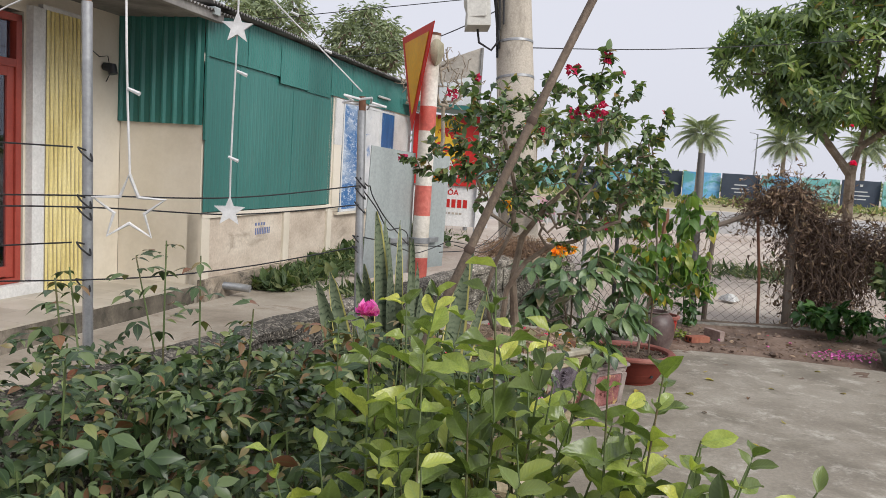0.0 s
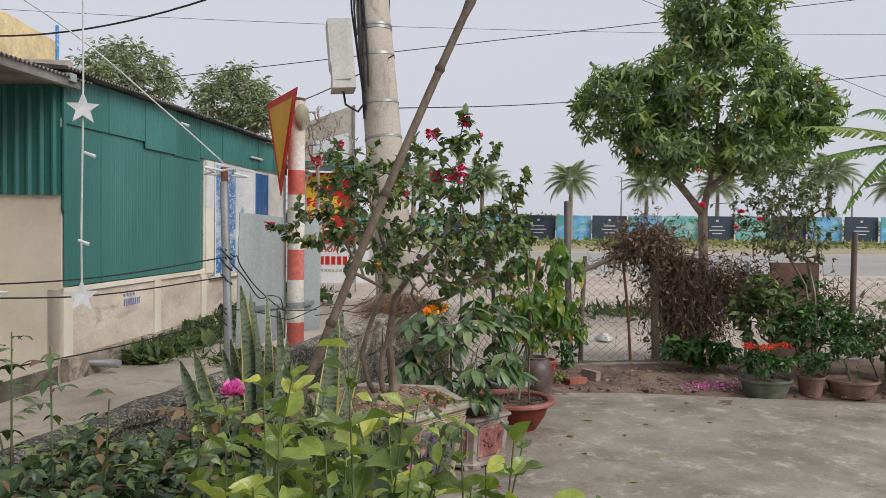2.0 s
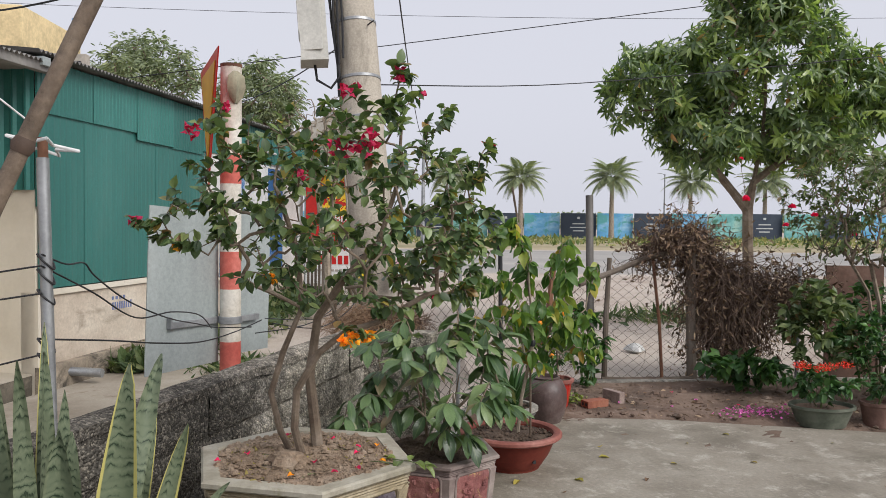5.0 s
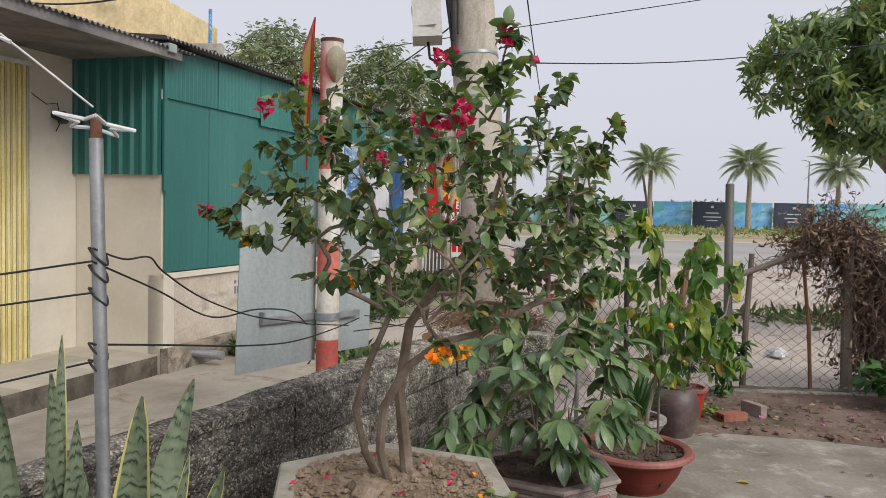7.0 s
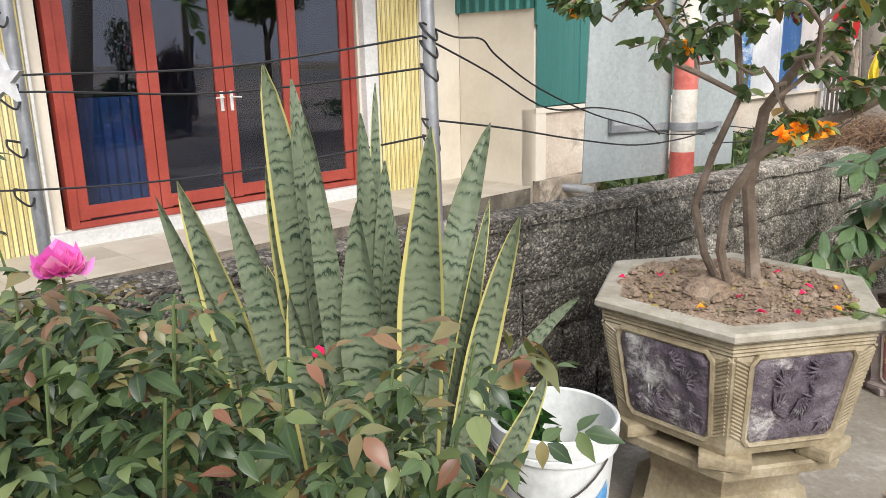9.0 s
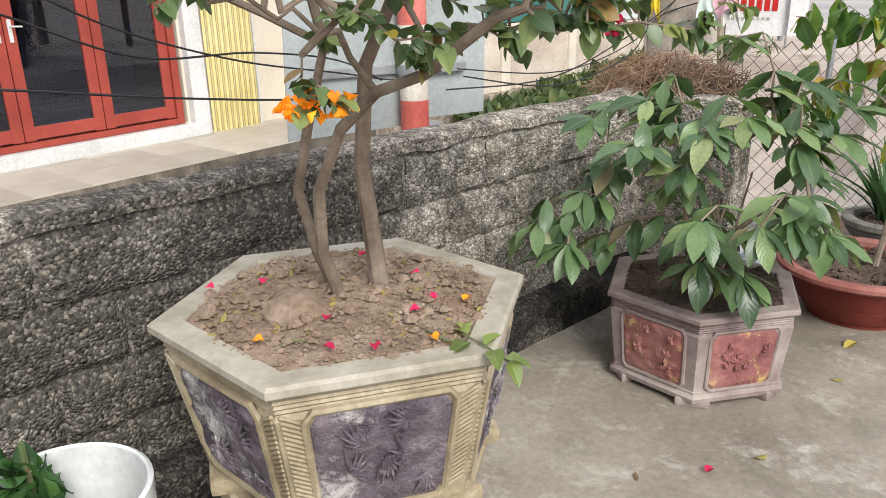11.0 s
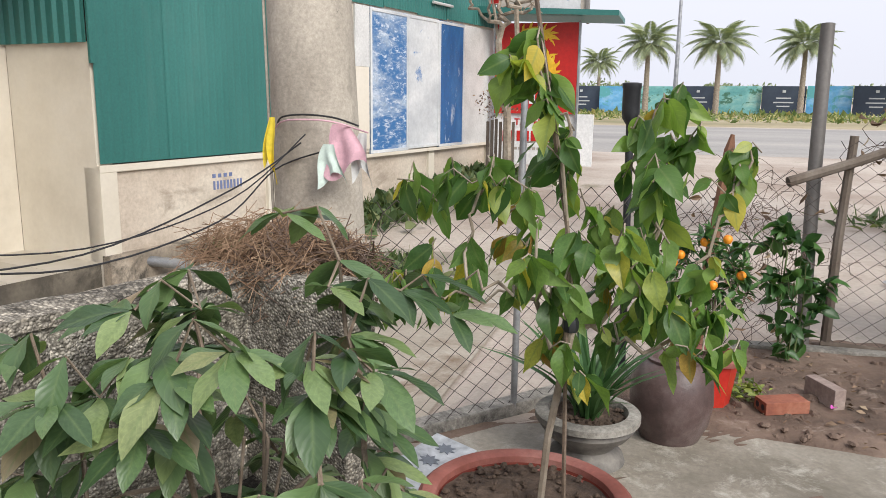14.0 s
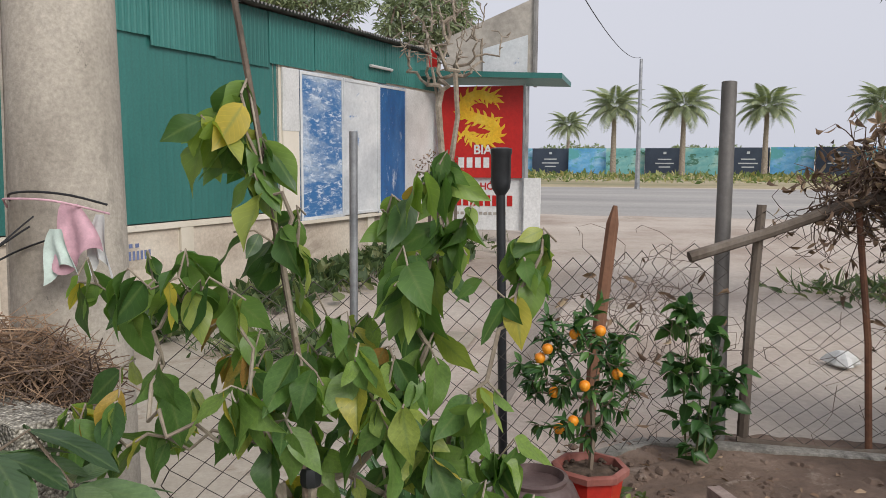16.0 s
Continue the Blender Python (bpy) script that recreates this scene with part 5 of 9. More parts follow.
bowl = round_pot("bowl_planter", 1.62, 6.72, 0, [(0.13, 0.0), (0.16, 0.0), (0.15, 0.03), (0.11, 0.06), (0.13, 0.09), (0.17, 0.115), (0.195, 0.15), (0.19, 0.17), (0.2, 0.175)], bowl_m,
                 ([(0.195, 0.17), (0.215, 0.18), (0.215, 0.205), (0.2, 0.212), (0.165, 0.212), (0.155, 0.19), (0.15, 0.15)], coping_m), "weathered cement bowl planter on a foot", 0.18, 0.16)
jar = round_pot("glazed_jar", 1.95, 7.06, 0, [(0.11, 0.0), (0.13, 0.0), (0.165, 0.08), (0.18, 0.17), (0.175, 0.26), (0.14, 0.335), (0.115, 0.35), (0.12, 0.365), (0.105, 0.37), (0.1, 0.34)], jar_m, None, "squat brown glazed water jar", 0.3, 0.11)
kumq = round_pot("red_pot", 2.12, 7.45, 0, [(0.095, 0.0), (0.1, 0.0), (0.135, 0.25), (0.14, 0.25), (0.13, 0.25), (0.11, 0.1)], redplastic_m, ([(0.13, 0.24), (0.155, 0.245), (0.157, 0.27), (0.147, 0.275), (0.13, 0.275), (0.125, 0.24)], terrarim_m), "red plastic pot with a pale rim", 0.24, 0.13, 8)

# white paint bucket with cuttings
bk = thing("bucket", (0.15, 3.1, 0.13), "white plastic paint bucket holding plant cuttings", "bucket")
part("body", Shape().lathe([(0.13, 0.0), (0.135, 0.0), (0.158, 0.3), (0.16, 0.3), (0.168, 0.3), (0.168, 0.315), (0.163, 0.318), (0.168, 0.322), (0.17, 0.365), (0.163, 0.37), (0.158, 0.365), (0.155, 0.3), (0.13, 0.02), (0.02, 0.015)], 48), bucket_m, bk)
lb = Shape()
lb.grid(lambda u, v: ((0.1378 + (0.156 - 0.1378) * (v * 0.6 + 0.12) + 0.0012) * math.cos(-1.15 + 1.2 * u), (0.1378 + (0.156 - 0.1378) * (v * 0.6 + 0.12) + 0.0012) * math.sin(-1.15 + 1.2 * u), 0.035 + 0.2 * v * (0.35 + 0.65 * u)), 24, 6)
part("label_print", lb, bluelabel_m, bk, "torn blue printed label")
part("bail_handle", Shape().tube([(0.168 * math.cos(a), 0.168 * math.sin(a), 0.3 - 0.1 * math.sin((a + 2.4) / 2.2 * math.pi)) for a in [-2.4 + 2.2 * i / 16 for i in range(17)]], 0.003, 6), fence_m, bk, "thin wire handle")
bst = thing("footing_stone", (0.15, 3.1, 0), "rough stone under the bucket", "stone")
part("stone", Shape().lathe([(0.14, 0.0), (0.19, 0.02), (0.2, 0.09), (0.17, 0.13)], 11, wob=0.08), stone_m, bst, smooth=False)

# bricks, tray and loose stones
for (x, y, rz, rx, m) in ((2.46, 7.45, 24, 0, brick_m), (2.67, 7.62, -62, 0, oldbrick_m)):
    t = thing("brick", (x, y, 0.025), "two-hole fired clay brick lying on the soil" if m is brick_m else "dusty old brick standing on its edge", "brick", "loose bricks", rz=rz)
    b = Shape()
    h, w, l = (0.06, 0.105, 0.22) if m is brick_m else (0.105, 0.06, 0.22)
    b.box(0, 0, h / 2, l, w, h, 0.004)
    part("body", b, m, t, smooth=False)
    for s in (-1, 1):
        off = (0.024 * s, h / 2) if m is brick_m else (0, h / 2 + 0.024 * s)
        part("hole", Shape().tube([(-l / 2 - 0.001, off[0], off[1]), (-l / 2 + 0.004, off[0], off[1])], 0.015, 12), black_m, t)
tr = thing("tray", (1.04, 6.38, 0.03), "old printed tray lying tilted by the wall", "tray", rz=-16)
part("board", Shape().box(0, 0, 0.02, 0.2, 0.42, 0.012, 0.003, Matrix.Rotation(radians(8), 4, "Y")), surface("tray_print", (0.5, 0.52, 0.54), (0.3, 0.32, 0.34), (0.62, 0.64, 0.66), 0.5, big=14, fine=30, grain=0.1), tr, smooth=False)
for i in range(3):
    s = Shape()
    cy = -0.12 + 0.12 * i
    star = []
    for k in range(16):
        r = 0.045 if k % 2 == 0 else 0.025
        star.append((r * math.cos(k * math.pi / 8), r * math.sin(k * math.pi / 8)))
    s.poly(star, 0.002, Matrix.Rotation(radians(8), 4, "Y") @ pose(0, cy, 0.0285, 90, 0, 0))
    part("print", s, surface("tray_motif", (0.18, 0.2, 0.23), rough=0.6, big=9, fine=30, grain=0) if i == 0 else bpy.data.materials["tray_motif"], tr, smooth=False)


# ---- fences and gate ----
def chain_link(a, b, h, z0=0.03, cell=0.06, r=0.0027):
    """Woven wire diamonds between two points of the plan."""
    a, b = Vector((*a, 0)), Vector((*b, 0))
    L = (b - a).length
    d = (b - a).normalized()
    nrm = Vector((-d.y, d.x, 0))
    s = Shape()
    n, m = int(L / cell), int(h / cell * 1.3)
    for i in range(n + 1):
        pts = []
        for j in range(m + 1):
            u = i * cell + (0.5 * cell if (i + j) % 2 else -0.5 * cell)
            z = z0 + j * h / m
            bulge = 0.012 * noise.noise(Vector((u * 1.5, z * 2, 1)))
            pts.append(a + d * min(max(u, 0), L) + nrm * (bulge + (0.002 if j % 2 else -0.002)) + Vector((0, 0, z + 0.006 * noise.noise(Vector((u * 2, z, 4))))))
        s.tube(pts, r, 3, caps=False)
    return s


fl = thing("wire_fence", (0, 0, 0), "rusty chain-link fence sagging between steel posts", "fence")
part("mesh", chain_link((0.76, 6.55), (2.34, 8.42), 1.02), fence_m, fl, "rusty diamond wire mesh")
part("mesh", chain_link((2.34, 8.42), (2.72, 8.52), 1.05), fence_m, fl, "rusty diamond wire mesh")
part("mesh", chain_link((3.78, 8.62), (8.5, 8.9), 1.0, cell=0.075), fence_m, fl, "rusty diamond wire mesh")
for (x, y, top, r) in ((1.235, 7.1, 1.6, 0.016), (4.9, 8.7, 1.2, 0.02), (6.3, 8.77, 1.6, 0.035), (7.6, 8.85, 1.6, 0.035)):
    part("post", Shape().tube([(x, y, -0.1), (x + 0.01, y, top)], r, 10), steel_m if r < 0.03 else oldwood_m, fl, "thin steel fence post" if r < 0.03 else "old timber fence post")
kb = Shape()
for a, b in (((0.76, 6.6), (2.36, 8.46)), ((2.36, 8.46), (8.5, 8.95))):
    A, B = Vector((*a, 0)), Vector((*b, 0))
    L = (B - A).length
    ang = math.atan2(B.y - A.y, B.x - A.x)
    kb.box(0, 0, -0.005, L, 0.1, 0.1, 0.01, Matrix.Translation((A + B) / 2) @ Matrix.Rotation(ang, 4, "Z"))
part("kerb", kb, coping_m, fl, "low cement kerb", smooth=False)

gate = thing("gate", (0, 0, 0), "makeshift chain-link garden gate on rough timber", "gate")
gp = Shape()
gp.tube([(2.71, 8.6, -0.1), (2.7, 8.72, 1.0), (2.71, 8.85, 1.92)], 0.04, 16)
part("steel_post", gp, oldsteel_m, gate, "thick grey steel gate post")
part("stile", Shape().tube([(2.83, 8.58, -0.02), (2.84, 8.58, 0.7), (2.87, 8.6, 1.28)], [0.03, 0.028, 0.024], 8), oldwood_m, gate, "rough grey timber stile")
part("stile", Shape().tube([(3.44, 8.6, -0.02), (3.4, 8.6, 0.6), (3.32, 8.6, 1.25)], [0.018, 0.017, 0.016], 8), rust_m, gate, "rusty stile")
part("stile", Shape().tube([(3.76, 8.62, -0.05), (3.73, 8.62, 0.7), (3.72, 8.62, 1.5)], [0.055, 0.05, 0.045], 8), oldwood_m, gate, "rough grey timber post")
part("rail", Shape().tube([(2.52, 8.42, 1.02), (2.9, 8.56, 1.14), (3.3, 8.62, 1.3), (3.7, 8.66, 1.36)], [0.03, 0.028, 0.03, 0.026], 8), oldwood_m, gate, "crooked timber rail")
part("rail", Shape().tube([(2.8, 8.56, 0.05), (3.3, 8.57, 0.03), (3.8, 8.6, 0.06)], 0.02, 8), oldwood_m, gate, "timber bottom rail")
part("mesh", chain_link((2.8, 8.57), (3.76, 8.61), 1.2, z0=0.05), fence_m, gate, "rusty diamond wire mesh")

lp = thing("garden_lamp", (1.66, 7.86, 0), "black post with a slotted black lamp head", "garden lamp")
part("post", Shape().tube([(0.03, 0.0, 0), (0, 0, 1.36)], 0.021, 10), black_m, lp)
part("head", Shape().lathe([(0.022, 1.34), (0.042, 1.37), (0.046, 1.4), (0.046, 1.52), (0.05, 1.53), (0.05, 1.55), (0.03, 1.555)], 14), black_m, lp)
stk = thing("broken_stake", (2.06, 7.85, 0), "split brown wooden stake by the fence", "stake")
part("stake", Shape().tube([(0, 0, 0), (0.04, 0.02, 0.6), (0.1, 0.05, 1.22), (0.11, 0.05, 1.3)], [0.03, 0.03, 0.028, 0.01], 7), surface("split_wood", (0.2, 0.1, 0.06), rough=0.9, big=6, fine=40, grain=0.6, stretch=(1, 1, 0.2)), stk, smooth=False)

# ---- shop front sign at the end of the shed ----
shop = thing("shop_sign", (-1.53, 18.6, 0), "tall red and white shop sign board with a yellow emblem", "sign")
part("red_board", Shape().box(0.785, 0, 2.03, 1.57, 0.05, 1.68, 0.005), signred_m, shop, "red upper board", smooth=False)
part("white_board", Shape().box(0.95, 0.06, 0.7, 1.92, 0.05, 0.98, 0.005), signwhite_m, shop, "white lower board", smooth=False)
for x in (-0.02, 1.59):
    part("frame_bar", Shape().box(x, 0.0, 1.45, 0.03, 0.06, 2.9), steel_m, shop, smooth=False)
em = Shape()
spine = [(1.02, 2.6), (0.8, 2.72), (0.56, 2.66), (0.44, 2.5), (0.52, 2.36), (0.74, 2.28), (0.98, 2.2), (1.1, 2.06), (1.04, 1.92), (0.84, 1.86), (0.62, 1.92), (0.5, 2.04), (0.42, 1.94)]
pts = []
for i in range(len(spine) - 1):
    a, b, c, d = (Vector(spine[min(max(i + o, 0), len(spine) - 1)]) for o in (-1, 0, 1, 2))
    for k in range(4):
        t = k / 4
        pts.append(0.5 * ((2 * b) + (c - a) * t + (2 * a - 5 * b + 4 * c - d) * t * t + (3 * b - a - 3 * c + d) * t ** 3))
wide = [0.03 + 0.06 * math.sin(math.pi * min(1.0, 0.25 + 0.75 * i / len(pts))) for i in range(len(pts))]
em.tube([(p.x, 0, p.y) for p in pts], wide, 8)
for i in range(2, len(pts) - 2, 2):
    d = (pts[i + 1] - pts[i - 1]).normalized()
    for sgn in (1, -1):
        n = Vector((-d.y, d.x)) * sgn
        q = pts[i] + n * wide[i] * 0.7
        r = q + n * 0.11 - d * 0.09
        em.tube([(q.x, 0, q.y), ((q + r).x / 2 + 0.02 * n.x, 0, (q + r).y / 2 + 0.02 * n.y), (r.x, 0, r.y)], [0.034, 0.024, 0.004], 5)
for x0, z0, x1, z1, w in ((1.02, 2.6, 1.22, 2.56, 0.05), (1.0, 2.64, 1.2, 2.68, 0.035), (0.98, 2.66, 1.16, 2.82, 0.03), (0.9, 2.7, 0.98, 2.86, 0.025), (1.05, 2.55, 1.14, 2.44, 0.02), (0.55, 2.36, 0.34, 2.28, 0.035), (0.95, 2.2, 1.2, 2.3, 0.035), (1.04, 1.92, 1.24, 1.82, 0.035), (0.62, 1.92, 0.5, 1.78, 0.03), (0.42, 1.94, 0.3, 2.06, 0.03), (0.42, 1.94, 0.34, 1.84, 0.03)):
    em.tube([(x0, 0, z0), (0.5 * (x0 + x1), 0, 0.5 * (z0 + z1) + 0.03), (x1, 0, z1)], [w, w * 0.8, 0.004], 6)
em.v = [(x, -0.032 + y * 0.06, z) for x, y, z in em.v]
part("emblem", em, logo_m, shop, "flowing yellow emblem", smooth=False)


def letters(text, size, x, z, mat, parent, y=-0.032):
    cu = bpy.data.curves.new("lettering", "FONT")
    cu.body, cu.size, cu.extrude, cu.align_x = text, size, 0.003, "CENTER"
    cu.offset = size * 0.02
    ob = new("lettering_src", cu)
    dg = bpy.context.evaluated_depsgraph_get()
    me = bpy.data.meshes.new_from_object(ob.evaluated_get(dg))
    bpy.data.objects.remove(ob)
    bpy.data.curves.remove(cu)
    me.materials.clear()
    me.materials.append(mat)
    o = new("lettering", me)
    o.parent = parent
    o.matrix_basis = pose(x, y, z, 90, 0, 0)
    return o


letters("BIA", 0.24, 0.83, 1.63, signwhite_m, shop)
for i in range(6):
    part("brand_bar", Shape().box(0.42 + 0.16 * i, -0.03, 1.47, 0.11, 0.006, 0.19), signwhite_m, shop, smooth=False)
letters("TẠP HÓA", 0.18, 0.78, 0.97, signred_m, shop, 0.03)
for i in range(9):
    part("name_bar", Shape().box(0.22 + 0.14 * i, 0.03, 0.76, 0.1, 0.006, 0.2), signred_m, shop, smooth=False)
for i in range(12):
    part("small_print_bar", Shape().box(0.25 + 0.09 * i, 0.03, 0.52, 0.06, 0.006, 0.05), grey_house_m, shop, smooth=False)
aw = Shape()
aw.poly([(-0.9, 0.12), (2.32, 0.0), (2.32, 0.09), (-0.9, 0.24)], 1.6, pose(0, 0.3, 2.93))
part("awning", aw, green_m, shop, "green sheet metal awning", smooth=False)
bb = thing("billboard", (-1.5, 20.5, 0), "grey framed billboard seen from its back", "billboard")
part("board", Shape().poly([(-0.4, 3.1), (1.44, 3.1), (1.44, 4.78), (-0.4, 4.05)], 0.2, pose(0, 0, 0)), grey_house_m, bb, "grey slanted board", smooth=False)
part("edge", Shape().box(1.47, 0, 3.9, 0.05, 0.3, 1.75), roof_m, bb, smooth=False)
part("white_panel", Shape().poly([(0.4, 3.25), (1.33, 3.28), (1.33, 4.05), (0.4, 3.8)], 0.03, pose(0, -0.13, 0)), whitepanel_m, bb, smooth=False)
for x in (-0.2, 1.3):
    part("leg", Shape().tube([(x, 0, -0.1), (x, 0, 3.2)], 0.06, 8), steel_m, bb)

# house beyond the shed roof
fh = thing("far_house", (-11.85, 24, -0.75), "beige rendered house with a flat roof parapet", "house")
part("wall", Shape().box(0, 0, 2.9, 6.0, 6.0, 6.2), grey_house_m, fh, smooth=False)
part("upper_room", Shape().box(0.6, -1.0, 6.9, 4.2, 3.6, 1.9, 0.02), beige_house_m, fh, "beige rendered upper room", smooth=False)
part("parapet", Shape().box(2.6, -2.6, 6.3, 3.4, 0.25, 0.7, 0.02), grey_house_m, fh, "grey parapet", smooth=False)
for i in range(4):
    part("parapet_opening", Shape().box(1.9 + 0.7 * i, -2.74, 6.3, 0.35, 0.03, 0.3), black_m, fh, smooth=False)
part("antenna", Shape().tube([(3.9, -2.5, 6.4), (3.9, -2.5, 7.6)], 0.05, 6), bluelabel_m, fh, "blue pipe")

# hoarding and street furniture across the road
hd = thing("hoarding", (0, 95, 0), "long printed construction hoarding across the road", "hoarding")
pm = {}
for k, m in (("dark", poster_dark_m), ("blue", poster_blue_m), ("teal", poster_teal_m)):
    me = Shape().box(0, 0, 1.5, 4.28, 0.12, 3.0, 0.02).mesh("hoarding_panel", False)
    me.materials.append(m)
    pm[k] = me
barm = Shape().box(0, 0, 0, 0.9, 0.03, 0.16).mesh("print_bar", False)
barm.materials.append(poster_text_m)
order = ["dark", "blue", "dark", "blue", "teal", "dark", "teal", "dark", "blue"]
for i in range(44):
    k = order[i % len(order)]
    x = -95 + 4.3 * i
    ob = part("hoarding_panel", pm[k], None, hd, loc=(x, -0.12 * x, 0.05 + 0.006 * max(0.0, x)))
    if k == "dark":
        for j, (w, z) in enumerate(((0.35, 2.45), (1.6, 1.75), (2.2, 1.3), (1.4, 0.9))):
            b = part("print_bar", barm, None, ob, loc=(0, -0.075, z))
            b.scale = (w, 1, 0.8 if j else 1.6)
for x, y, h in ((LAMP_TOP[0], LAMP_TOP[1], LAMP_TOP[2] - 0.1), (-14, 95, 9.0), (34, 100, 8.5), (60, 90, 8.5)):
    t = thing("street_lamp", (x, y, 0), "tall thin grey street lamp pole beside the road", "street lamp", "street lamps")
    part("pole", Shape().tube([(0, 0, 0), (0, 0, h)], [0.14, 0.08], 8), steel_m, t)
    if y > 60:
        part("arm", Shape().tube([(0, 0, h - 0.1), (-0.4, 0, h + 0.1), (-1.0, 0, h + 0.15)], 0.04, 6), steel_m, t)


# ---- leaf colours ----
rose_leaf_m = leafy("rose_leaf", [(0.0, (0.018, 0.034, 0.016)), (0.4, (0.042, 0.07, 0.03)), (0.7, (0.08, 0.115, 0.048)), (0.88, (0.15, 0.175, 0.07)), (0.95, (0.16, 0.1, 0.05)), (1.0, (0.13, 0.05, 0.03))], 0.36, (0.12, 0.18, 0.07), 0.4, 0.14)
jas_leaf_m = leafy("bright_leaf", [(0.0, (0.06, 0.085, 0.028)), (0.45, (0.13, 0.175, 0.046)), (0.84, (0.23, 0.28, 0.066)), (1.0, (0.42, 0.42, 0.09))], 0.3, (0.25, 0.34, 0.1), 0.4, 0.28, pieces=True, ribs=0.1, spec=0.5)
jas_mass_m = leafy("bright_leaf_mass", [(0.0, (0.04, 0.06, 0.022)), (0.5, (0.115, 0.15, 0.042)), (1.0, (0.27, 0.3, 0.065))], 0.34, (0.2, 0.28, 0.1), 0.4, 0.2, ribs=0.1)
boug_leaf_m = leafy("bougainvillea_leaf", [(0.0, (0.03, 0.056, 0.024)), (0.45, (0.07, 0.112, 0.046)), (0.78, (0.14, 0.19, 0.078)), (0.93, (0.19, 0.23, 0.08)), (0.98, (0.17, 0.09, 0.05)), (1.0, (0.3, 0.24, 0.04))], 0.34, (0.1, 0.16, 0.05), 0.4, 0.2)
pot2_stops = [(0.0, (0.028, 0.054, 0.025)), (0.4, (0.062, 0.108, 0.046)), (0.75, (0.105, 0.165, 0.068)), (0.93, (0.17, 0.22, 0.095)), (0.98, (0.19, 0.16, 0.1)), (1.0, (0.21, 0.16, 0.11))]
pot2_leaf_m = leafy("drooping_leaf", pot2_stops, 0.34, (0.14, 0.2, 0.08), 0.45, 0.18, pieces=True, ribs=0.1, spec=0.5)
mulb_stops = [(0.0, (0.038, 0.084, 0.026)), (0.4, (0.085, 0.158, 0.042)), (0.74, (0.15, 0.225, 0.055)), (0.92, (0.23, 0.27, 0.065)), (0.97, (0.36, 0.29, 0.045)), (1.0, (0.24, 0.13, 0.045))]
mulb_leaf_m = leafy("broad_thin_leaf", mulb_stops, 0.4, (0.17, 0.24, 0.08), 0.5, 0.36, pieces=True, ribs=0.06)
dark_leaf_m = leafy("dark_shrub_leaf", [(0.0, (0.016, 0.045, 0.014)), (0.6, (0.035, 0.09, 0.025)), (1.0, (0.07, 0.15, 0.035))], 0.4, (0.1, 0.17, 0.06), 0.35, 0.22)
tree_leaf_m = leafy("tree_leaf", [(0.0, (0.05, 0.08, 0.042)), (0.45, (0.105, 0.155, 0.07)), (0.8, (0.18, 0.24, 0.105)), (0.97, (0.29, 0.36, 0.14)), (1.0, (0.3, 0.14, 0.05))], 0.3, (0.16, 0.22, 0.09), 0.3, 0.34, spec=0.6)
young_leaf_m = leafy("young_tree_leaf", [(0.0, (0.13, 0.19, 0.06)), (1.0, (0.24, 0.3, 0.09))], 0.3, (0.2, 0.25, 0.1), 0.3, 0.3)
olive_leaf_m = leafy("olive_rose_leaf", [(0.0, (0.04, 0.066, 0.03)), (0.5, (0.085, 0.12, 0.05)), (0.9, (0.14, 0.175, 0.075)), (1.0, (0.16, 0.09, 0.05))], 0.36, (0.14, 0.19, 0.08), 0.3, 0.22)
# aerial haze is painted into the far-tree and palm colours, paler and greyer
far_leaf_m = leafy("far_tree_leaf_haze", [(0.0, (0.11, 0.135, 0.085)), (0.5, (0.15, 0.185, 0.11)), (1.0, (0.22, 0.25, 0.14))], 0.6, (0.12, 0.16, 0.07), 0.2, 0.2)
palm_leaf_m = leafy("palm_leaf_haze", [(0.0, (0.13, 0.16, 0.11)), (0.6, (0.19, 0.22, 0.14)), (1.0, (0.27, 0.29, 0.17))], 0.6, (0.15, 0.17, 0.09), 0.2, 0.15)
banana_leaf_m = leafy("banana_leaf", [(0.0, (0.08, 0.17, 0.05)), (0.7, (0.14, 0.24, 0.08)), (1.0, (0.32, 0.3, 0.12))], 0.4, (0.25, 0.32, 0.14), 0.6, 0.35, pieces=True)
grass_m = leafy("weed_blade", [(0.0, (0.03, 0.05, 0.022)), (0.6, (0.058, 0.09, 0.034)), (1.0, (0.15, 0.16, 0.075))], 0.6, (0.1, 0.15, 0.05), 0.2, 0.25)
drygrass_m = leafy("verge_blade", [(0.0, (0.07, 0.11, 0.035)), (0.5, (0.14, 0.17, 0.06)), (1.0, (0.33, 0.28, 0.14))], 0.7, (0.2, 0.2, 0.1), 0.2, 0.2)
dryleaf_m = leafy("withered_leaf", [(0.0, (0.06, 0.038, 0.028)), (0.5, (0.14, 0.09, 0.062)), (0.85, (0.25, 0.175, 0.125)), (1.0, (0.36, 0.28, 0.2))], 0.9, (0.12, 0.07, 0.05), 0.2, 0.1)
litter_m = leafy("fallen_leaf", [(0.0, (0.3, 0.24, 0.05)), (0.4, (0.2, 0.2, 0.05)), (0.7, (0.24, 0.13, 0.06)), (1.0, (0.1, 0.06, 0.04))], 0.7, (0.2, 0.12, 0.06), 0.3, 0.15, pieces=True)
kal_leaf_m = leafy("fleshy_leaf", [(0.0, (0.02, 0.05, 0.018)), (0.7, (0.04, 0.095, 0.03)), (1.0, (0.07, 0.14, 0.045))], 0.35, (0.06, 0.12, 0.04), 0.2, 0.15)

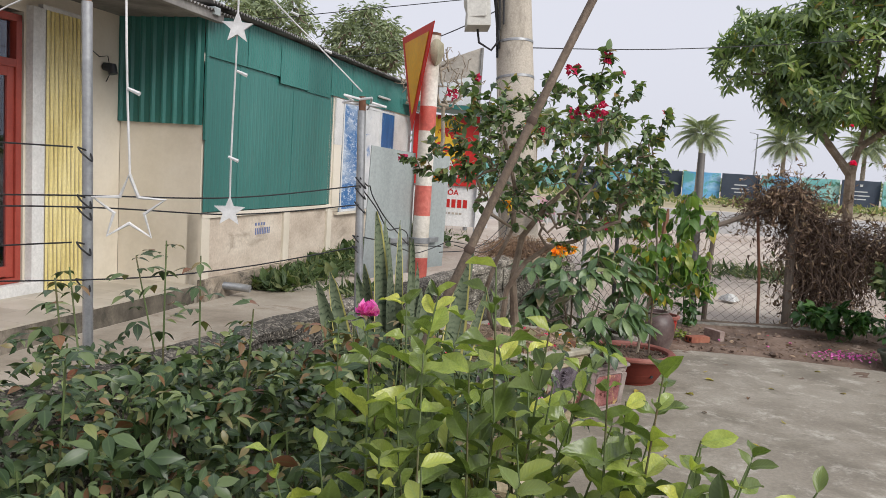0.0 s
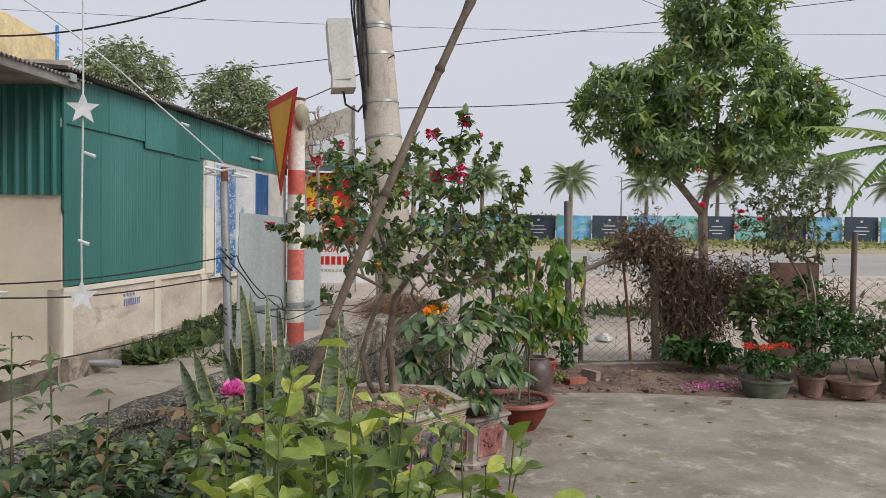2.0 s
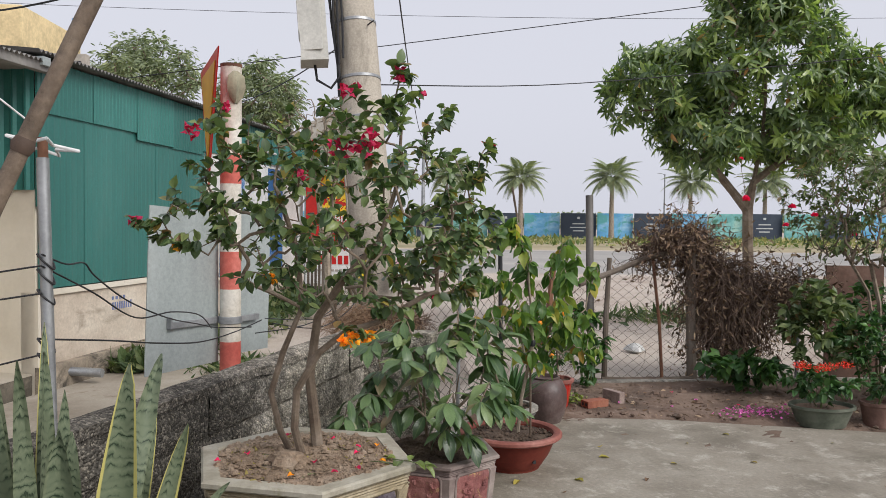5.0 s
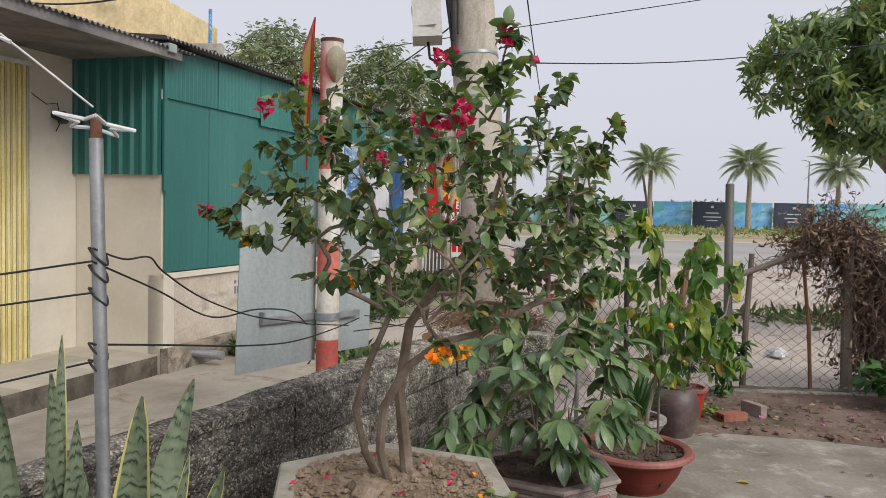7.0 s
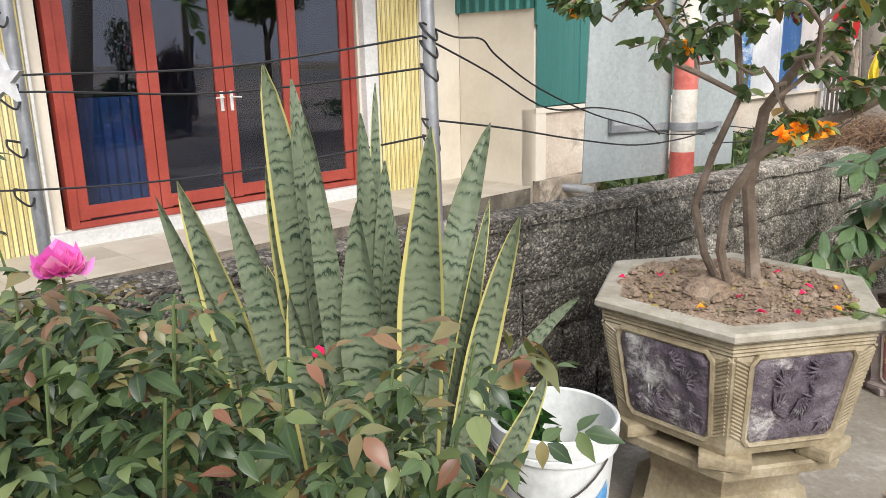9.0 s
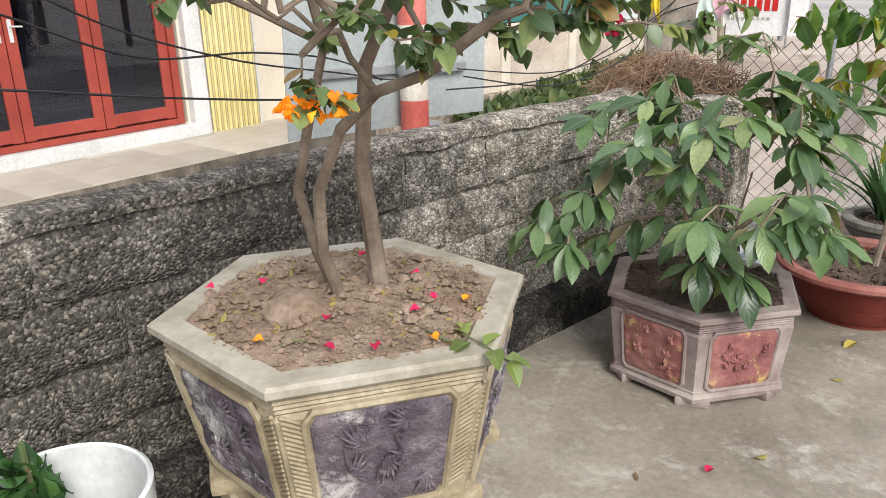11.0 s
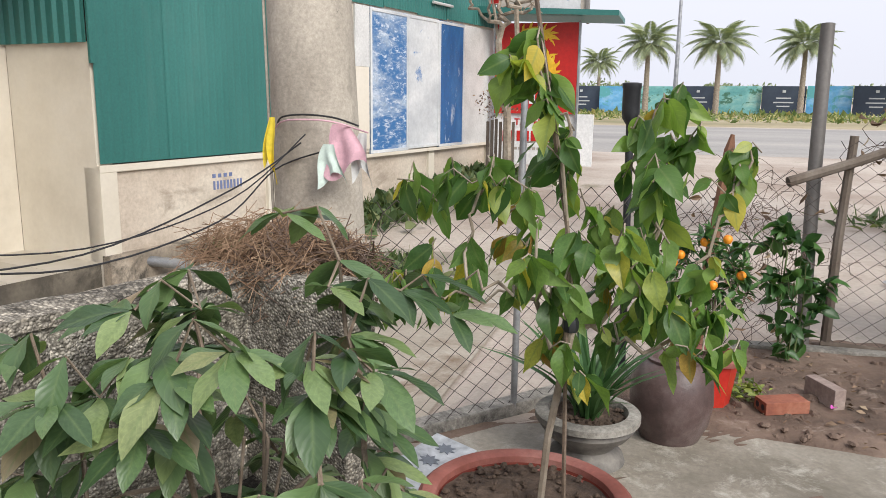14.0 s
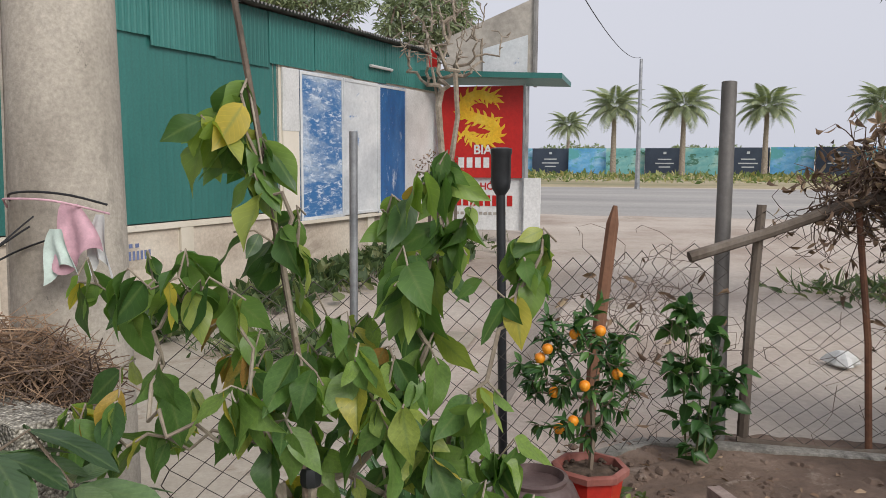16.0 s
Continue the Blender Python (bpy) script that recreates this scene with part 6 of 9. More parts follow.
# sword leaves: grey-green with dark wavy bands and a yellow margin
sword_m, snt, sb = blank("banded_sword_leaf", 0.4, 0.0, 0.4)
s_uv = snt.nodes.new("ShaderNodeUVMap")
s_map = snt.nodes.new("ShaderNodeMapping")
s_map.inputs["Scale"].default_value = (1.5, 14.0, 1.0)
snt.links.new(s_uv.outputs[0], s_map.inputs[0])
s_oi = snt.nodes.new("ShaderNodeObjectInfo")
s_n = node(snt, "ShaderNodeTexWave", Scale=1.0, Distortion=9.0, Detail=5.0)
s_n.inputs["Detail Scale"].default_value = 1.6
s_n.bands_direction = "Y"
s_of = snt.nodes.new("ShaderNodeCombineXYZ")
s_w = snt.nodes.new("ShaderNodeMath")
s_w.operation = "MULTIPLY"
s_w.inputs[1].default_value = 40.0
snt.links.new(s_oi.outputs["Random"], s_w.inputs[0])
snt.links.new(s_w.outputs[0], s_of.inputs[2])
s_ad = snt.nodes.new("ShaderNodeVectorMath")
snt.links.new(s_map.outputs[0], s_ad.inputs[0])
snt.links.new(s_of.outputs[0], s_ad.inputs[1])
snt.links.new(s_ad.outputs[0], s_n.inputs["Vector"])
s_c = ramp(snt, s_n.outputs[1], [(0.0, (0.022, 0.036, 0.022)), (0.05, (0.04, 0.062, 0.036)), (0.16, (0.1, 0.132, 0.08)), (1.0, (0.17, 0.205, 0.13))])
s_br = node(snt, "ShaderNodeTexNoise", Scale=1.6, Detail=3.0, Roughness=0.6)
snt.links.new(s_ad.outputs[0], s_br.inputs["Vector"])
s_c = mixc(snt, ramp(snt, s_br.outputs[0], [(0.44, (0, 0, 0)), (0.58, (0.85, 0.85, 0.85))]), s_c, (0.14, 0.172, 0.108))
s_x = snt.nodes.new("ShaderNodeSeparateXYZ")
snt.links.new(s_uv.outputs[0], s_x.inputs[0])
s_a = snt.nodes.new("ShaderNodeMath")
s_a.operation = "SUBTRACT"
s_a.inputs[1].default_value = 0.5
snt.links.new(s_x.outputs[0], s_a.inputs[0])
s_b = snt.nodes.new("ShaderNodeMath")
s_b.operation = "ABSOLUTE"
snt.links.new(s_a.outputs[0], s_b.inputs[0])
s_e = ramp(snt, s_b.outputs[0], [(0.4, (0, 0, 0)), (0.43, (1, 1, 1))])
s_k = ramp(snt, s_oi.outputs["Random"], [(0.5, (0.03, 0.03, 0.03)), (0.56, (1, 1, 1))])
s_e2 = mixc(snt, 1.0, s_e, s_k, "MULTIPLY")
s_c = mixc(snt, s_e2, s_c, (0.5, 0.45, 0.15))
snt.links.new(s_c, sb.inputs["Base Color"])

# ---- leaf forms ----
f_rose1 = leaf_form(5, 0.5, 0.42, 0.12, 0.3, 1.1)
f_rose = bunch(f_rose1, [laid((0, 0.5, 0), (0, 1, -0.1), size=0.55), laid((0, 0.45, 0), (0.9, 0.5, -0.1), size=0.46), laid((0, 0.45, 0), (-0.9, 0.5, -0.1), size=0.46), laid((0, 0.12, 0), (0.9, 0.4, -0.15), size=0.36), laid((0, 0.12, 0), (-0.9, 0.4, -0.15), size=0.36)])
f_rose_b = bunch(f_rose1, [laid((0, 0.5, -0.03), (0.1, 1, -0.4), size=0.6), laid((0, 0.4, 0), (0.9, 0.4, -0.35), size=0.5), laid((0, 0.4, 0), (-0.9, 0.4, -0.2), size=0.5)])
f_ovate = leaf_form(5, 0.62, 0.4, 0.22, 0.3, wave=0.15)
f_ovate2 = leaf_form(5, 0.58, 0.38, 0.35, 0.1, wave=0.2)
f_heart = leaf_form(5, 0.72, 0.33, 0.2, 0.28, wave=0.2)
f_heart2 = leaf_form(5, 0.66, 0.36, 0.32, 0.5, wave=0.3)
f_lance = leaf_form(4, 0.28, 0.42, 0.2, 0.3)
f_lance2 = leaf_form(3, 0.3, 0.45, 0.25, 0.55)
f_blade = leaf_form(4, 0.045, 0.3, 0.2, 0.45)
f_blade2 = leaf_form(4, 0.06, 0.3, 0.2, 0.15)
f_simple = leaf_form(2, 0.5, 0.45, 0.2, 0.2)


def leaf_meshes(name, forms, mat):
    out = []
    for v, f, u in forms:
        s = Shape()
        s.add([tuple(p) for p in v], f, u)
        me = s.mesh(name, True)
        me.materials.append(mat)
        out.append(me)
    return out


def hang_leaf(parent, meshes, p, way, up=(0, 0, 1), size=0.1, spin=0.0, name="leaf"):
    ob = part(name, meshes[rng.randrange(len(meshes))], None, parent)
    ob.matrix_basis = laid(p, way, up, size, spin)
    return ob


def plant(name, x, y, z, label, category="plant", group=""):
    return thing(name, (x, y, z), label, category, group)


def in_ball(c, r):
    while True:
        q = Vector((rng.uniform(-1, 1), rng.uniform(-1, 1), rng.uniform(-1, 1)))
        if q.length <= 1:
            return Vector((c[0] + q.x * r[0], c[1] + q.y * r[1], c[2] + q.z * r[2]))


def on_ball(c, r, lo=0.6):
    q = rdir()
    k = rng.uniform(lo, 1.0)
    return Vector((c[0] + q.x * r[0] * k, c[1] + q.y * r[1] * k, c[2] + q.z * r[2] * k))


def dress(br, fol, size, per=3, depth=4, out=None, droop=0.4, spread_a=0.8):
    """Lays leaves along the outer joints of a skeleton."""
    c = out or Vector((0, 0, 0))
    for i in range(len(br.p)):
        if br.burden[i] <= depth and br.par[i] >= 0:
            a, b = br.p[br.par[i]], br.p[i]
            ax = (b - a).normalized() if (b - a).length > 1e-6 else Vector((0, 0, 1))
            for k in range(per):
                side = rdir()
                side = (side - ax * side.dot(ax) * 0.6)
                w = ax * (1 - spread_a) + side * spread_a + (b - c).normalized() * 0.35 + Vector((0, 0, -droop))
                fol.put(laid(a.lerp(b, rng.random()), w, Vector((0, 0, 1)) + rdir() * 0.5, size * rng.uniform(0.65, 1.2), rng.uniform(-0.5, 0.5)))


# ---- bougainvillea in the big pot ----
BRACTS = (((0.7, 2.93, 1.82), 0.06, 12, petalred_m), ((0.63, 2.98, 1.81), 0.05, 9, petalred_m), ((0.62, 3.3, 2.02), 0.05, 8, petalred_m), ((0.78, 3.4, 2.09), 0.04, 5, petalred_m), ((0.1, 3.4, 1.9), 0.04, 6, petalred_m),
                   ((0.2, 3.4, 1.98), 0.03, 3, petalred_m), ((0.5, 3.1, 1.74), 0.03, 4, petalred_m), ((0.86, 3.4, 2.03), 0.02, 3, petalred_m), ((-0.12, 3.5, 1.6), 0.025, 3, petalred_m), ((1.1, 3.5, 1.88), 0.03, 3, petalred_m), ((0.5, 3.95, 1.5), 0.03, 3, petalred_m), ((0.927, 3.973, 1.308), 0.02, 4, petalred_m), ((1.03, 4.1, 1.43), 0.012, 2, petalred_m),
                   ((0.63, 3.32, 1.22), 0.05, 12, petalorange_m), ((0.69, 3.34, 1.23), 0.03, 6, petalorange_m), ((0.05, 3.4, 1.52), 0.03, 4, petalorange_m), ((0.38, 3.3, 1.42), 0.03, 5, petalorange_m), ((0.45, 3.2, 1.78), 0.02, 2, petalorange_m))
boug = plant("bougainvillea", 0.446, 3.66, 0.7, "bougainvillea shrub with red and orange bracts in a pot", "shrub")
O = Vector((0.446, 3.66, 0.7))
bb_ = Branches()
bb_.stem([Vector(p) - O for p in ((0.42, 3.7, 0.68), (0.35, 3.69, 0.82), (0.316, 3.68, 0.966), (0.36, 3.68, 1.12), (0.43, 3.66, 1.286), (0.42, 3.6, 1.5), (0.36, 3.55, 1.7))])
bb_.stem([Vector(p) - O for p in ((0.45, 3.66, 0.68), (0.41, 3.63, 0.85), (0.42, 3.62, 0.99), (0.5, 3.6, 1.13), (0.6, 3.58, 1.21), (0.72, 3.55, 1.25), (0.88, 3.5, 1.35))])
bb_.stem([Vector(p) - O for p in ((0.49, 3.74, 0.68), (0.47, 3.74, 0.85), (0.45, 3.74, 1.02), (0.48, 3.73, 1.24), (0.58, 3.7, 1.39), (0.71, 3.66, 1.53), (0.78, 3.6, 1.75), (0.79, 3.55, 1.95))])
tips = []
for k in range(230):
    a, h = k * 2.39996, 1 - 2 * (k + 0.5) / 230
    q = math.sqrt(1 - h * h)
    r = (0.55, 1.0, 0.78, 0.92)[k % 4] * rng.uniform(0.9, 1.08)
    tips.append(Vector((0.6 + 0.5 * r * q * math.cos(a), 3.56 + 0.5 * r * q * math.sin(a), 1.65 + 0.37 * r * h)) + rdir() * 0.03)
tips += [in_ball((0.14, 3.46, 1.58), (0.22, 0.14, 0.1)) for _ in range(16)]
tips += [Vector((-0.08, 3.5, 1.59)), Vector((0.02, 3.48, 1.71)), Vector((-0.02, 3.42, 1.6))]
tips += [in_ball((0.2, 3.45, 1.84), (0.16, 0.16, 0.1)) for _ in range(12)]
tips += [in_ball((1.0, 3.52, 1.6), (0.17, 0.3, 0.22)) for _ in range(26)]
tips += [in_ball((0.79, 3.42, 2.04), (0.07, 0.1, 0.13)) for _ in range(9)]
tips += [Vector((0.94, 3.45, 1.96)), Vector((0.9, 3.48, 1.91)), Vector((0.965, 3.5, 1.99)), Vector((1.09, 3.4, 1.84)), Vector((1.05, 3.42, 1.78)), Vector((1.0, 3.42, 1.76))]
tips += [in_ball((0.82, 3.6, 1.36), (0.26, 0.25, 0.08)) for _ in range(16)]
tips += [in_ball((0.92, 3.95, 1.42), (0.2, 0.2, 0.14)) for _ in range(26)]
tips += [Vector(p) for p in ((1.16, 4.19, 1.33), (1.08, 4.12, 1.31), (1.13, 4.17, 1.45), (1.09, 4.14, 1.24), (1.09, 4.13, 1.5), (1.03, 4.07, 1.3))]
tips += [Vector(c) for c, r, n, m in BRACTS]
ends = bb_.reach([t - O for t in tips], 0.09, 0.17, 0.02, skip=4)
bsh = bb_.shape(0.0019, 0.38, 8, 0.024, {**{i: 0.0135 - 0.0008 * i for i in range(7)}, **{7 + i: 0.0155 - 0.001 * i for i in range(7)}, **{14 + i: 0.0235 - 0.0026 * i for i in range(8)}})
part("trunk", bsh, bark_m, boug, "bare twisted brown stems")
bf = Foliage([leaf_form(6, 0.74, 0.42, 0.14, 0.2, wave=0.15), leaf_form(6, 0.7, 0.42, 0.25, 0.4, wave=0.25), leaf_form(6, 0.66, 0.44, 0.08, 0.1)])
dress(bb_, bf, 0.044, 5, 5, Vector((0.1, 0, 0.7)), 0.3)
tagged(part("leaves", bf.mesh("leaves"), boug_leaf_m, boug), kind="stuff")
f_bract = bunch(leaf_form(3, 0.85, 0.45, 0.3, 0.1), [laid((0, 0, 0), (math.cos(a), math.sin(a), 0.9), (-math.cos(a), -math.sin(a), 0.6), 1.0) for a in (0, 2.09, 4.19)])


def bracts(c, r, n, mat, size=0.018, name="flower"):
    fo = Foliage([f_bract])
    for _ in range(int(n * 1.7)):
        fo.put(laid(in_ball(c, (r * 0.75, r * 0.75, r * 0.55)), rdir(-0.4, 0.9), rdir(), size * rng.uniform(0.8, 1.2)))
    return part(name, fo.mesh(name), mat, boug, "cluster of papery bracts")


for c, r, n, m in BRACTS:
    bracts(Vector(c) - O, r, n, m)

# ---- drooping plant in the second pot ----
p2 = plant("drooping_shrub", 0.985, 5.1, 0.34, "leafy shrub with long drooping ribbed leaves in a pot", "shrub")
m2 = leaf_meshes("leaf", [leaf_form(9, 0.37, 0.54, 0.1, 0.22, 1.5, 0.15), leaf_form(9, 0.4, 0.57, 0.14, 0.34, 1.6, 0.18), leaf_form(9, 0.34, 0.52, 0.06, 0.12, 1.4, 0.12)], pot2_leaf_m)
b2 = Branches()
for k in range(5):
    a = k * 1.3
    b2.stem([(0.05 * math.cos(a), 0.05 * math.sin(a), 0.0), (0.09 * math.cos(a), 0.08 * math.sin(a), 0.2), (0.13 * math.cos(a + 0.2), 0.12 * math.sin(a + 0.2), 0.42)])
TIERS = ((-0.34, -0.22, 0.61), (-0.24, -0.05, 0.64), (-0.11, 0.09, 0.63), (0.11, 0.21, 0.67), (0.31, 0.28, 0.64), (0.42, 0.33, 0.58), (0.0, -0.24, 0.62), (0.26, -0.09, 0.6), (-0.5, -0.44, 0.28), (-0.4, -0.36, 0.3), (-0.34, -0.26, 0.34), (0.05, -0.4, 0.37), (0.2, -0.38, 0.38), (0.28, -0.32, 0.36), (0.37, -0.16, 0.26), (0.3, 0.08, 0.41), (-0.02, 0.28, 0.85), (-0.29, -0.18, 0.42), (-0.36, -0.45, 0.24), (0.12, -0.2, 0.64), (-0.2, -0.3, 0.55))
tips = [Vector(p) + rdir() * 0.03 for p in TIERS]
for k in range(18):
    a = k * 2.399
    hi = k % 2
    r = (0.34 if hi else 0.4) * rng.uniform(0.7, 1.1)
    tips.append(Vector((r * math.cos(a), r * math.sin(a) * 0.9 + 0.05, (0.56 if hi else 0.22) + rng.uniform(-0.08, 0.08))))
e2 = b2.reach(tips, 0.08, 0.2, 0.08)
part("stem", b2.shape(0.0035, 0.42, 6, 0.016), bark_m, p2, "thin brown stems")
rest2 = Foliage([leaf_form(9, 0.37, 0.54, 0.1, 0.22, 1.5, 0.15), leaf_form(9, 0.4, 0.57, 0.14, 0.34, 1.6, 0.18)])
for e in e2:
    b = b2.p[e]
    flat = Vector((b.x, b.y, 0.0)).normalized() if abs(b.x) + abs(b.y) > 0.02 else Vector((1, 0, 0))
    n7 = 7
    for j in range(n7):
        ang = (j - (n7 - 1) / 2) * 0.55 + rng.uniform(-0.12, 0.12)
        d = Matrix.Rotation(ang, 3, "Z") @ flat
        big = 0.178 - 0.014 * abs(j - (n7 - 1) / 2)
        hang_leaf(p2, m2, b + d * 0.012, d + Vector((0, 0, -rng.uniform(-0.1, 0.45) if b.z > 0.4 else -rng.uniform(0.2, 0.9))), Vector((0, 0, 1)) + d * 0.5 + rdir() * 0.35, big * rng.uniform(0.7, 1.0))
    i = b2.par[e]
    for _ in range(3):
        if i < 0:
            break
        for s in (1, -1):
            d = Matrix.Rotation(s * rng.uniform(0.5, 1.6), 3, "Z") @ flat
            rest2.put(laid(b2.p[i], d + Vector((0, 0, -rng.uniform(0.0, 0.8))), Vector((0, 0, 1)) + rdir() * 0.4, rng.uniform(0.11, 0.17)))
        i = b2.par[i]
tagged(part("leaves", rest2.mesh("leaves"), leafy("drooping_leaf_mass", pot2_stops, 0.34, (0.14, 0.2, 0.08), 0.45, 0.18, ribs=0.1, spec=0.5), p2), kind="stuff")

# ---- tall plant in the terracotta bowl ----
p3 = plant("tall_sapling", 1.5, 5.92, 0.205, "tall thin sapling with broad yellowing leaves in a bowl", "sapling")
MULB = [leaf_form(10, 0.52, 0.42, 0.05, 0.12, 1.25, 0.16), leaf_form(10, 0.58, 0.44, 0.14, 0.3, 1.3, 0.26), leaf_form(10, 0.46, 0.4, 0.03, 0.06, 1.15, 0.2), leaf_form(10, 0.5, 0.44, 0.32, 0.22, 1.25, 0.28)]
m3 = leaf_meshes("leaf", MULB, mulb_leaf_m)
b3 = Branches()
b3.stem([(0.06, -0.02, 0), (0.08, -0.04, 0.25), (0.12, -0.07, 0.48), (0.145, -0.08, 0.62), (0.125, -0.09, 0.85), (0.1, -0.12, 1.09), (0.06, -0.12, 1.28), (0.02, -0.1, 1.46), (0.0, -0.08, 1.56)])
tips = [in_ball((0.0, -0.1, 1.4), (0.1, 0.08, 0.12)) for _ in range(10)]
tips += [in_ball((0.06, -0.1, 1.14), (0.1, 0.1, 0.1)) for _ in range(9)]
tips += [in_ball((0.04, -0.1, 1.27), (0.07, 0.06, 0.05)) for _ in range(5)]
tips += [in_ball((0.31, -0.02, 1.07), (0.17, 0.13, 0.14)) for _ in range(21)]
tips += [in_ball((0.55, 0.06, 1.05), (0.1, 0.1, 0.14)) for _ in range(9)]
tips += [in_ball((0.42, 0.03, 1.22), (0.1, 0.08, 0.07)) for _ in range(8)]
tips += [in_ball((-0.17, -0.15, 1.02), (0.24, 0.12, 0.09)) for _ in range(16)]
tips += [in_ball((-0.1, -0.12, 0.78), (0.22, 0.15, 0.13)) for _ in range(19)]
tips += [in_ball((0.12, -0.1, 0.86), (0.22, 0.18, 0.2)) for _ in range(37)]
tips += [in_ball((0.36, -0.03, 0.82), (0.2, 0.16, 0.16)) for _ in range(24)]
tips += [in_ball((0.4, -0.02, 0.62), (0.22, 0.15, 0.16)) for _ in range(27)]
tips += [in_ball((-0.3, -0.2, 0.72), (0.12, 0.1, 0.07)) for _ in range(7)]
tips += [in_ball((0.2, -0.06, 0.55), (0.16, 0.12, 0.1)) for _ in range(12)]
e3 = b3.reach(tips, 0.09, 0.18, 0.03, skip=3)
part("stem", b3.shape(0.0022, 0.36, 6, 0.012), palebark_m, p3, "slender pale stem and twigs")
part("support_cane", Shape().tube([(0.14, -0.06, -0.02), (0.12, -0.1, 0.9), (-0.01, -0.1, 1.64)], 0.007, 6), bamboo_m, p3, "thin support cane")
part("tie", Shape().lathe([(0.02, 0.6), (0.024, 0.61), (0.024, 0.63), (0.02, 0.64)], 8, 0.138, -0.08), black_m, p3, "black tie")
b3.radii(0.003)
cnt = 0
rest3 = Foliage(MULB)
for i in range(9, len(b3.p)):
    if b3.burden[i] <= 5:
        a, b = b3.p[b3.par[i]], b3.p[i]
        ax = (b - a).normalized()
        for k in range(1 if rng.random() < 0.3 else 2):
            w = ax * 0.35 + rdir(-0.3, 0.2) * 0.6 + Vector((0, 0, -rng.uniform(0.5, 1.3)))
            q, up3, sz, sp3 = a.lerp(b, rng.random()), rdir(-0.1, 0.6) + Vector((0.0, -0.5, 0.5)), rng.uniform(0.055, 0.14), rng.uniform(-0.6, 0.6)
            if cnt < 300 or q.y > 0.1:
                if cnt < 300:
                    hang_leaf(p3, m3, q, w, up3, sz, sp3)
                else:
                    rest3.put(laid(q, w, up3, sz, sp3))
                cnt += 1
            else:
                rest3.put(laid(q, w, up3, sz, sp3))
if any(rest3.m):
    tagged(part("leaves", rest3.mesh("leaves"), leafy("broad_thin_leaf_mass", mulb_stops, 0.4, (0.17, 0.24, 0.08), 0.5, 0.36, ribs=0.06), p3), kind="stuff")

# ---- strap leaves in the cement bowl ----
p4 = plant("strap_leaf_plant", 1.62, 6.72, 0.18, "clump of dark strap leaves in the bowl", "plant")
m4 = leaf_meshes("leaf", [leaf_form(6, 0.09, 0.4, 0.25, 0.35), leaf_form(6, 0.1, 0.45, 0.2, 0.6), leaf_form(6, 0.085, 0.4, 0.3, 0.15)], kal_leaf_m)
for k in range(46):
    a = k * 2.399
    hang_leaf(p4, m4, (0.07 * rng.random() * math.cos(a), 0.07 * rng.random() * math.sin(a), 0), (0.55 * math.cos(a) * rng.random(), 0.55 * math.sin(a) * rng.random(), 1.0), (-math.cos(a), -math.sin(a), 0.3), rng.uniform(0.28, 0.46))

# ---- kumquat ----
p5 = plant("kumquat", 2.12, 7.45, 0.24, "small kumquat tree with ripe orange fruit in a red pot", "tree")
b5 = Branches()
b5.stem([(0, 0, 0), (0.01, 0, 0.15), (0, 0.01, 0.3), (0.02, 0, 0.45)])
e5 = b5.reach([on_ball((-0.06, 0, 0.42), (0.27, 0.22, 0.34), 0.4) for _ in range(100)], 0.07, 0.2)
part("trunk", b5.shape(0.0022, 0.45, 5, 0.012), bark_m, p5)
f5 = Foliage([f_lance, leaf_form(4, 0.4, 0.45, 0.2, 0.2)])
b5.radii(0.002)
dress(b5, f5, 0.066, 4, 4, Vector((0, 0, 0.4)), 0.15)
tagged(part("leaves", f5.mesh("leaves"), dark_leaf_m, p5), kind="stuff")
fr_me = Shape().lathe([(0.004, -0.022), (0.014, -0.018), (0.021, -0.006), (0.022, 0.004), (0.017, 0.015), (0.006, 0.021)], 14).mesh("fruit", True)
fr_me.materials.append(fruit_m)
for c in ((-0.066, -0.1, 0.591), (-0.17, -0.1, 0.525), (-0.2, -0.09, 0.484), (0.031, -0.1, 0.609), (-0.118, -0.1, 0.207), (-0.064, -0.1, 0.244), (-0.14, -0.1, 0.353), (0.1, -0.12, 0.45), (-0.02, -0.14, 0.4)):
    part("fruit", fr_me, None, p5, loc=c)

# ---- shrub beside the gate post ----
p6 = plant("gate_shrub", 2.57, 8.27, 0.0, "upright dark green shrub beside the gate post", "shrub")
b6 = Branches()
for k in range(5):
    b6.stem([(0.04 * math.cos(k * 1.25), 0.04 * math.sin(k * 1.25), 0), (0.07 * math.cos(k * 1.25), 0.06 * math.sin(k * 1.25), 0.35), (0.06 * math.cos(k * 1.3), 0.06 * math.sin(k * 1.3), 0.65)])
b6.reach([in_ball((0, 0, 0.45), (0.2, 0.17, 0.42)) for _ in range(46)], 0.09, 0.2)
part("stem", b6.shape(0.0024, 0.45, 5, 0.012), stem_m, p6)
f6 = Foliage([f_ovate, f_ovate2])
dress(b6, f6, 0.095, 2, 4, Vector((0, 0, 0.3)), 0.25)
tagged(part("leaves", f6.mesh("leaves"), dark_leaf_m, p6), kind="stuff")

# ---- sword-leaf clump ----
p7 = plant("snake_plant", 0.0, 2.52, 0.0, "clump of tall banded snake plant leaves with yellow margins", "plant")
mound = Shape()
mound.grid(lambda u, v: (0.0 + 0.5 * v * math.cos(u * 6.2832), 0.33 * v * math.sin(u * 6.2832), 0.26 * (1 - v * v) + 0.02 * noise.noise(Vector((u * 20, v * 9, 1)))), 30, 8)
part("soil_mound", mound, soil_m, p7, "heap of soil")


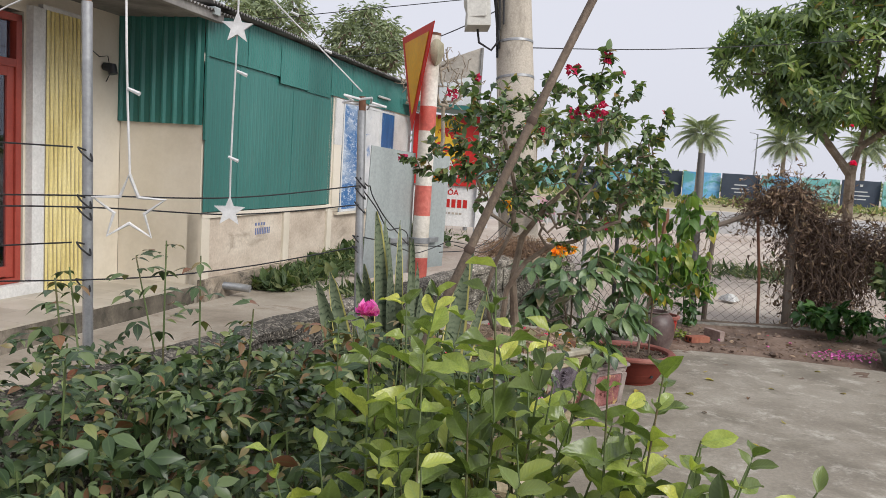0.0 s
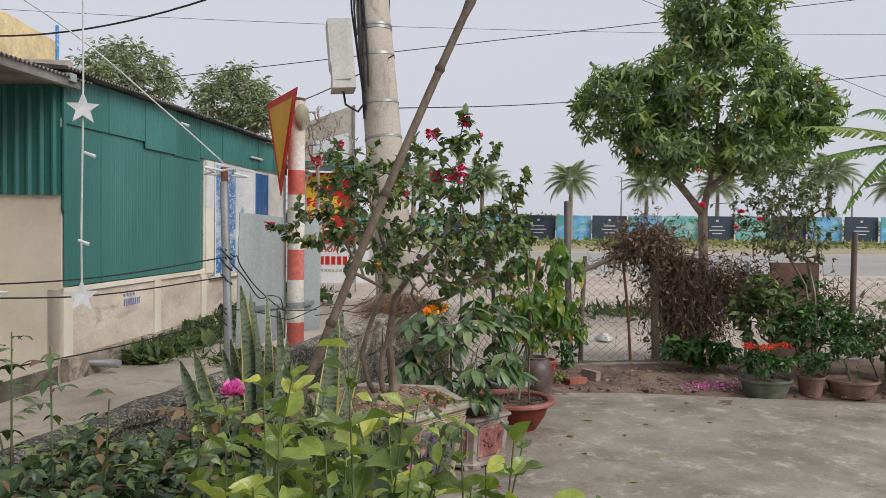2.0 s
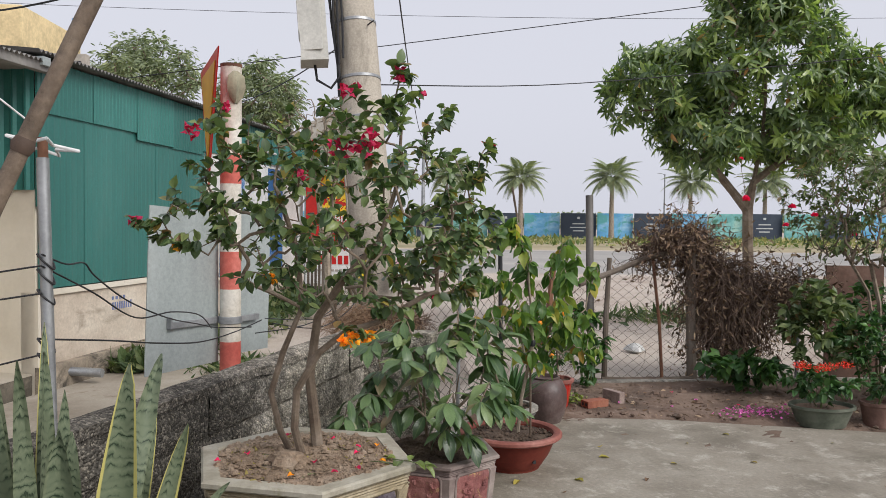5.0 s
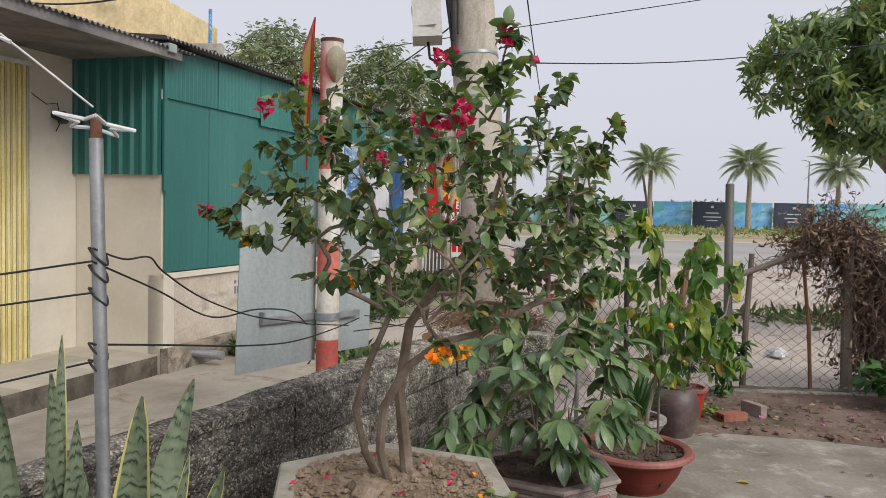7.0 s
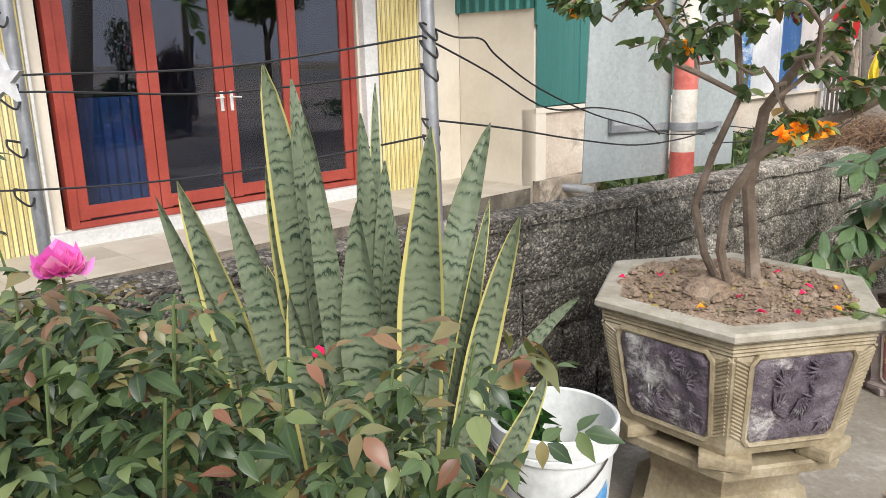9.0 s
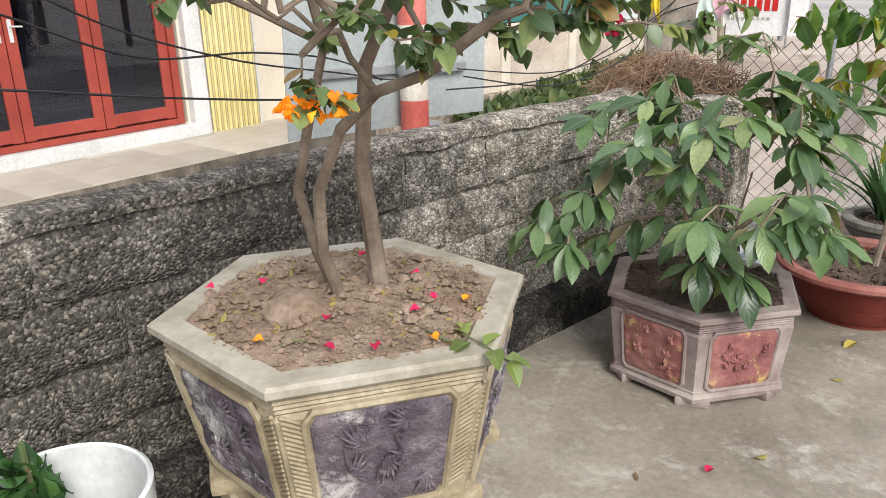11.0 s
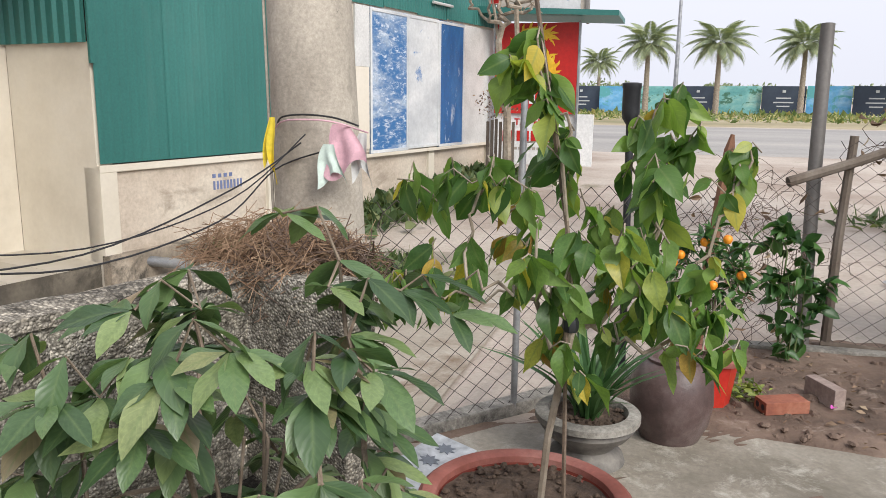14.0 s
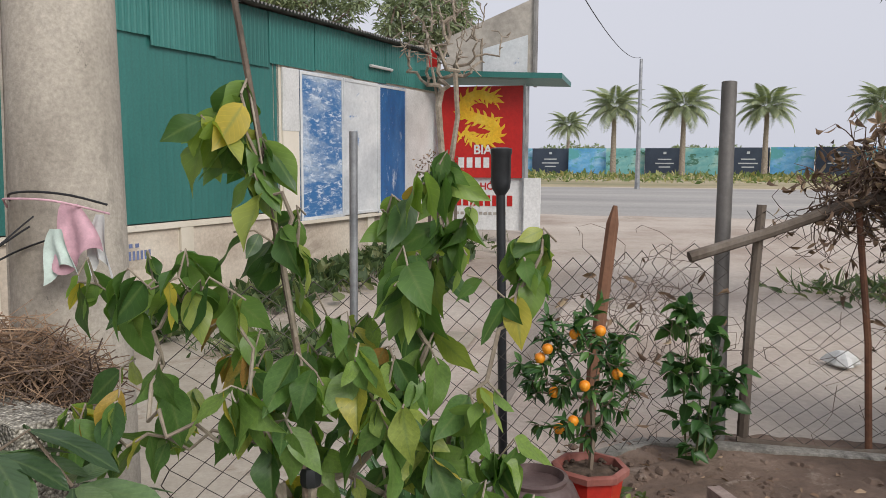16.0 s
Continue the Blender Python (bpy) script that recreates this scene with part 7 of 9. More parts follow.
def sword_leaf(base, tip, width, bow, face, twist=0.3, bare=0.0):
    """One stiff sword leaf from base to tip: near-parallel sides, a pointed end, a shallow gutter and a slow twist."""
    a, b = Vector(base), Vector(tip)
    L = (b - a).length
    mid = a.lerp(b, 0.55) + Vector(bow)
    v, uv, fc = [], [], []
    n, ph = 22, rs.uniform(0, 6.28)
    for i in range(n + 1):
        t = i / n
        p = a * (1 - t) ** 2 + mid * 2 * t * (1 - t) + b * t * t
        d = ((mid - a) * (1 - t) + (b - mid) * t).normalized()
        w = 0.5 * width * (0.62 + 0.38 * math.sin(min(1.0, t / 0.55) * 1.57)) * (1 + 0.05 * math.sin(9 * t + ph)) * min(1.0, (1.002 - t) / 0.3) ** 0.55
        up = Matrix.Rotation(twist * math.sin(3.1 * t + ph), 3, d) @ Vector(face)
        up = (up - d * up.dot(d)).normalized()
        x = d.cross(up)
        for k in (-1, -0.5, 0, 0.5, 1):
            v.append(p + x * k * w + up * (k * k * w * 0.42 + 0.004 * math.sin(11 * t + 2 * k + ph)))
            uv.append((0.5 + 0.5 * k, t * L))
    for i in range(n):
        for k in range(4):
            o = i * 5 + k
            fc.append((o, o + 1, o + 6, o + 5))
    return part("leaf", Shape().add(v, fc, uv), sword_m, p7)


rs = random.Random(12)
SO = Vector((0.0, 2.52, 0.0))
# tip, width, how far the root lies towards the tip in plan
SWORDS = (((-0.075, 2.39, 1.40), 0.068, 0.6), ((-0.05, 2.43, 1.375), 0.05, 0.6), ((-0.11, 2.41, 1.22), 0.05, 0.6), ((-0.027, 2.40, 1.315), 0.042, 0.6), ((0.056, 2.35, 1.32), 0.04, 0.6),
          ((0.03, 2.52, 1.31), 0.058, 0.5), ((-0.02, 2.63, 1.36), 0.032, 0.5), ((0.06, 2.55, 1.22), 0.045, 0.5), ((0.237, 2.453, 1.297), 0.07, 0.75), ((0.231, 2.648, 1.146), 0.035, 0.6),
          ((0.311, 2.621, 1.125), 0.052, 0.5), ((0.213, 2.642, 1.081), 0.058, 0.35), ((0.115, 2.40, 1.17), 0.072, 0.85), ((0.08, 2.54, 1.13), 0.05, 0.8), ((-0.235, 2.256, 1.176), 0.058, 0.55),
          ((-0.198, 2.278, 1.202), 0.062, 0.6), ((-0.117, 2.316, 1.202), 0.052, 0.6), ((0.15, 2.5, 1.0), 0.05, 0.7), ((-0.02, 2.36, 1.0), 0.06, 0.8), ((0.19, 2.55, 0.9), 0.045, 0.7),
          ((0.0, 2.6, 1.02), 0.055, 0.7), ((-0.14, 2.42, 1.02), 0.05, 0.7))
for tip, width, near in SWORDS:
    tip = Vector(tip) - SO
    root = Vector((tip.x * near * 0.75 + 0.02, tip.y * near * 0.75, 0.2))
    out = Vector((tip.x - root.x, tip.y - root.y, 0))
    side = rs.uniform(-0.5, 0.5)
    sword_leaf(root, tip, width * 1.15, -out * 0.25 + Vector((rs.uniform(-0.012, 0.012), rs.uniform(-0.012, 0.012), 0.02)), (0.65 + side * 0.4, -0.75 + side * 0.5, 0.1), rs.uniform(0.15, 0.5))
# a split end bent off the tallest outer leaf, and low leaves arching out over the bucket
sword_leaf((0.2, -0.05, 0.78), (0.25, 0.1, 1.29), 0.05, (-0.03, -0.02, -0.03), (0.7, -0.6, 0.2), 0.4)
sword_leaf((0.12, 0.02, 0.4), (0.385, 0.2, 0.955), 0.03, (-0.02, 0.0, 0.13), (0.5, -0.4, 0.7), 0.2)
sword_leaf((0.15, -0.02, 0.38), (0.36, 0.115, 0.825), 0.05, (0.03, 0.0, -0.02), (0.5, -0.7, 0.4), 0.2)
sword_leaf((0.05, -0.1, 0.3), (0.06, -0.15, 0.83), 0.06, (0.03, -0.05, 0.0), (0.7, -0.7, 0.2), 0.6)
sword_leaf((0.12, -0.05, 0.35), (0.165, -0.04, 0.84), 0.04, (0.05, -0.03, 0.0), (0.7, -0.7, 0.2), 0.5)

# ---- rose bed ----
rose = plant("rose_bush", -0.45, 1.45, 0.0, "dense low rose bushes with pink double flowers", "rose bush")
RO = Vector((-0.45, 1.45, 0))


def rose_top(x, y):
    return 0.97 + 0.1 * noise.noise(Vector((x * 2.2, y * 2.2, 2))) - 0.12 * max(0.0, x + 0.05) - 0.05 * max(0.0, 1.0 - y) - 0.2 * max(0.0, y - 1.9)


rfol = Foliage([f_rose, f_rose_b])
for k in range(5000):
    y = rng.uniform(0.35, 2.42)
    x0 = wall_x(y) - 0.25
    x = rng.uniform(x0, 0.34 - 1.2 * max(0.0, y - 1.85))
    top = rose_top(x, y)
    hole = noise.noise(Vector((x * 6.5, y * 6.5, 5))) + 0.6 * noise.noise(Vector((x * 14, y * 14, 9)))
    z = top + 0.1 * hole - 0.5 * rng.random() ** 1.6
    d = rdir(-0.2, 0.5)
    rfol.put(laid(Vector((x, y, z)) - RO, d, Vector((0, 0, 1)) + rdir() * 0.95, rng.uniform(0.05, 0.105)))
shoots = [(-0.62, 2.0, 1.3), (-0.5, 1.95, 1.27), (-0.72, 1.6, 1.24), (-0.85, 1.9, 1.22), (-0.02, 1.95, 1.13), (0.15, 0.72, 1.1), (-0.95, 1.3, 1.22), (-1.05, 1.75, 1.24), (-0.55, 1.35, 1.15), (-0.3, 1.8, 1.16), (-0.8, 2.2, 1.22)]
for k in range(130):
    y = rng.uniform(0.4, 2.35)
    x = rng.uniform(wall_x(y) + 0.05, 0.3)
    zt = rose_top(x, y) - 0.05
    if k < len(shoots):
        x, y, zt = shoots[k]
    base = Vector((x + rng.uniform(-0.12, 0.12), y + rng.uniform(-0.12, 0.12), 0.0))
    if base.x < wall_x(base.y) + 0.06:
        base.x = wall_x(base.y) + 0.06
    mid = base.lerp(Vector((x, y, zt)), 0.5) + rdir() * 0.03
    part("cane", Shape().tube([base - RO, mid - RO, Vector((x, y, zt)) - RO], [0.006, 0.004, 0.0022], 5), stem_m, rose)
    if k < len(shoots):
        for j in range(12):
            zz = 0.85 + (zt - 0.85) * (j + 0.7) / 12
            rfol.put(laid(Vector((x, y, zz)) - RO, rdir(-0.3, 0.5), (0, 0, 1), rng.uniform(0.06, 0.11)))
yfol = Foliage([f_rose, f_rose_b])
for x, y, z in ((0.02, 1.95, 1.1), (0.17, 2.0, 1.06), (0.3, 2.04, 1.05), (0.42, 2.1, 1.04), (0.5, 2.16, 1.07), (0.4, 2.06, 1.0), (0.2, 1.96, 1.13), (0.12, 2.02, 1.11), (0.33, 2.12, 1.0), (0.08, 1.86, 1.08), (-0.15, 2.0, 1.1), (-0.05, 1.9, 1.12), (0.25, 1.9, 1.04), (0.48, 2.05, 0.98)):
    part("cane", Shape().tube([Vector((x * 0.6, y - 0.12, 0.05)) - RO, Vector((x * 0.85, y - 0.03, z * 0.6)) - RO, Vector((x, y, z)) - RO], [0.005, 0.004, 0.002], 5), stem_m, rose)
    for j in range(26):
        q = in_ball((x, y, z - 0.1), (0.14, 0.13, 0.12))
        (yfol if q.z > z - 0.04 and rng.random() < 0.6 else rfol).put(laid(q - RO, rdir(-0.3, 0.5), Vector((0, 0, 1)) + rdir() * 0.7, rng.uniform(0.05, 0.095)))
tagged(part("leaves", rfol.mesh("leaves"), rose_leaf_m, rose), kind="stuff")
tagged(part("young_growth", yfol.mesh("young_growth"), leafy("young_rose_leaf", [(0.0, (0.1, 0.12, 0.05)), (0.5, (0.15, 0.12, 0.06)), (1.0, (0.17, 0.07, 0.045))], 0.36, (0.16, 0.12, 0.06), 0.3, 0.2), rose), kind="stuff")
f_petal = leaf_form(4, 0.95, 0.55, -0.25, -0.25)


def rose_flower(c, size, mat, parent, n=26):
    fo = Foliage([f_petal])
    for k in range(n):
        a = k * 2.399
        t = k / n
        w = Vector((math.cos(a) * (0.25 + t), math.sin(a) * (0.25 + t), 1.0 - 1.05 * t))
        fo.put(laid(Vector(c) + Vector((math.cos(a), math.sin(a), 0)) * 0.05 * size, w, Vector((-math.cos(a), -math.sin(a), 0.8)), size * rng.uniform(0.75, 1.05)))
    return part("flower", fo.mesh("flower"), mat, parent, "open double flower")


rose_flower(Vector((-0.02, 1.95, 1.14)) - RO, 0.042, petalpink_m, rose, 34)
rose_flower(Vector((0.165, 0.72, 1.12)) - RO, 0.034, petalpink_m, rose, 30)
rose_flower(Vector((0.2, 2.2, 0.98)) - RO, 0.014, petalcrimson_m, rose, 8)
rose_flower(Vector((0.45, 1.7, 1.0)) - RO, 0.016, petalpink_m, rose, 8)
bed = Shape()
bed.grid(lambda u, v: (wall_x(0.2 + 2.6 * v) + 0.02 + 1.35 * u, 0.2 + 2.6 * v, 0.02 + 0.1 * math.sin(math.pi * u) * math.sin(math.pi * v) + 0.02 * noise.noise(Vector((u * 9, v * 18, 0)))), 20, 36)
structure("ground_bed", bed, soil_m, "dark soil of the flower bed", "soil", smooth=True)

# ---- glossy bush beside the bed ----
jas = plant("jasmine_bush", 0.36, 1.0, 0.0, "bushy plant with glossy yellow-green leaves", "shrub")
mj = leaf_meshes("leaf", [leaf_form(9, 0.54, 0.5, 0.22, 0.2, 1.8, 0.25), leaf_form(9, 0.5, 0.48, 0.45, 0.12, 1.7, 0.3), leaf_form(9, 0.58, 0.52, 0.3, 0.45, 1.9, 0.35)], jas_leaf_m)
jshoots = [(0.307, 1.08, 1.4), (0.216, 1.091, 1.345), (0.118, 1.482, 1.26), (0.294, 1.26, 1.34), (0.635, 1.25, 1.18), (0.2, 1.35, 1.28), (0.05, 1.4, 1.22), (0.35, 1.35, 1.25), (0.25, 1.45, 1.24), (0.15, 1.25, 1.3), (-0.02, 1.5, 1.2), (0.4, 1.4, 1.15), (0.3, 1.5, 1.15), (0.169, 1.29, 1.24), (0.38, 1.265, 1.23), (0.3, 1.27, 1.19), (0.477, 1.25, 1.2), (0.564, 1.24, 1.15), (0.083, 1.3, 1.19), (0.208, 1.28, 1.17), (0.474, 1.05, 1.265), (0.648, 1.047, 1.14), (0.733, 1.05, 1.14), (0.275, 1.04, 1.235), (0.162, 1.03, 1.19), (-0.03, 1.01, 1.09), (0.54, 1.04, 1.127), (0.58, 1.05, 1.25), (0.2, 1.05, 1.27), (0.1, 1.15, 1.22), (0.42, 1.15, 1.2), (0.49, 1.03, 1.28), (0.63, 0.99, 1.17), (0.7, 0.97, 1.15), (0.79, 0.95, 1.12), (0.4, 1.08, 1.3), (0.72, 0.85, 1.05), (0.62, 0.82, 1.06), (0.35, 0.85, 1.13), (0.22, 0.85, 1.15), (0.48, 0.82, 1.02), (0.55, 1.2, 1.08), (0.3, 1.25, 1.15), (0.15, 0.95, 1.12), (0.4, 0.95, 1.08), (0.25, 1.2, 1.2), (0.05, 1.0, 1.1), (0.52, 1.12, 1.14), (0.68, 1.12, 1.0), (0.45, 1.3, 1.05), (0.35, 1.0, 1.18), (0.12, 1.3, 1.12), (0.3, 0.7, 1.08), (0.18, 0.72, 1.1), (0.42, 0.72, 1.0), (0.08, 0.8, 1.07), (0.55, 0.88, 1.0)] + [(rng.uniform(0.02, 0.72), rng.uniform(0.75, 1.3), rng.uniform(0.96, 1.12)) for _ in range(14)]
JO = Vector((0.36, 1.0, 0))
jrest = Foliage([leaf_form(6, 0.54, 0.5, 0.22, 0.2, 1.8, 0.2), leaf_form(6, 0.5, 0.48, 0.4, 0.15, 1.7, 0.3)])
n_j = 0
for (x, y, z) in jshoots:
    base = Vector((0.3 + (x - 0.3) * 0.35, 1.05 + (y - 1.05) * 0.35, 0.08))
    tip = Vector((x, y, z))
    mid = base.lerp(tip, 0.62) + Vector((rng.uniform(-0.08, 0.08), rng.uniform(-0.08, 0.08), -0.03))
    knee = mid.lerp(tip, 0.5) + Vector((rng.uniform(-0.03, 0.03), rng.uniform(-0.03, 0.03), 0.02))
    part("stem", Shape().tube([base - JO, mid - JO, knee - JO, tip - JO], [0.005, 0.003, 0.0022, 0.0014], 5), stem_m, jas)
    ax = (tip - mid).normalized()
    sd = Matrix.Rotation(rng.uniform(0, 3.1), 3, ax) @ ax.orthogonal().normalized()
    for j in range(9):
        u = (j + rng.uniform(-0.25, 0.25)) / 8.0
        p = base.lerp(mid, 0.8 + 0.2 * u * 3) if j < 2 else (mid.lerp(knee, min(1.0, 2 * u)) if u < 0.5 else knee.lerp(tip, min(1.0, 2 * u - 1)))
        sd = Matrix.Rotation(1.57 + rng.uniform(-0.4, 0.4), 3, ax) @ sd
        big = 0.074 if j < 7 else 0.05
        for s_ in (1, -1):
            if rng.random() < 0.12:
                continue
            m = laid(p - JO, sd * s_ + ax * rng.uniform(0.2, 1.2) + rdir() * 0.3, ax * 0.5 + Vector((0, -0.2, 0.5)) + rdir() * 0.65, big * rng.uniform(0.6, 1.15), rng.uniform(-0.4, 0.4))
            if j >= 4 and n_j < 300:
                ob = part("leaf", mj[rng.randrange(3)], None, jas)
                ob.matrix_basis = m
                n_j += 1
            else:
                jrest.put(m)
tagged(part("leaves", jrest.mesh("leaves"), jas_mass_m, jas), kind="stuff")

# ---- dry creeper over the gate ----
vine = plant("dry_creeper", 4.2, 8.75, 0.0, "mass of withered brown creeper over the gate and fence", "creeper")
VO = Vector((4.2, 8.75, 0))
vs = Shape()
vl = Foliage([leaf_form(3, 0.5, 0.45, 0.9, 0.7, wave=0.5), leaf_form(3, 0.4, 0.45, 0.6, -0.6, wave=0.5), f_lance2])


def creeper(c, r, n, length, down, leafing=0.6, thin=1.0):
    for _ in range(n):
        p = in_ball(c, r)
        d = rdir()
        pts = []
        for k in range(7):
            pts.append(p - VO)
            d = (d + rdir() * 0.95 + Vector((0, 0, -down))).normalized()
            p = p + d * length / 6
            p.z = max(p.z, 0.02)
            if rng.random() < leafing:
                vl.put(laid(p - VO, rdir() + Vector((0, 0, -0.6)), rdir(), rng.uniform(0.03, 0.07)))
        vs.tube(pts, [q * thin for q in (0.0035, 0.004, 0.0035, 0.003, 0.003, 0.002, 0.0015)], 4)


creeper((3.65, 8.7, 1.46), (0.36, 0.18, 0.12), 420, 0.42, 0.12, 0.5, 1.05)
creeper((3.3, 8.66, 1.3), (0.2, 0.1, 0.07), 70, 0.4, 0.12, 0.3)
creeper((3.98, 8.72, 1.2), (0.24, 0.2, 0.14), 300, 0.6, 0.5, 0.4, 1.05)
creeper((4.15, 8.74, 0.95), (0.34, 0.2, 0.34), 520, 0.75, 0.7, 0.35, 1.05)
creeper((4.2, 8.72, 0.55), (0.34, 0.18, 0.3), 260, 0.55, 0.6, 0.35, 1.0)
creeper((4.75, 8.8, 0.98), (0.5, 0.16, 0.2), 420, 0.5, 0.3, 0.45, 1.0)
creeper((5.7, 8.85, 0.75), (0.8, 0.14, 0.25), 120, 0.5, 0.2, 0.3)
creeper((2.45, 8.42, 0.6), (0.25, 0.12, 0.45), 60, 0.45, 0.15, 0.06, 0.5)
creeper((2.2, 8.2, 0.8), (0.25, 0.25, 0.3), 40, 0.4, 0.1, 0.1, 0.5)
creeper((3.3, 8.64, 0.6), (0.4, 0.05, 0.5), 12, 0.5, 0.2, 0.05, 0.5)
part("tangle", vs, twig_m, vine, "tangled dry stems")
tagged(part("leaves", vl.mesh("leaves"), dryleaf_m, vine), kind="stuff")


# ---- planting along the fence ----
def bush(name, x, y, z, r, h, tips, leaf, mat, forms, label, per=3, stems=4, twig=stem_m, lo=0.3, category="shrub", group="", droop=0.2, depth=4):
    t = plant(name, x, y, z, label, category, group)
    b = Branches()
    for k in range(stems):
        a = k * 6.283 / stems + x
        b.stem([(0.1 * r * math.cos(a), 0.1 * r * math.sin(a), 0), (0.3 * r * math.cos(a), 0.3 * r * math.sin(a), h * 0.35)])
    b.reach([on_ball((0, 0, h * (0.5 + lo / 2)), (r, r * 0.8, h * (0.5 - lo / 2)), 0.35) for _ in range(tips)], 0.16 * max(r, 0.4), 0.2)
    part("stem", b.shape(0.0025, 0.45, 5, 0.03), twig, t)
    f = Foliage(forms)
    dress(b, f, leaf, per, depth, Vector((0, 0, h * 0.4)), droop)
    tagged(part("leaves", f.mesh("leaves"), mat, t), kind="stuff")
    return t


bush("garden_shrub", 4.5, 7.6, 0, 0.36, 1.15, 130, 0.1, olive_leaf_m, [f_ovate, f_ovate2], "leafy green shrub in front of the dry creeper", per=3)
bush("garden_shrub", 4.05, 8.0, 0, 0.45, 0.42, 60, 0.11, dark_leaf_m, [f_ovate, f_heart], "low broad-leaved shrub beside the gate", per=3)
bush("garden_shrub", 5.1, 7.5, 0, 0.55, 0.85, 210, 0.07, dark_leaf_m, [f_lance, f_ovate], "fine-leaved green shrub among flower pots", per=4)
bush("garden_shrub", 5.8, 7.4, 0, 0.6, 0.85, 210, 0.065, olive_leaf_m, [f_rose1, f_ovate], "fine-leaved rose shrub among flower pots", per=4)
bush("garden_shrub", 6.6, 7.3, 0, 0.65, 0.95, 210, 0.08, dark_leaf_m, [f_ovate, f_lance], "dense green shrub beside the yard", per=4)
bush("garden_shrub", 7.6, 7.2, 0, 0.65, 1.3, 100, 0.07, dark_leaf_m, [f_ovate, f_lance], "dense green shrub beside the yard", per=4)
bush("garden_shrub", 5.35, 8.2, 0, 0.42, 1.15, 120, 0.08, dark_leaf_m, [f_ovate, f_lance], "dark shrub under the tall rose", per=3)
rb2 = plant("climbing_rose", 5.3, 8.05, 0, "tall open rose bush with crimson flowers", "shrub")
RB = Vector((5.3, 8.05, 0))
brb = Branches()
brb.stem([(0.1, 0, 0), (0.1, 0.02, 0.45), (0.06, 0.0, 0.9), (-0.04, 0, 1.3), (-0.12, 0, 1.7)])
brb.stem([(0.16, 0.03, 0), (0.2, 0.05, 0.5), (0.2, 0.03, 1.0), (0.12, 0, 1.5)])
brb.stem([(0.05, -0.03, 0), (0.02, -0.05, 0.5), (-0.08, -0.05, 1.0), (-0.3, -0.05, 1.35)])
ROSES = ((4.005, 8.0, 1.865, 0.05), (4.457, 8.0, 1.8, 0.042), (4.674, 8.0, 1.723, 0.038), (4.398, 8.0, 1.626, 0.036), (5.066, 8.0, 1.542, 0.03), (3.95, 8.0, 2.25, 0.026))
tips = [on_ball((-0.3, 0, 1.88), (0.62, 0.5, 0.62), 0.3) for _ in range(330)] + [in_ball((-0.1, 0, 1.45), (0.5, 0.35, 0.25)) for _ in range(60)]
tips += [Vector(q[:3]) - RB for q in ROSES]
brb.reach(tips, 0.12, 0.2, 0.04, skip=2)
part("stem", brb.shape(0.0024, 0.45, 5, 0.022), bark_m, rb2)
rfo = Foliage([f_rose1, f_lance])
brb.radii(0.0024)
dress(brb, rfo, 0.07, 4, 3, Vector((0, 0, 1.5)), 0.2)
tagged(part("leaves", rfo.mesh("leaves"), olive_leaf_m, rb2), kind="stuff")
for x, y, z, r in ROSES:
    rose_flower(Vector((x, y, z)) - RB, r, petalcrimson_m, rb2, 24)
board_m = surface("rusted_sheet", (0.14, 0.08, 0.06), (0.08, 0.05, 0.04), (0.22, 0.14, 0.11), 0.9, big=3.0, fine=30, grain=0.4)
bd = thing("scrap_board", (5.5, 8.7, 0), "rust-brown scrap board propped in the fence", "board")
part("board", Shape().box(0, 0, 0.62, 0.62, 0.02, 1.2, 0.004), board_m, bd, smooth=False)


def small_pot(x, y, r, h, mat, label, oval=1.0):
    t = thing("flower_pot", (x, y, 0), label, "plant pot", "flower pots along the soil")
    b = part("body", Shape().lathe([(r * 0.7, 0.0), (r * 0.74, 0.0), (r * 0.95, h * 0.8), (r * 0.97, h * 0.86), (r * 1.04, h * 0.88), (r * 1.04, h), (r * 0.95, h), (r * 0.9, h * 0.8)], 28), mat, t)
    b.scale = (oval, 1, 1)
    s = part("soil", Shape().lathe([(0.001, h * 0.86), (r * 0.92, h * 0.84), (r * 0.9, h * 0.7)], 20), soil_m, t)
    s.scale = (oval, 1, 1)
    return t


greenpot_m = surface("mossy_cement", (0.1, 0.115, 0.085), (0.06, 0.07, 0.05), (0.17, 0.18, 0.14), 0.85, big=6, fine=40, grain=0.4)
claypot_m = surface("dull_clay", (0.19, 0.11, 0.088), (0.12, 0.07, 0.055), (0.28, 0.18, 0.15), 0.85, big=6, fine=40, grain=0.3)
small_pot(4.2, 6.92, 0.19, 0.17, greenpot_m, "oval mossy cement flower pot", 1.35)
small_pot(4.65, 6.9, 0.13, 0.2, claypot_m, "dull clay flower pot")
small_pot(5.05, 6.86, 0.21, 0.17, claypot_m, "wide dull clay flower pot", 1.2)
small_pot(5.65, 6.75, 0.19, 0.18, greenpot_m, "mossy cement flower pot")
small_pot(6.2, 6.65, 0.19, 0.2, claypot_m, "dull clay flower pot")
kal = bush("kalanchoe", 4.2, 6.93, 0.14, 0.32, 0.36, 50, 0.075, kal_leaf_m, [f_ovate, f_ovate2], "fleshy green plant topped with scarlet flower heads", per=3, category="plant", lo=0.2)
for cx, cy in ((-0.2, -0.08), (-0.08, -0.12), (0.02, -0.05), (0.2, 0.02), (-0.14, 0.05)):
    fo = Foliage([f_simple])
    for _ in range(70):
        fo.put(laid(in_ball((cx, cy, 0.34), (0.075, 0.06, 0.03)), rdir(0.0, 1.0), rdir(), 0.022))
    part("flower_head", fo.mesh("flower_head"), kalan_m, kal, "scarlet flower head")
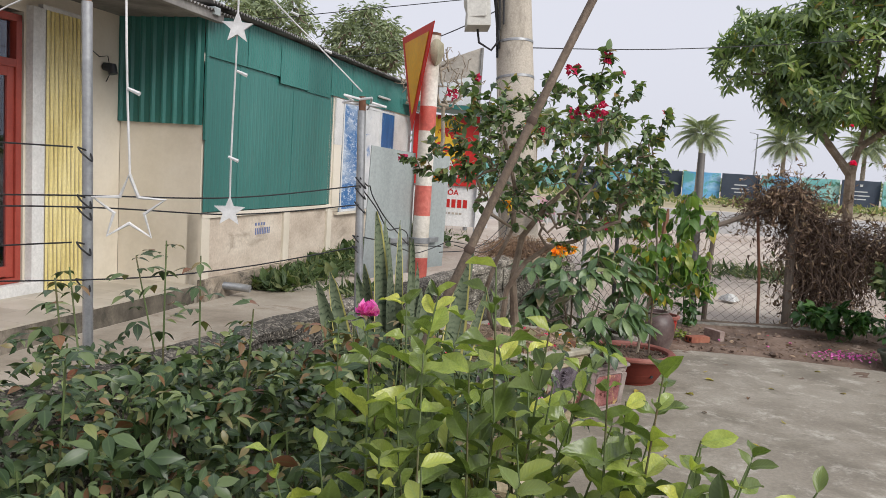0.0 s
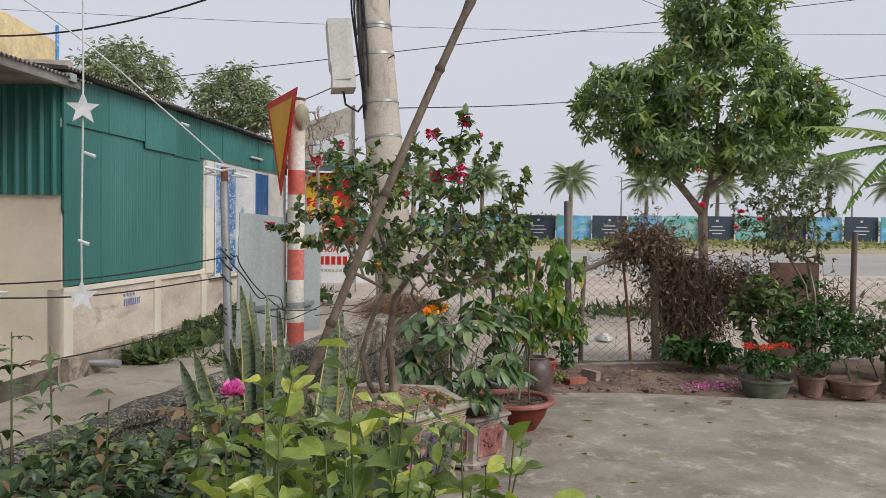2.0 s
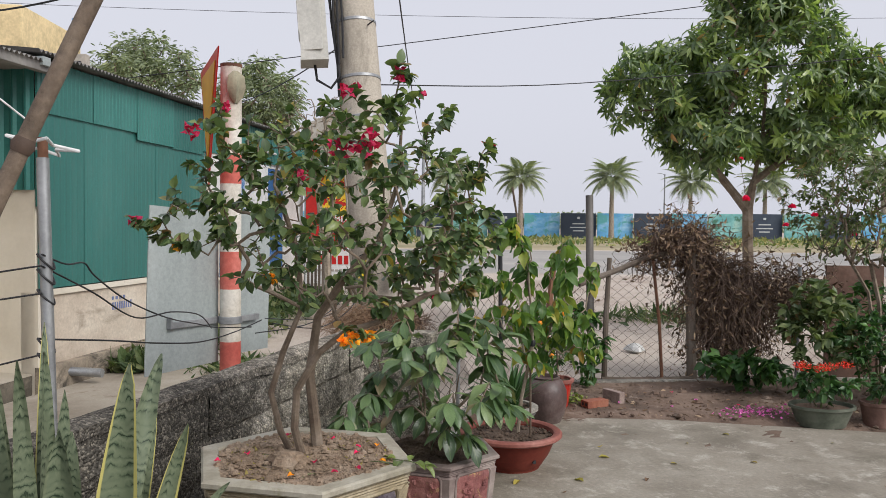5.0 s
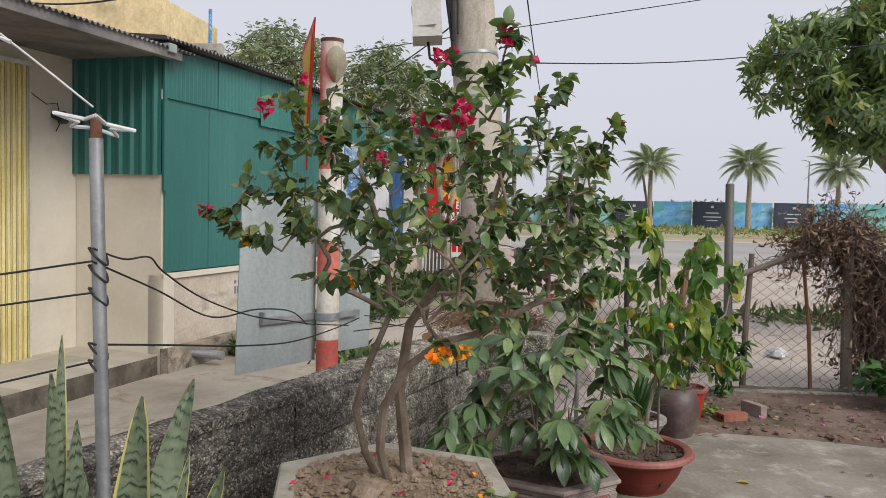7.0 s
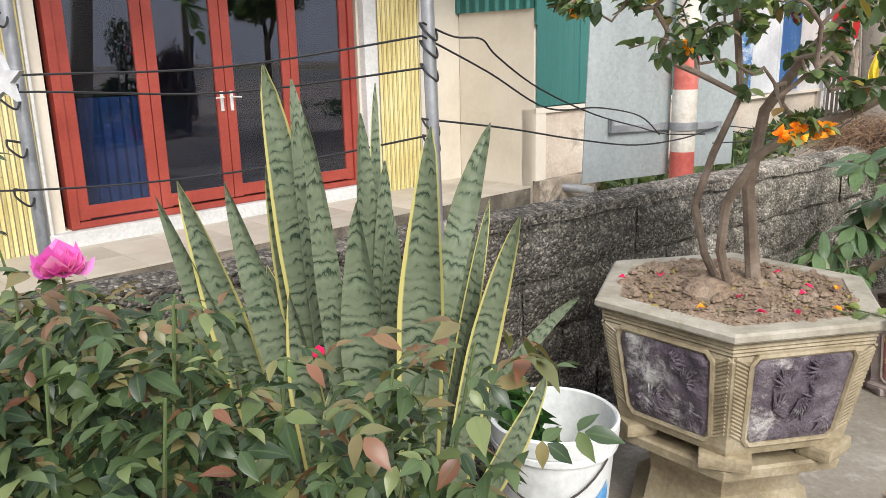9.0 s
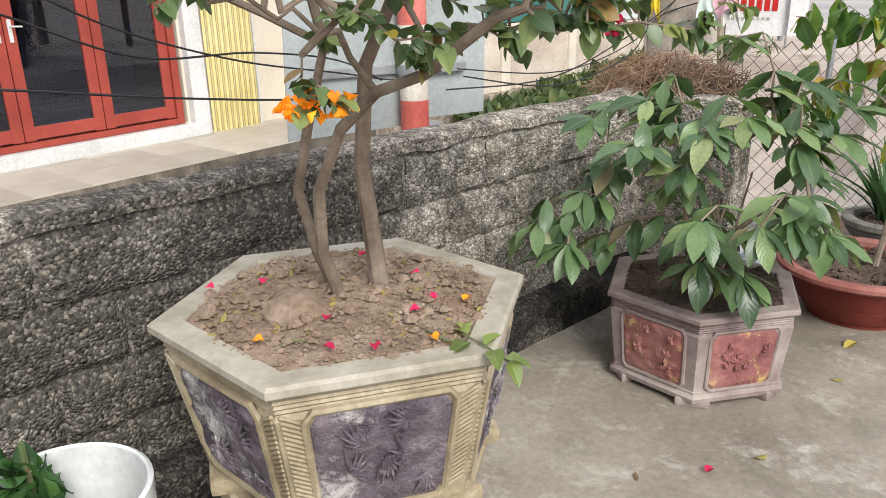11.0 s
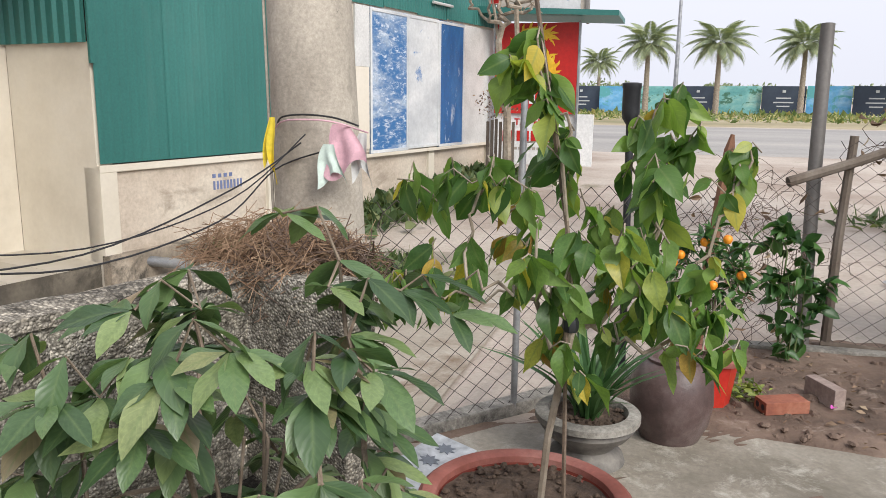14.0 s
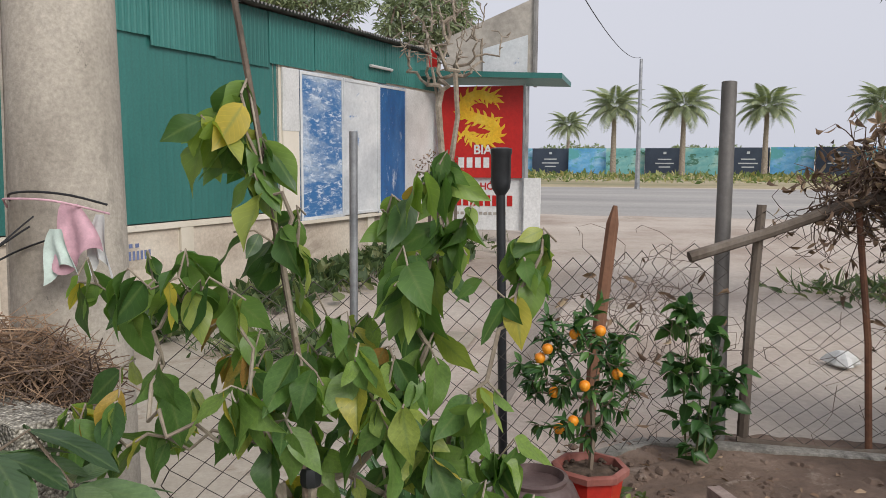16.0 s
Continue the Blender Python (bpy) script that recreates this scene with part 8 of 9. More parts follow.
bush("pot_plant", 4.65, 6.9, 0.18, 0.2, 0.28, 26, 0.07, kal_leaf_m, [f_ovate, f_blade2], "green plant in a clay pot", per=3, category="plant", group="pot plants")
bush("pot_plant", 5.05, 6.86, 0.15, 0.3, 0.5, 50, 0.06, dark_leaf_m, [f_ovate, f_lance], "green plant in a clay pot", per=3, category="plant", group="pot plants")
bush("pot_plant", 5.65, 6.75, 0.15, 0.32, 0.6, 60, 0.06, dark_leaf_m, [f_ovate, f_lance], "green plant in a cement pot", per=3, category="plant", group="pot plants")
bush("pot_plant", 6.2, 6.65, 0.18, 0.32, 0.6, 60, 0.06, dark_leaf_m, [f_ovate, f_lance], "green plant in a clay pot", per=3, category="plant", group="pot plants")

# ---- yard tree ----
tree = plant("tree", 5.6, 11.5, 0.0, "broad dark green tree with a forked trunk", "tree")
tb = Branches()
tb.stem([(0.02, 0, -0.1), (0.03, 0, 0.8), (0.0, 0, 1.4), (-0.01, 0, 1.85), (0.06, 0, 2.25), (0.2, 0.05, 2.9), (0.25, 0.1, 3.6), (0.2, 0.1, 4.4), (0.18, 0.1, 5.3)])
tb.stem([(-0.2, 0.05, 2.1), (-0.5, 0.05, 2.45), (-0.85, 0.0, 2.95), (-1.15, -0.05, 3.4)], 3)
tb.stem([(0.5, -0.05, 2.6), (0.95, -0.05, 3.0), (1.4, 0.05, 3.4)], 4)
LOBES = (((0.2, 0.1, 3.95), (1.15, 1.1, 1.2), 150), ((-1.15, 0.0, 3.6), (0.82, 0.8, 0.6), 85), ((-0.72, -0.1, 2.85), (0.68, 0.8, 0.38), 55), ((1.5, 0.1, 3.6), (0.62, 0.8, 0.62), 65),
         ((0.18, 0.1, 4.95), (0.92, 0.85, 0.75), 85), ((0.75, 0.0, 2.85), (0.8, 0.9, 0.42), 60), ((1.95, 0.0, 3.3), (0.25, 0.3, 0.2), 6), ((-1.85, 0.0, 3.35), (0.2, 0.3, 0.35), 7))
tips = [on_ball(c, r, 0.55) for c, r, n in LOBES for _ in range(n)]
te = tb.reach(tips, 0.3, 0.2, 0.05, skip=4)
part("trunk", tb.shape(0.006, 0.45, 7, 0.105), bark_m, tree, "grey-brown forked trunk and limbs")
TL = [leaf_form(3, 0.3, 0.48, 0.15, 0.3), leaf_form(3, 0.32, 0.5, 0.2, 0.6), leaf_form(3, 0.27, 0.48, 0.1, 0.1)]
tf, ty = Foliage(TL), Foliage(TL)
for e in te:
    a, b = tb.p[tb.par[e]], tb.p[e]
    fol = ty if rng.random() < 0.1 else tf
    for q in (b, b + rdir() * 0.13, b + rdir() * 0.15, a.lerp(b, 0.4)):
        ax = ((q - Vector((0, 0, 3.2))).normalized() * 0.7 + rdir(-0.2, 1.0)).normalized()
        sd = ax.orthogonal().normalized()
        for n9 in range(9):
            d = Matrix.Rotation(n9 * 2.399, 3, ax) @ sd
            fol.put(laid(q + ax * 0.014 * n9, d + ax * (0.05 + 0.11 * n9) + Vector((0, 0, -0.45)), ax, rng.uniform(0.11, 0.19)))
tagged(part("crown", tf.mesh("crown"), tree_leaf_m, tree, "dense glossy dark crown"), kind="stuff")
tagged(part("young_growth", ty.mesh("young_growth"), young_leaf_m, tree, "pale green young leaves"), kind="stuff")

# ---- banana ----
ban = plant("banana_plant", 8.35, 10.3, 0.0, "banana plant with torn arching leaves", "banana plant")
part("stem", Shape().tube([(0, 0, -0.05), (0.02, 0, 1.4), (0.0, 0, 2.9)], [0.13, 0.11, 0.07], 12), palebark_m, ban, "thick pale stem")


def banana_leaf(p, way, length, width, droop):
    s = Shape()
    y = Vector(way).normalized()
    x = y.cross(Vector((0, 0, 1))).normalized()
    n = 26
    ctr = []
    for i in range(n + 1):
        t = i / n
        ctr.append(Vector(p) + y * length * t + Vector((0, 0, 1)) * (0.35 * length * t - droop * length * t * t))
    s.tube(ctr, [0.025 * (1 - 0.8 * i / n) for i in range(n + 1)], 5)
    for i in range(2, n):
        t = i / n
        w = width * math.sin(math.pi * min(1, t * 0.9 + 0.1)) ** 0.6
        for sd in (1, -1):
            if rng.random() < 0.12:
                continue
            a, b = ctr[i], ctr[i + 1]
            dr = Vector((0, 0, -rng.uniform(0.25, 0.6))) * w
            s.add([a, b, b + x * sd * w + dr, a + x * sd * w * 0.97 + dr + y * 0.03], [(0, 1, 2, 3)], [(0.5, t), (0.5, t), (0.0, t), (0.0, t)])
    return part("leaf", s, banana_leaf_m, ban)


for w, l, wd, d in (((-1, 0.1, -0.05), 1.75, 0.24, 0.18), ((-1, 0.15, -0.42), 1.75, 0.24, 0.12), ((-0.75, 0.2, 0.75), 1.35, 0.22, 0.75), ((0.8, -0.2, 0.6), 1.6, 0.24, 0.7), ((0.3, 0.5, 0.9), 1.6, 0.24, 0.6), ((-0.9, 0.1, -0.35), 1.2, 0.2, 0.85)):
    banana_leaf((0, 0, 2.9), w, l, wd, d)

# ---- date palms across the road ----
f_frond_parts = []
for i in range(30):
    t = 0.12 + 0.86 * i / 29
    z = 0.22 * math.sin(t * 2.2) - 0.55 * t * t
    for s in (1, -1):
        f_frond_parts.append(laid((0, t, z), (s * 0.75, 0.55, -0.25 - 0.3 * t), (0, 0, 1), 0.3 * math.sin(math.pi * (0.12 + 0.85 * t)) + 0.04))
f_frond = bunch(leaf_form(2, 0.1, 0.45, 0.0, 0.2), f_frond_parts)
palm = plant("date_palm", 0, 0, 0, "date palm with a rough trunk across the road", "palm", "palms along the hoarding")
tr_s = Shape().lathe([(0.3 - 0.018 * z + (0.04 if i % 2 else 0.0), z) for i, z in enumerate(np.linspace(-0.2, 6.9, 40))], 12)
part("trunk", tr_s, palebark_m, palm, "rough ringed trunk")
pf = Foliage([f_frond])
for k in range(30):
    a = k * 2.399
    el = 1.2 - 1.75 * (k / 30) ** 0.85
    pf.put(laid((0.15 * math.cos(a), 0.15 * math.sin(a), 6.9), (math.cos(a) * math.cos(el), math.sin(a) * math.cos(el), math.sin(el)), (-math.cos(a) * math.sin(el), -math.sin(a) * math.sin(el), math.cos(el)), rng.uniform(2.7, 3.4)))
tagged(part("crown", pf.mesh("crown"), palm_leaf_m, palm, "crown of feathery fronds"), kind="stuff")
palm.matrix_basis = pose(-1.3, 85, 0)
for x, y, sc, rz in ((5.4, 85, 1.0, 40), (13.1, 85.5, 0.98, 100), (23.9, 88, 1.03, 150), (-8.6, 112, 0.92, 20), (34.5, 92, 1.0, 210), (45, 95, 1.05, 260), (57, 90, 1.25, 300), (-26, 96, 1.0, 80), (70, 96, 1.1, 10)):
    copy_thing(palm, pose(x, y, 0, 0, 0, rz) @ Matrix.Scale(sc, 4))

# ---- trees behind the shed ----
def far_tree(x, y, h, r, leaves, leaf, label, mat=None, rz=0.78):
    t = plant("tree", x, y, 0, label, "tree")
    b = Branches()
    b.stem([(0, 0, -0.3), (0.1, 0, h * 0.3), (0.0, 0.1, h * 0.5), (0.1, 0, h * 0.7)])
    e = b.reach([on_ball((0, 0, h - r * rz), (r, r, r * rz), 0.5) for _ in range(120)], 0.6, 0.25)
    part("trunk", b.shape(0.02, 0.45, 5, 0.25), bark_m, t)
    f = Foliage([f_lance, f_lance2])
    for k in range(leaves):
        q = b.p[e[k % len(e)]]
        d = rdir(-0.5, 0.8)
        f.put(laid(q + d * rng.uniform(0, r * 0.24), d + Vector((0, 0, -0.4)), rdir(0, 1), leaf * rng.uniform(0.7, 1.2)))
    tagged(part("crown", f.mesh("crown"), mat or far_leaf_m, t, "olive crown with haze paled into the leaf colour"), kind="stuff")


far_tree(-7.6, 26, 7.5, 1.75, 6500, 0.19, "olive-green tree rising behind the shed roof")
far_tree(-4.1, 26.5, 6.9, 1.55, 5500, 0.19, "olive-green tree rising behind the shed roof")
far_tree(-11.0, 29, 6.9, 2.2, 5500, 0.2, "olive-green tree rising behind the shed roof")
bt = plant("bare_tree", -0.85, 16.6, 0, "leafless pale tree beside the shop sign", "tree")
bbt = Branches()
bbt.stem([(0.05, 0, -0.1), (0.0, 0, 1.2), (0.15, 0, 2.2), (0.1, 0, 3.0), (0.3, 0, 3.7)])
bbt.stem([(-0.1, 0, 1.5), (-0.2, 0.1, 2.4), (-0.35, 0, 3.4)], 1)
bbt.reach([on_ball((0.0, 0, 3.45), (1.0, 0.7, 0.8), 0.4) for _ in range(170)], 0.18, 0.35, 0.05, skip=3)
part("trunk", bbt.shape(0.009, 0.45, 6, 0.08), palebark_m, bt, "pale bare limbs")
fo = Foliage([f_simple])
for _ in range(160):
    fo.put(laid(in_ball((-0.15, -0.1, 1.4), (0.45, 0.2, 0.28)), rdir(), rdir(), 0.06))
tagged(part("leaves", fo.mesh("leaves"), dryleaf_m, bt, "few reddish leaves"), kind="stuff")
part("flag", Shape().grid(lambda u, v: (-0.35 + 0.16 * u, 0.02 * math.sin(u * 5), 3.0 + 0.35 * v * (1 - 0.5 * u)), 6, 4), signred_m, bt, "small red flag")
sl = thing("slat_fence", (-1.25, 16.9, 0), "short dark wooden slat fence by the tree", "fence")
for i in range(7):
    part("slat", Shape().box(0.075 * i, 0.01 * (i % 2), 0.5, 0.05, 0.02, 1.15 + 0.05 * (i % 3)), oldwood_m, sl, smooth=False)

# ---- weeds, verge and distance ----
wf = Foliage([f_blade, f_blade2, f_lance, f_ovate])
for k in range(5200):
    s_ = rng.uniform(1.2, 8.5)
    d_ = 0.15 + abs(rng.gauss(0, 0.45)) * (0.5 + 0.1 * s_)
    q = HOUSE @ Vector((d_, s_, 0))
    gz = ground_z(q.x, q.y) + 0.03
    wf.put(laid((q.x, q.y, gz + 0.1 * rng.random()), rdir(0.3, 1.0), rdir(0, 1), rng.uniform(0.08, 0.3)), rng.choice((0, 1, 1, 2, 3)))
tagged(part("weeds", wf.mesh("weeds"), grass_m), "green weeds along the foot of the shed", "weeds", kind="stuff")
wf = Foliage([f_blade, f_blade2, f_lance])
for c, r, n in (((-1.2, 11.4), 0.8, 900), ((5.4, 14.2), 1.3, 700), ((9.0, 16.0), 2.5, 900)):
    for _ in range(n):
        x, y = rng.gauss(c[0], r * 0.5), rng.gauss(c[1], r * 0.35)
        wf.put(laid((x, y, ground_z(x, y)), rdir(0.3, 1.0), rdir(0, 1), rng.uniform(0.08, 0.3)))
tagged(part("weeds", wf.mesh("weeds"), grass_m), "green weeds on the dusty ground outside the fence", "weeds", kind="stuff")
vf = Foliage([leaf_form(2, 0.2, 0.4, 0.1, 0.3), f_simple])
for k in range(15000):
    x = rng.uniform(-70, 110)
    y0 = 58 + 0.04 * x + 24 * rng.random() ** 0.7
    vf.put(laid((x, y0, 0.1), rdir(0.2, 1.0), rdir(0, 1), rng.uniform(0.35, 1.0) * (0.9 if y0 > 76 else 0.6)))
tagged(part("verge_grass", vf.mesh("verge_grass"), drygrass_m), "dry tufted grass and hedge along the far verge", "grass", kind="stuff")
df = Foliage([f_simple])
for k in range(20000):
    x = rng.uniform(-150, 220)
    hgt = 1.6 + 2.6 * abs(noise.noise(Vector((x * 0.045, 0, 0)))) + 1.5 * abs(noise.noise(Vector((x * 0.21, 3, 0))))
    df.put(laid((x, 150 + rng.uniform(-6, 6), 1.2 + hgt * rng.random()), rdir(), rdir(), rng.uniform(0.5, 1.0)))
tagged(part("distant_trees", df.mesh("distant_trees"), far_leaf_m), "low line of distant trees with haze paled into the leaf colour", "trees", kind="stuff")

# ---- straw, rags and litter ----
sh = thing("straw_heap", (0.6, 6.05, 0.9), "heap of dry straw lying on the wall end", "straw")
ss = Shape()
for k in range(1500):
    p = in_ball((0.0, -0.02, 0.03), (0.34, 0.22, 0.13))
    d = rdir(-0.5, 0.35)
    L = rng.uniform(0.06, 0.26)
    ss.tube([p - d * L / 2, p + rdir() * 0.03, p + d * L / 2 - Vector((0, 0, 0.05))], rng.uniform(0.001, 0.0018), 3)
tagged(part("straw", ss, straw_m, sh), kind="stuff")
wd = Shape()
for k in range(520):
    p = in_ball((0.14, -0.05, -0.03), (0.26, 0.18, 0.16))
    d = rdir()
    wd.tube([p - d * 0.08, p + rdir() * 0.02, p + d * 0.08], 0.0022, 3)
tagged(part("dark_straw", wd, twig_m, sh), kind="stuff")


def rag(name, c, w, h, mat, label, ph):
    t = thing(name, c, label, "rag")
    s = Shape()
    s.grid(lambda u, v: ((u - 0.5) * w * (0.35 + 0.65 * (1 - v) ** 0.7) + 0.01 * math.sin(4 * v + ph), -0.012 - 0.012 * math.sin(u * 11 + ph) * (1 - v), -h * (1 - v) * (0.8 + 0.2 * math.sin(u * 5 + ph))), 14, 12)
    part("cloth", s, mat, t)


rag("rag", (0.78, 6.19, 1.37), 0.16, 0.2, clothpink_m, "faded pink rag tied to the pole", 0.5)
rag("rag", (0.735, 6.18, 1.3), 0.11, 0.16, clothmint_m, "pale green rag tied to the pole", 1.7)
rag("rag", (0.84, 6.22, 1.34), 0.08, 0.2, white_m, "dirty white rag tied to the pole", 2.6)
rag("rag", (0.51, 6.17, 1.39), 0.06, 0.24, clothyellow_m, "yellow plastic strip tied to the pole", 3.3)
loop("garden_cable", [(0.46, 6.3, 1.36), (0.52, 6.23, 1.39), (0.62, 6.21, 1.4), (0.72, 6.24, 1.39), (0.78, 6.32, 1.36)], 0.0035, wire_m, "black cable wound round the pole")
loop("garden_cable", [(0.47, 6.27, 1.35), (0.53, 6.2, 1.372), (0.64, 6.1, 1.385), (0.76, 6.13, 1.38), (0.85, 6.24, 1.34)], 0.003, clothpink_m, "faded pink cord wound round the pole")
bag = thing("litter_bag", (3.75, 10.6, -0.02), "crumpled white plastic bag on the ground", "litter")
part("bag", Shape().lathe([(0.06, 0.0), (0.11, 0.03), (0.08, 0.08), (0.03, 0.12)], 17, wob=0.3), white_m, bag, smooth=False)

lm = leaf_meshes("leaf", [leaf_form(3, 0.5, 0.45, 0.3, 0.2), leaf_form(3, 0.4, 0.4, -0.2, -0.2)], litter_m)
pm_ = [leaf_meshes("petal", [leaf_form(5, 0.95, 0.5, 0.3, 0.3, wave=0.3)], m)[0] for m in (petalred_m, petalcrimson_m, petalorange_m, petalpink_m)]
spots = [(1.25, 4.05), (0.98, 4.3), (1.42, 4.2), (1.45, 5.2), (1.9, 5.1), (1.3, 4.6), (2.0, 4.5), (2.4, 5.0), (2.35, 5.6), (1.75, 5.35), (3.2, 5.9), (2.9, 6.4), (2.6, 5.9), (3.8, 5.4), (4.4, 6.1), (5.0, 5.9), (3.3, 6.6), (4.0, 6.4), (1.15, 4.25), (0.9, 4.0), (3.0, 4.8), (2.2, 6.3)]
for k, (x, y) in enumerate(spots):
    ob = part("fallen_leaf", lm[k % 2], None)
    ob.matrix_basis = laid((x, y, 0.006), (math.cos(k * 2.1), math.sin(k * 2.1), 0.05), (0, 0, 1), rng.uniform(0.03, 0.065))
    tagged(ob, "dry fallen leaf on the concrete", "leaf", "fallen leaves")
for k, (x, y, m) in enumerate(((0.97, 4.1, 1), (1.15, 4.42, 0), (0.3, 2.95, 0), (0.42, 2.9, 0), (2.7, 7.5, 3), (3.1, 7.35, 3), (3.4, 7.6, 3), (3.9, 7.2, 3), (3.75, 7.3, 3), (3.65, 7.15, 3), (3.8, 7.05, 3), (4.0, 7.1, 3), (3.7, 7.4, 1), (3.55, 7.25, 3), (3.3, 7.9, 1))):
    ob = part("fallen_petal", pm_[m], None)
    ob.matrix_basis = laid((x, y, 0.012 if y < 7 else 0.05), (math.cos(k), math.sin(k), 0.3), (0, 0, 1), 0.032)
    tagged(ob, "fallen flower petal on the ground", "petal", "fallen petals")
for k, (x, y, m) in enumerate(((0.12, -0.25, 0), (-0.2, -0.05, 1), (0.2, -0.02, 1), (0.18, 0.05, 1), (0.05, -0.15, 0), (0.0, -0.28, 2), (0.28, -0.12, 2), (0.26, 0.06, 2), (-0.28, -0.12, 1), (0.2, -0.2, 0), (-0.1, 0.2, 0), (0.1, 0.15, 1))):
    ob = part("fallen_petal", pm_[m], None)
    ob.matrix_basis = laid((0.446 + x, 3.66 + y, 0.33 + 0.41 * 0.955 + 0.034), (math.cos(k * 2), math.sin(k * 2), 0.3), (0, 0, 1), 0.024)
    tagged(ob, "fallen bract on the pot soil", "petal", "fallen petals")
lit = thing("leaf_litter", (0.446, 3.66, 0.742), "dry brown leaf bits and twigs on the pot soil", "litter")
rl = random.Random(5)
bits = Foliage([leaf_form(3, 0.5, 0.45, 0.3, 0.2), leaf_form(3, 0.4, 0.4, -0.2, -0.2)])
for k in range(170):
    a, r = rl.uniform(0, 6.28), 0.31 * math.sqrt(rl.random())
    bits.put(laid((r * math.cos(a), r * math.sin(a), 0.004 - 0.03 * (r / 0.425) ** 2 + rl.uniform(0.0, 0.006)), (math.cos(k * 2.4), math.sin(k * 2.4), rl.uniform(-0.1, 0.35)), (rl.uniform(-0.5, 0.5), rl.uniform(-0.5, 0.5), 1), rl.uniform(0.014, 0.042)))
tagged(part("dry_leaves", bits.mesh("dry_leaves"), litter_m, lit), kind="stuff")
for k in range(7):
    a, r = k * 0.93 + 0.4, 0.1 + 0.026 * k
    x, y = r * math.cos(a), r * math.sin(a)
    part("twig", Shape().tube([(x, y, 0.004 - 0.1 * r * r), (x + 0.05 * math.cos(k * 2), y + 0.05 * math.sin(k * 2), 0.01 - 0.1 * r * r), (x + 0.09 * math.cos(k * 2 + 0.3), y + 0.09 * math.sin(k * 2 + 0.3), 0.002 - 0.1 * r * r)], 0.0022, 5), stem_m, lit)
cl = thing("soil_clod", (0.4, 3.53, 0.738), "dry clod of earth on the pot soil", "clod")
part("clod", Shape().lathe([(0.03, -0.01), (0.068, 0.004), (0.07, 0.02), (0.052, 0.042), (0.02, 0.052)], 11, wob=0.22), potsoil_m, cl, smooth=False)
cut = plant("cuttings", 0.1, 3.1, 0.34, "bunch of green cuttings in the bucket", "cuttings")
fo = Foliage([f_ovate, f_ovate2])
for _ in range(70):
    q = in_ball((-0.03, -0.02, 0.08), (0.06, 0.05, 0.13))
    fo.put(laid(q, rdir(-0.3, 1.0), rdir(), rng.uniform(0.05, 0.1)))
tagged(part("leaves", fo.mesh("leaves"), dark_leaf_m, cut), kind="stuff")
part("stalk", Shape().tube([(-0.03, 0, -0.15), (-0.04, 0, 0.24)], 0.006, 5), stem_m, cut)
part("stalk", Shape().tube([(0.08, 0.02, -0.15), (0.06, 0.0, 0.12)], 0.005, 5), stem_m, cut)

# ---- star lights on strings ----
def star(c, R, hollow, tilt, label="white plastic star light hanging on a string"):
    t = thing("star_light", c, label, "star light", "star lights")
    pts = [((R if k % 2 == 0 else R * 0.42) * math.sin(k * math.pi / 5), (R if k % 2 == 0 else R * 0.42) * math.cos(k * math.pi / 5)) for k in range(10)]
    m = pose(0, 0, 0, tilt[0], tilt[1], tilt[2])
    s = Shape()
    if hollow:
        P = [m @ Vector((x, 0, z)) for x, z in pts]
        s.tube(P + [P[0], P[1]], R * 0.055, 6)
    else:
        s.poly(pts, 0.012, m)
    part("star", s, lightwhite_m, t, smooth=False)


star((-0.461, 2.08, 1.92), 0.046, False, (0, 0, 10))
star((-0.49, 2.15, 1.385), 0.048, False, (0, 0, 15))
star((-0.6, 1.72, 1.405), 0.088, True, (10, 0, 20))
star((-0.265, 3.15, 1.815), 0.1, True, (82, 10, 30))
star((-1.62, 2.5, 1.67), 0.08, False, (0, 0, 30))
loop("light_string", [(-0.455, 2.06, 2.4), (-0.461, 2.08, 1.95), (-0.48, 2.12, 1.6), (-0.49, 2.15, 1.43)], 0.003, lightwhite_m, "white string of lights hanging straight down")
loop("light_string", [(-1.62, 2.5, 1.64), (-1.6, 2.5, 1.85), (-1.45, 2.5, 2.0), (-1.13, 2.5, 2.14)], 0.003, lightwhite_m, "white string of lights hanging straight down")
loop("light_string", [(-0.62, 1.7, 2.4), (-0.61, 1.71, 1.8), (-0.6, 1.72, 1.49)], 0.003, lightwhite_m, "white string of lights hanging straight down")
loop("light_string", [(-0.27, 3.15, 1.86), (-0.47, 3.0, 2.05), (-0.75, 2.75, 2.3), (-1.15, 2.5, 2.55)], 0.003, lightwhite_m, "white string of lights slung between posts")
for z, x in ((1.8, -0.465), (1.55, -0.482), (2.0, -0.61), (1.7, -0.605), (2.0, -0.4), (2.14, -0.54)):
    y = 1.71 if x < -0.58 else (2.1 if -0.5 < x < -0.45 else 2.97)
    t = thing("light_clip", (x, y, z), "small white bulb clip on the light string", "bulb", "bulb clips")
    part("clip", Shape().tube([(0, 0, 0), (0.03, 0, -0.012)], [0.004, 0.006], 6), lightwhite_m, t)

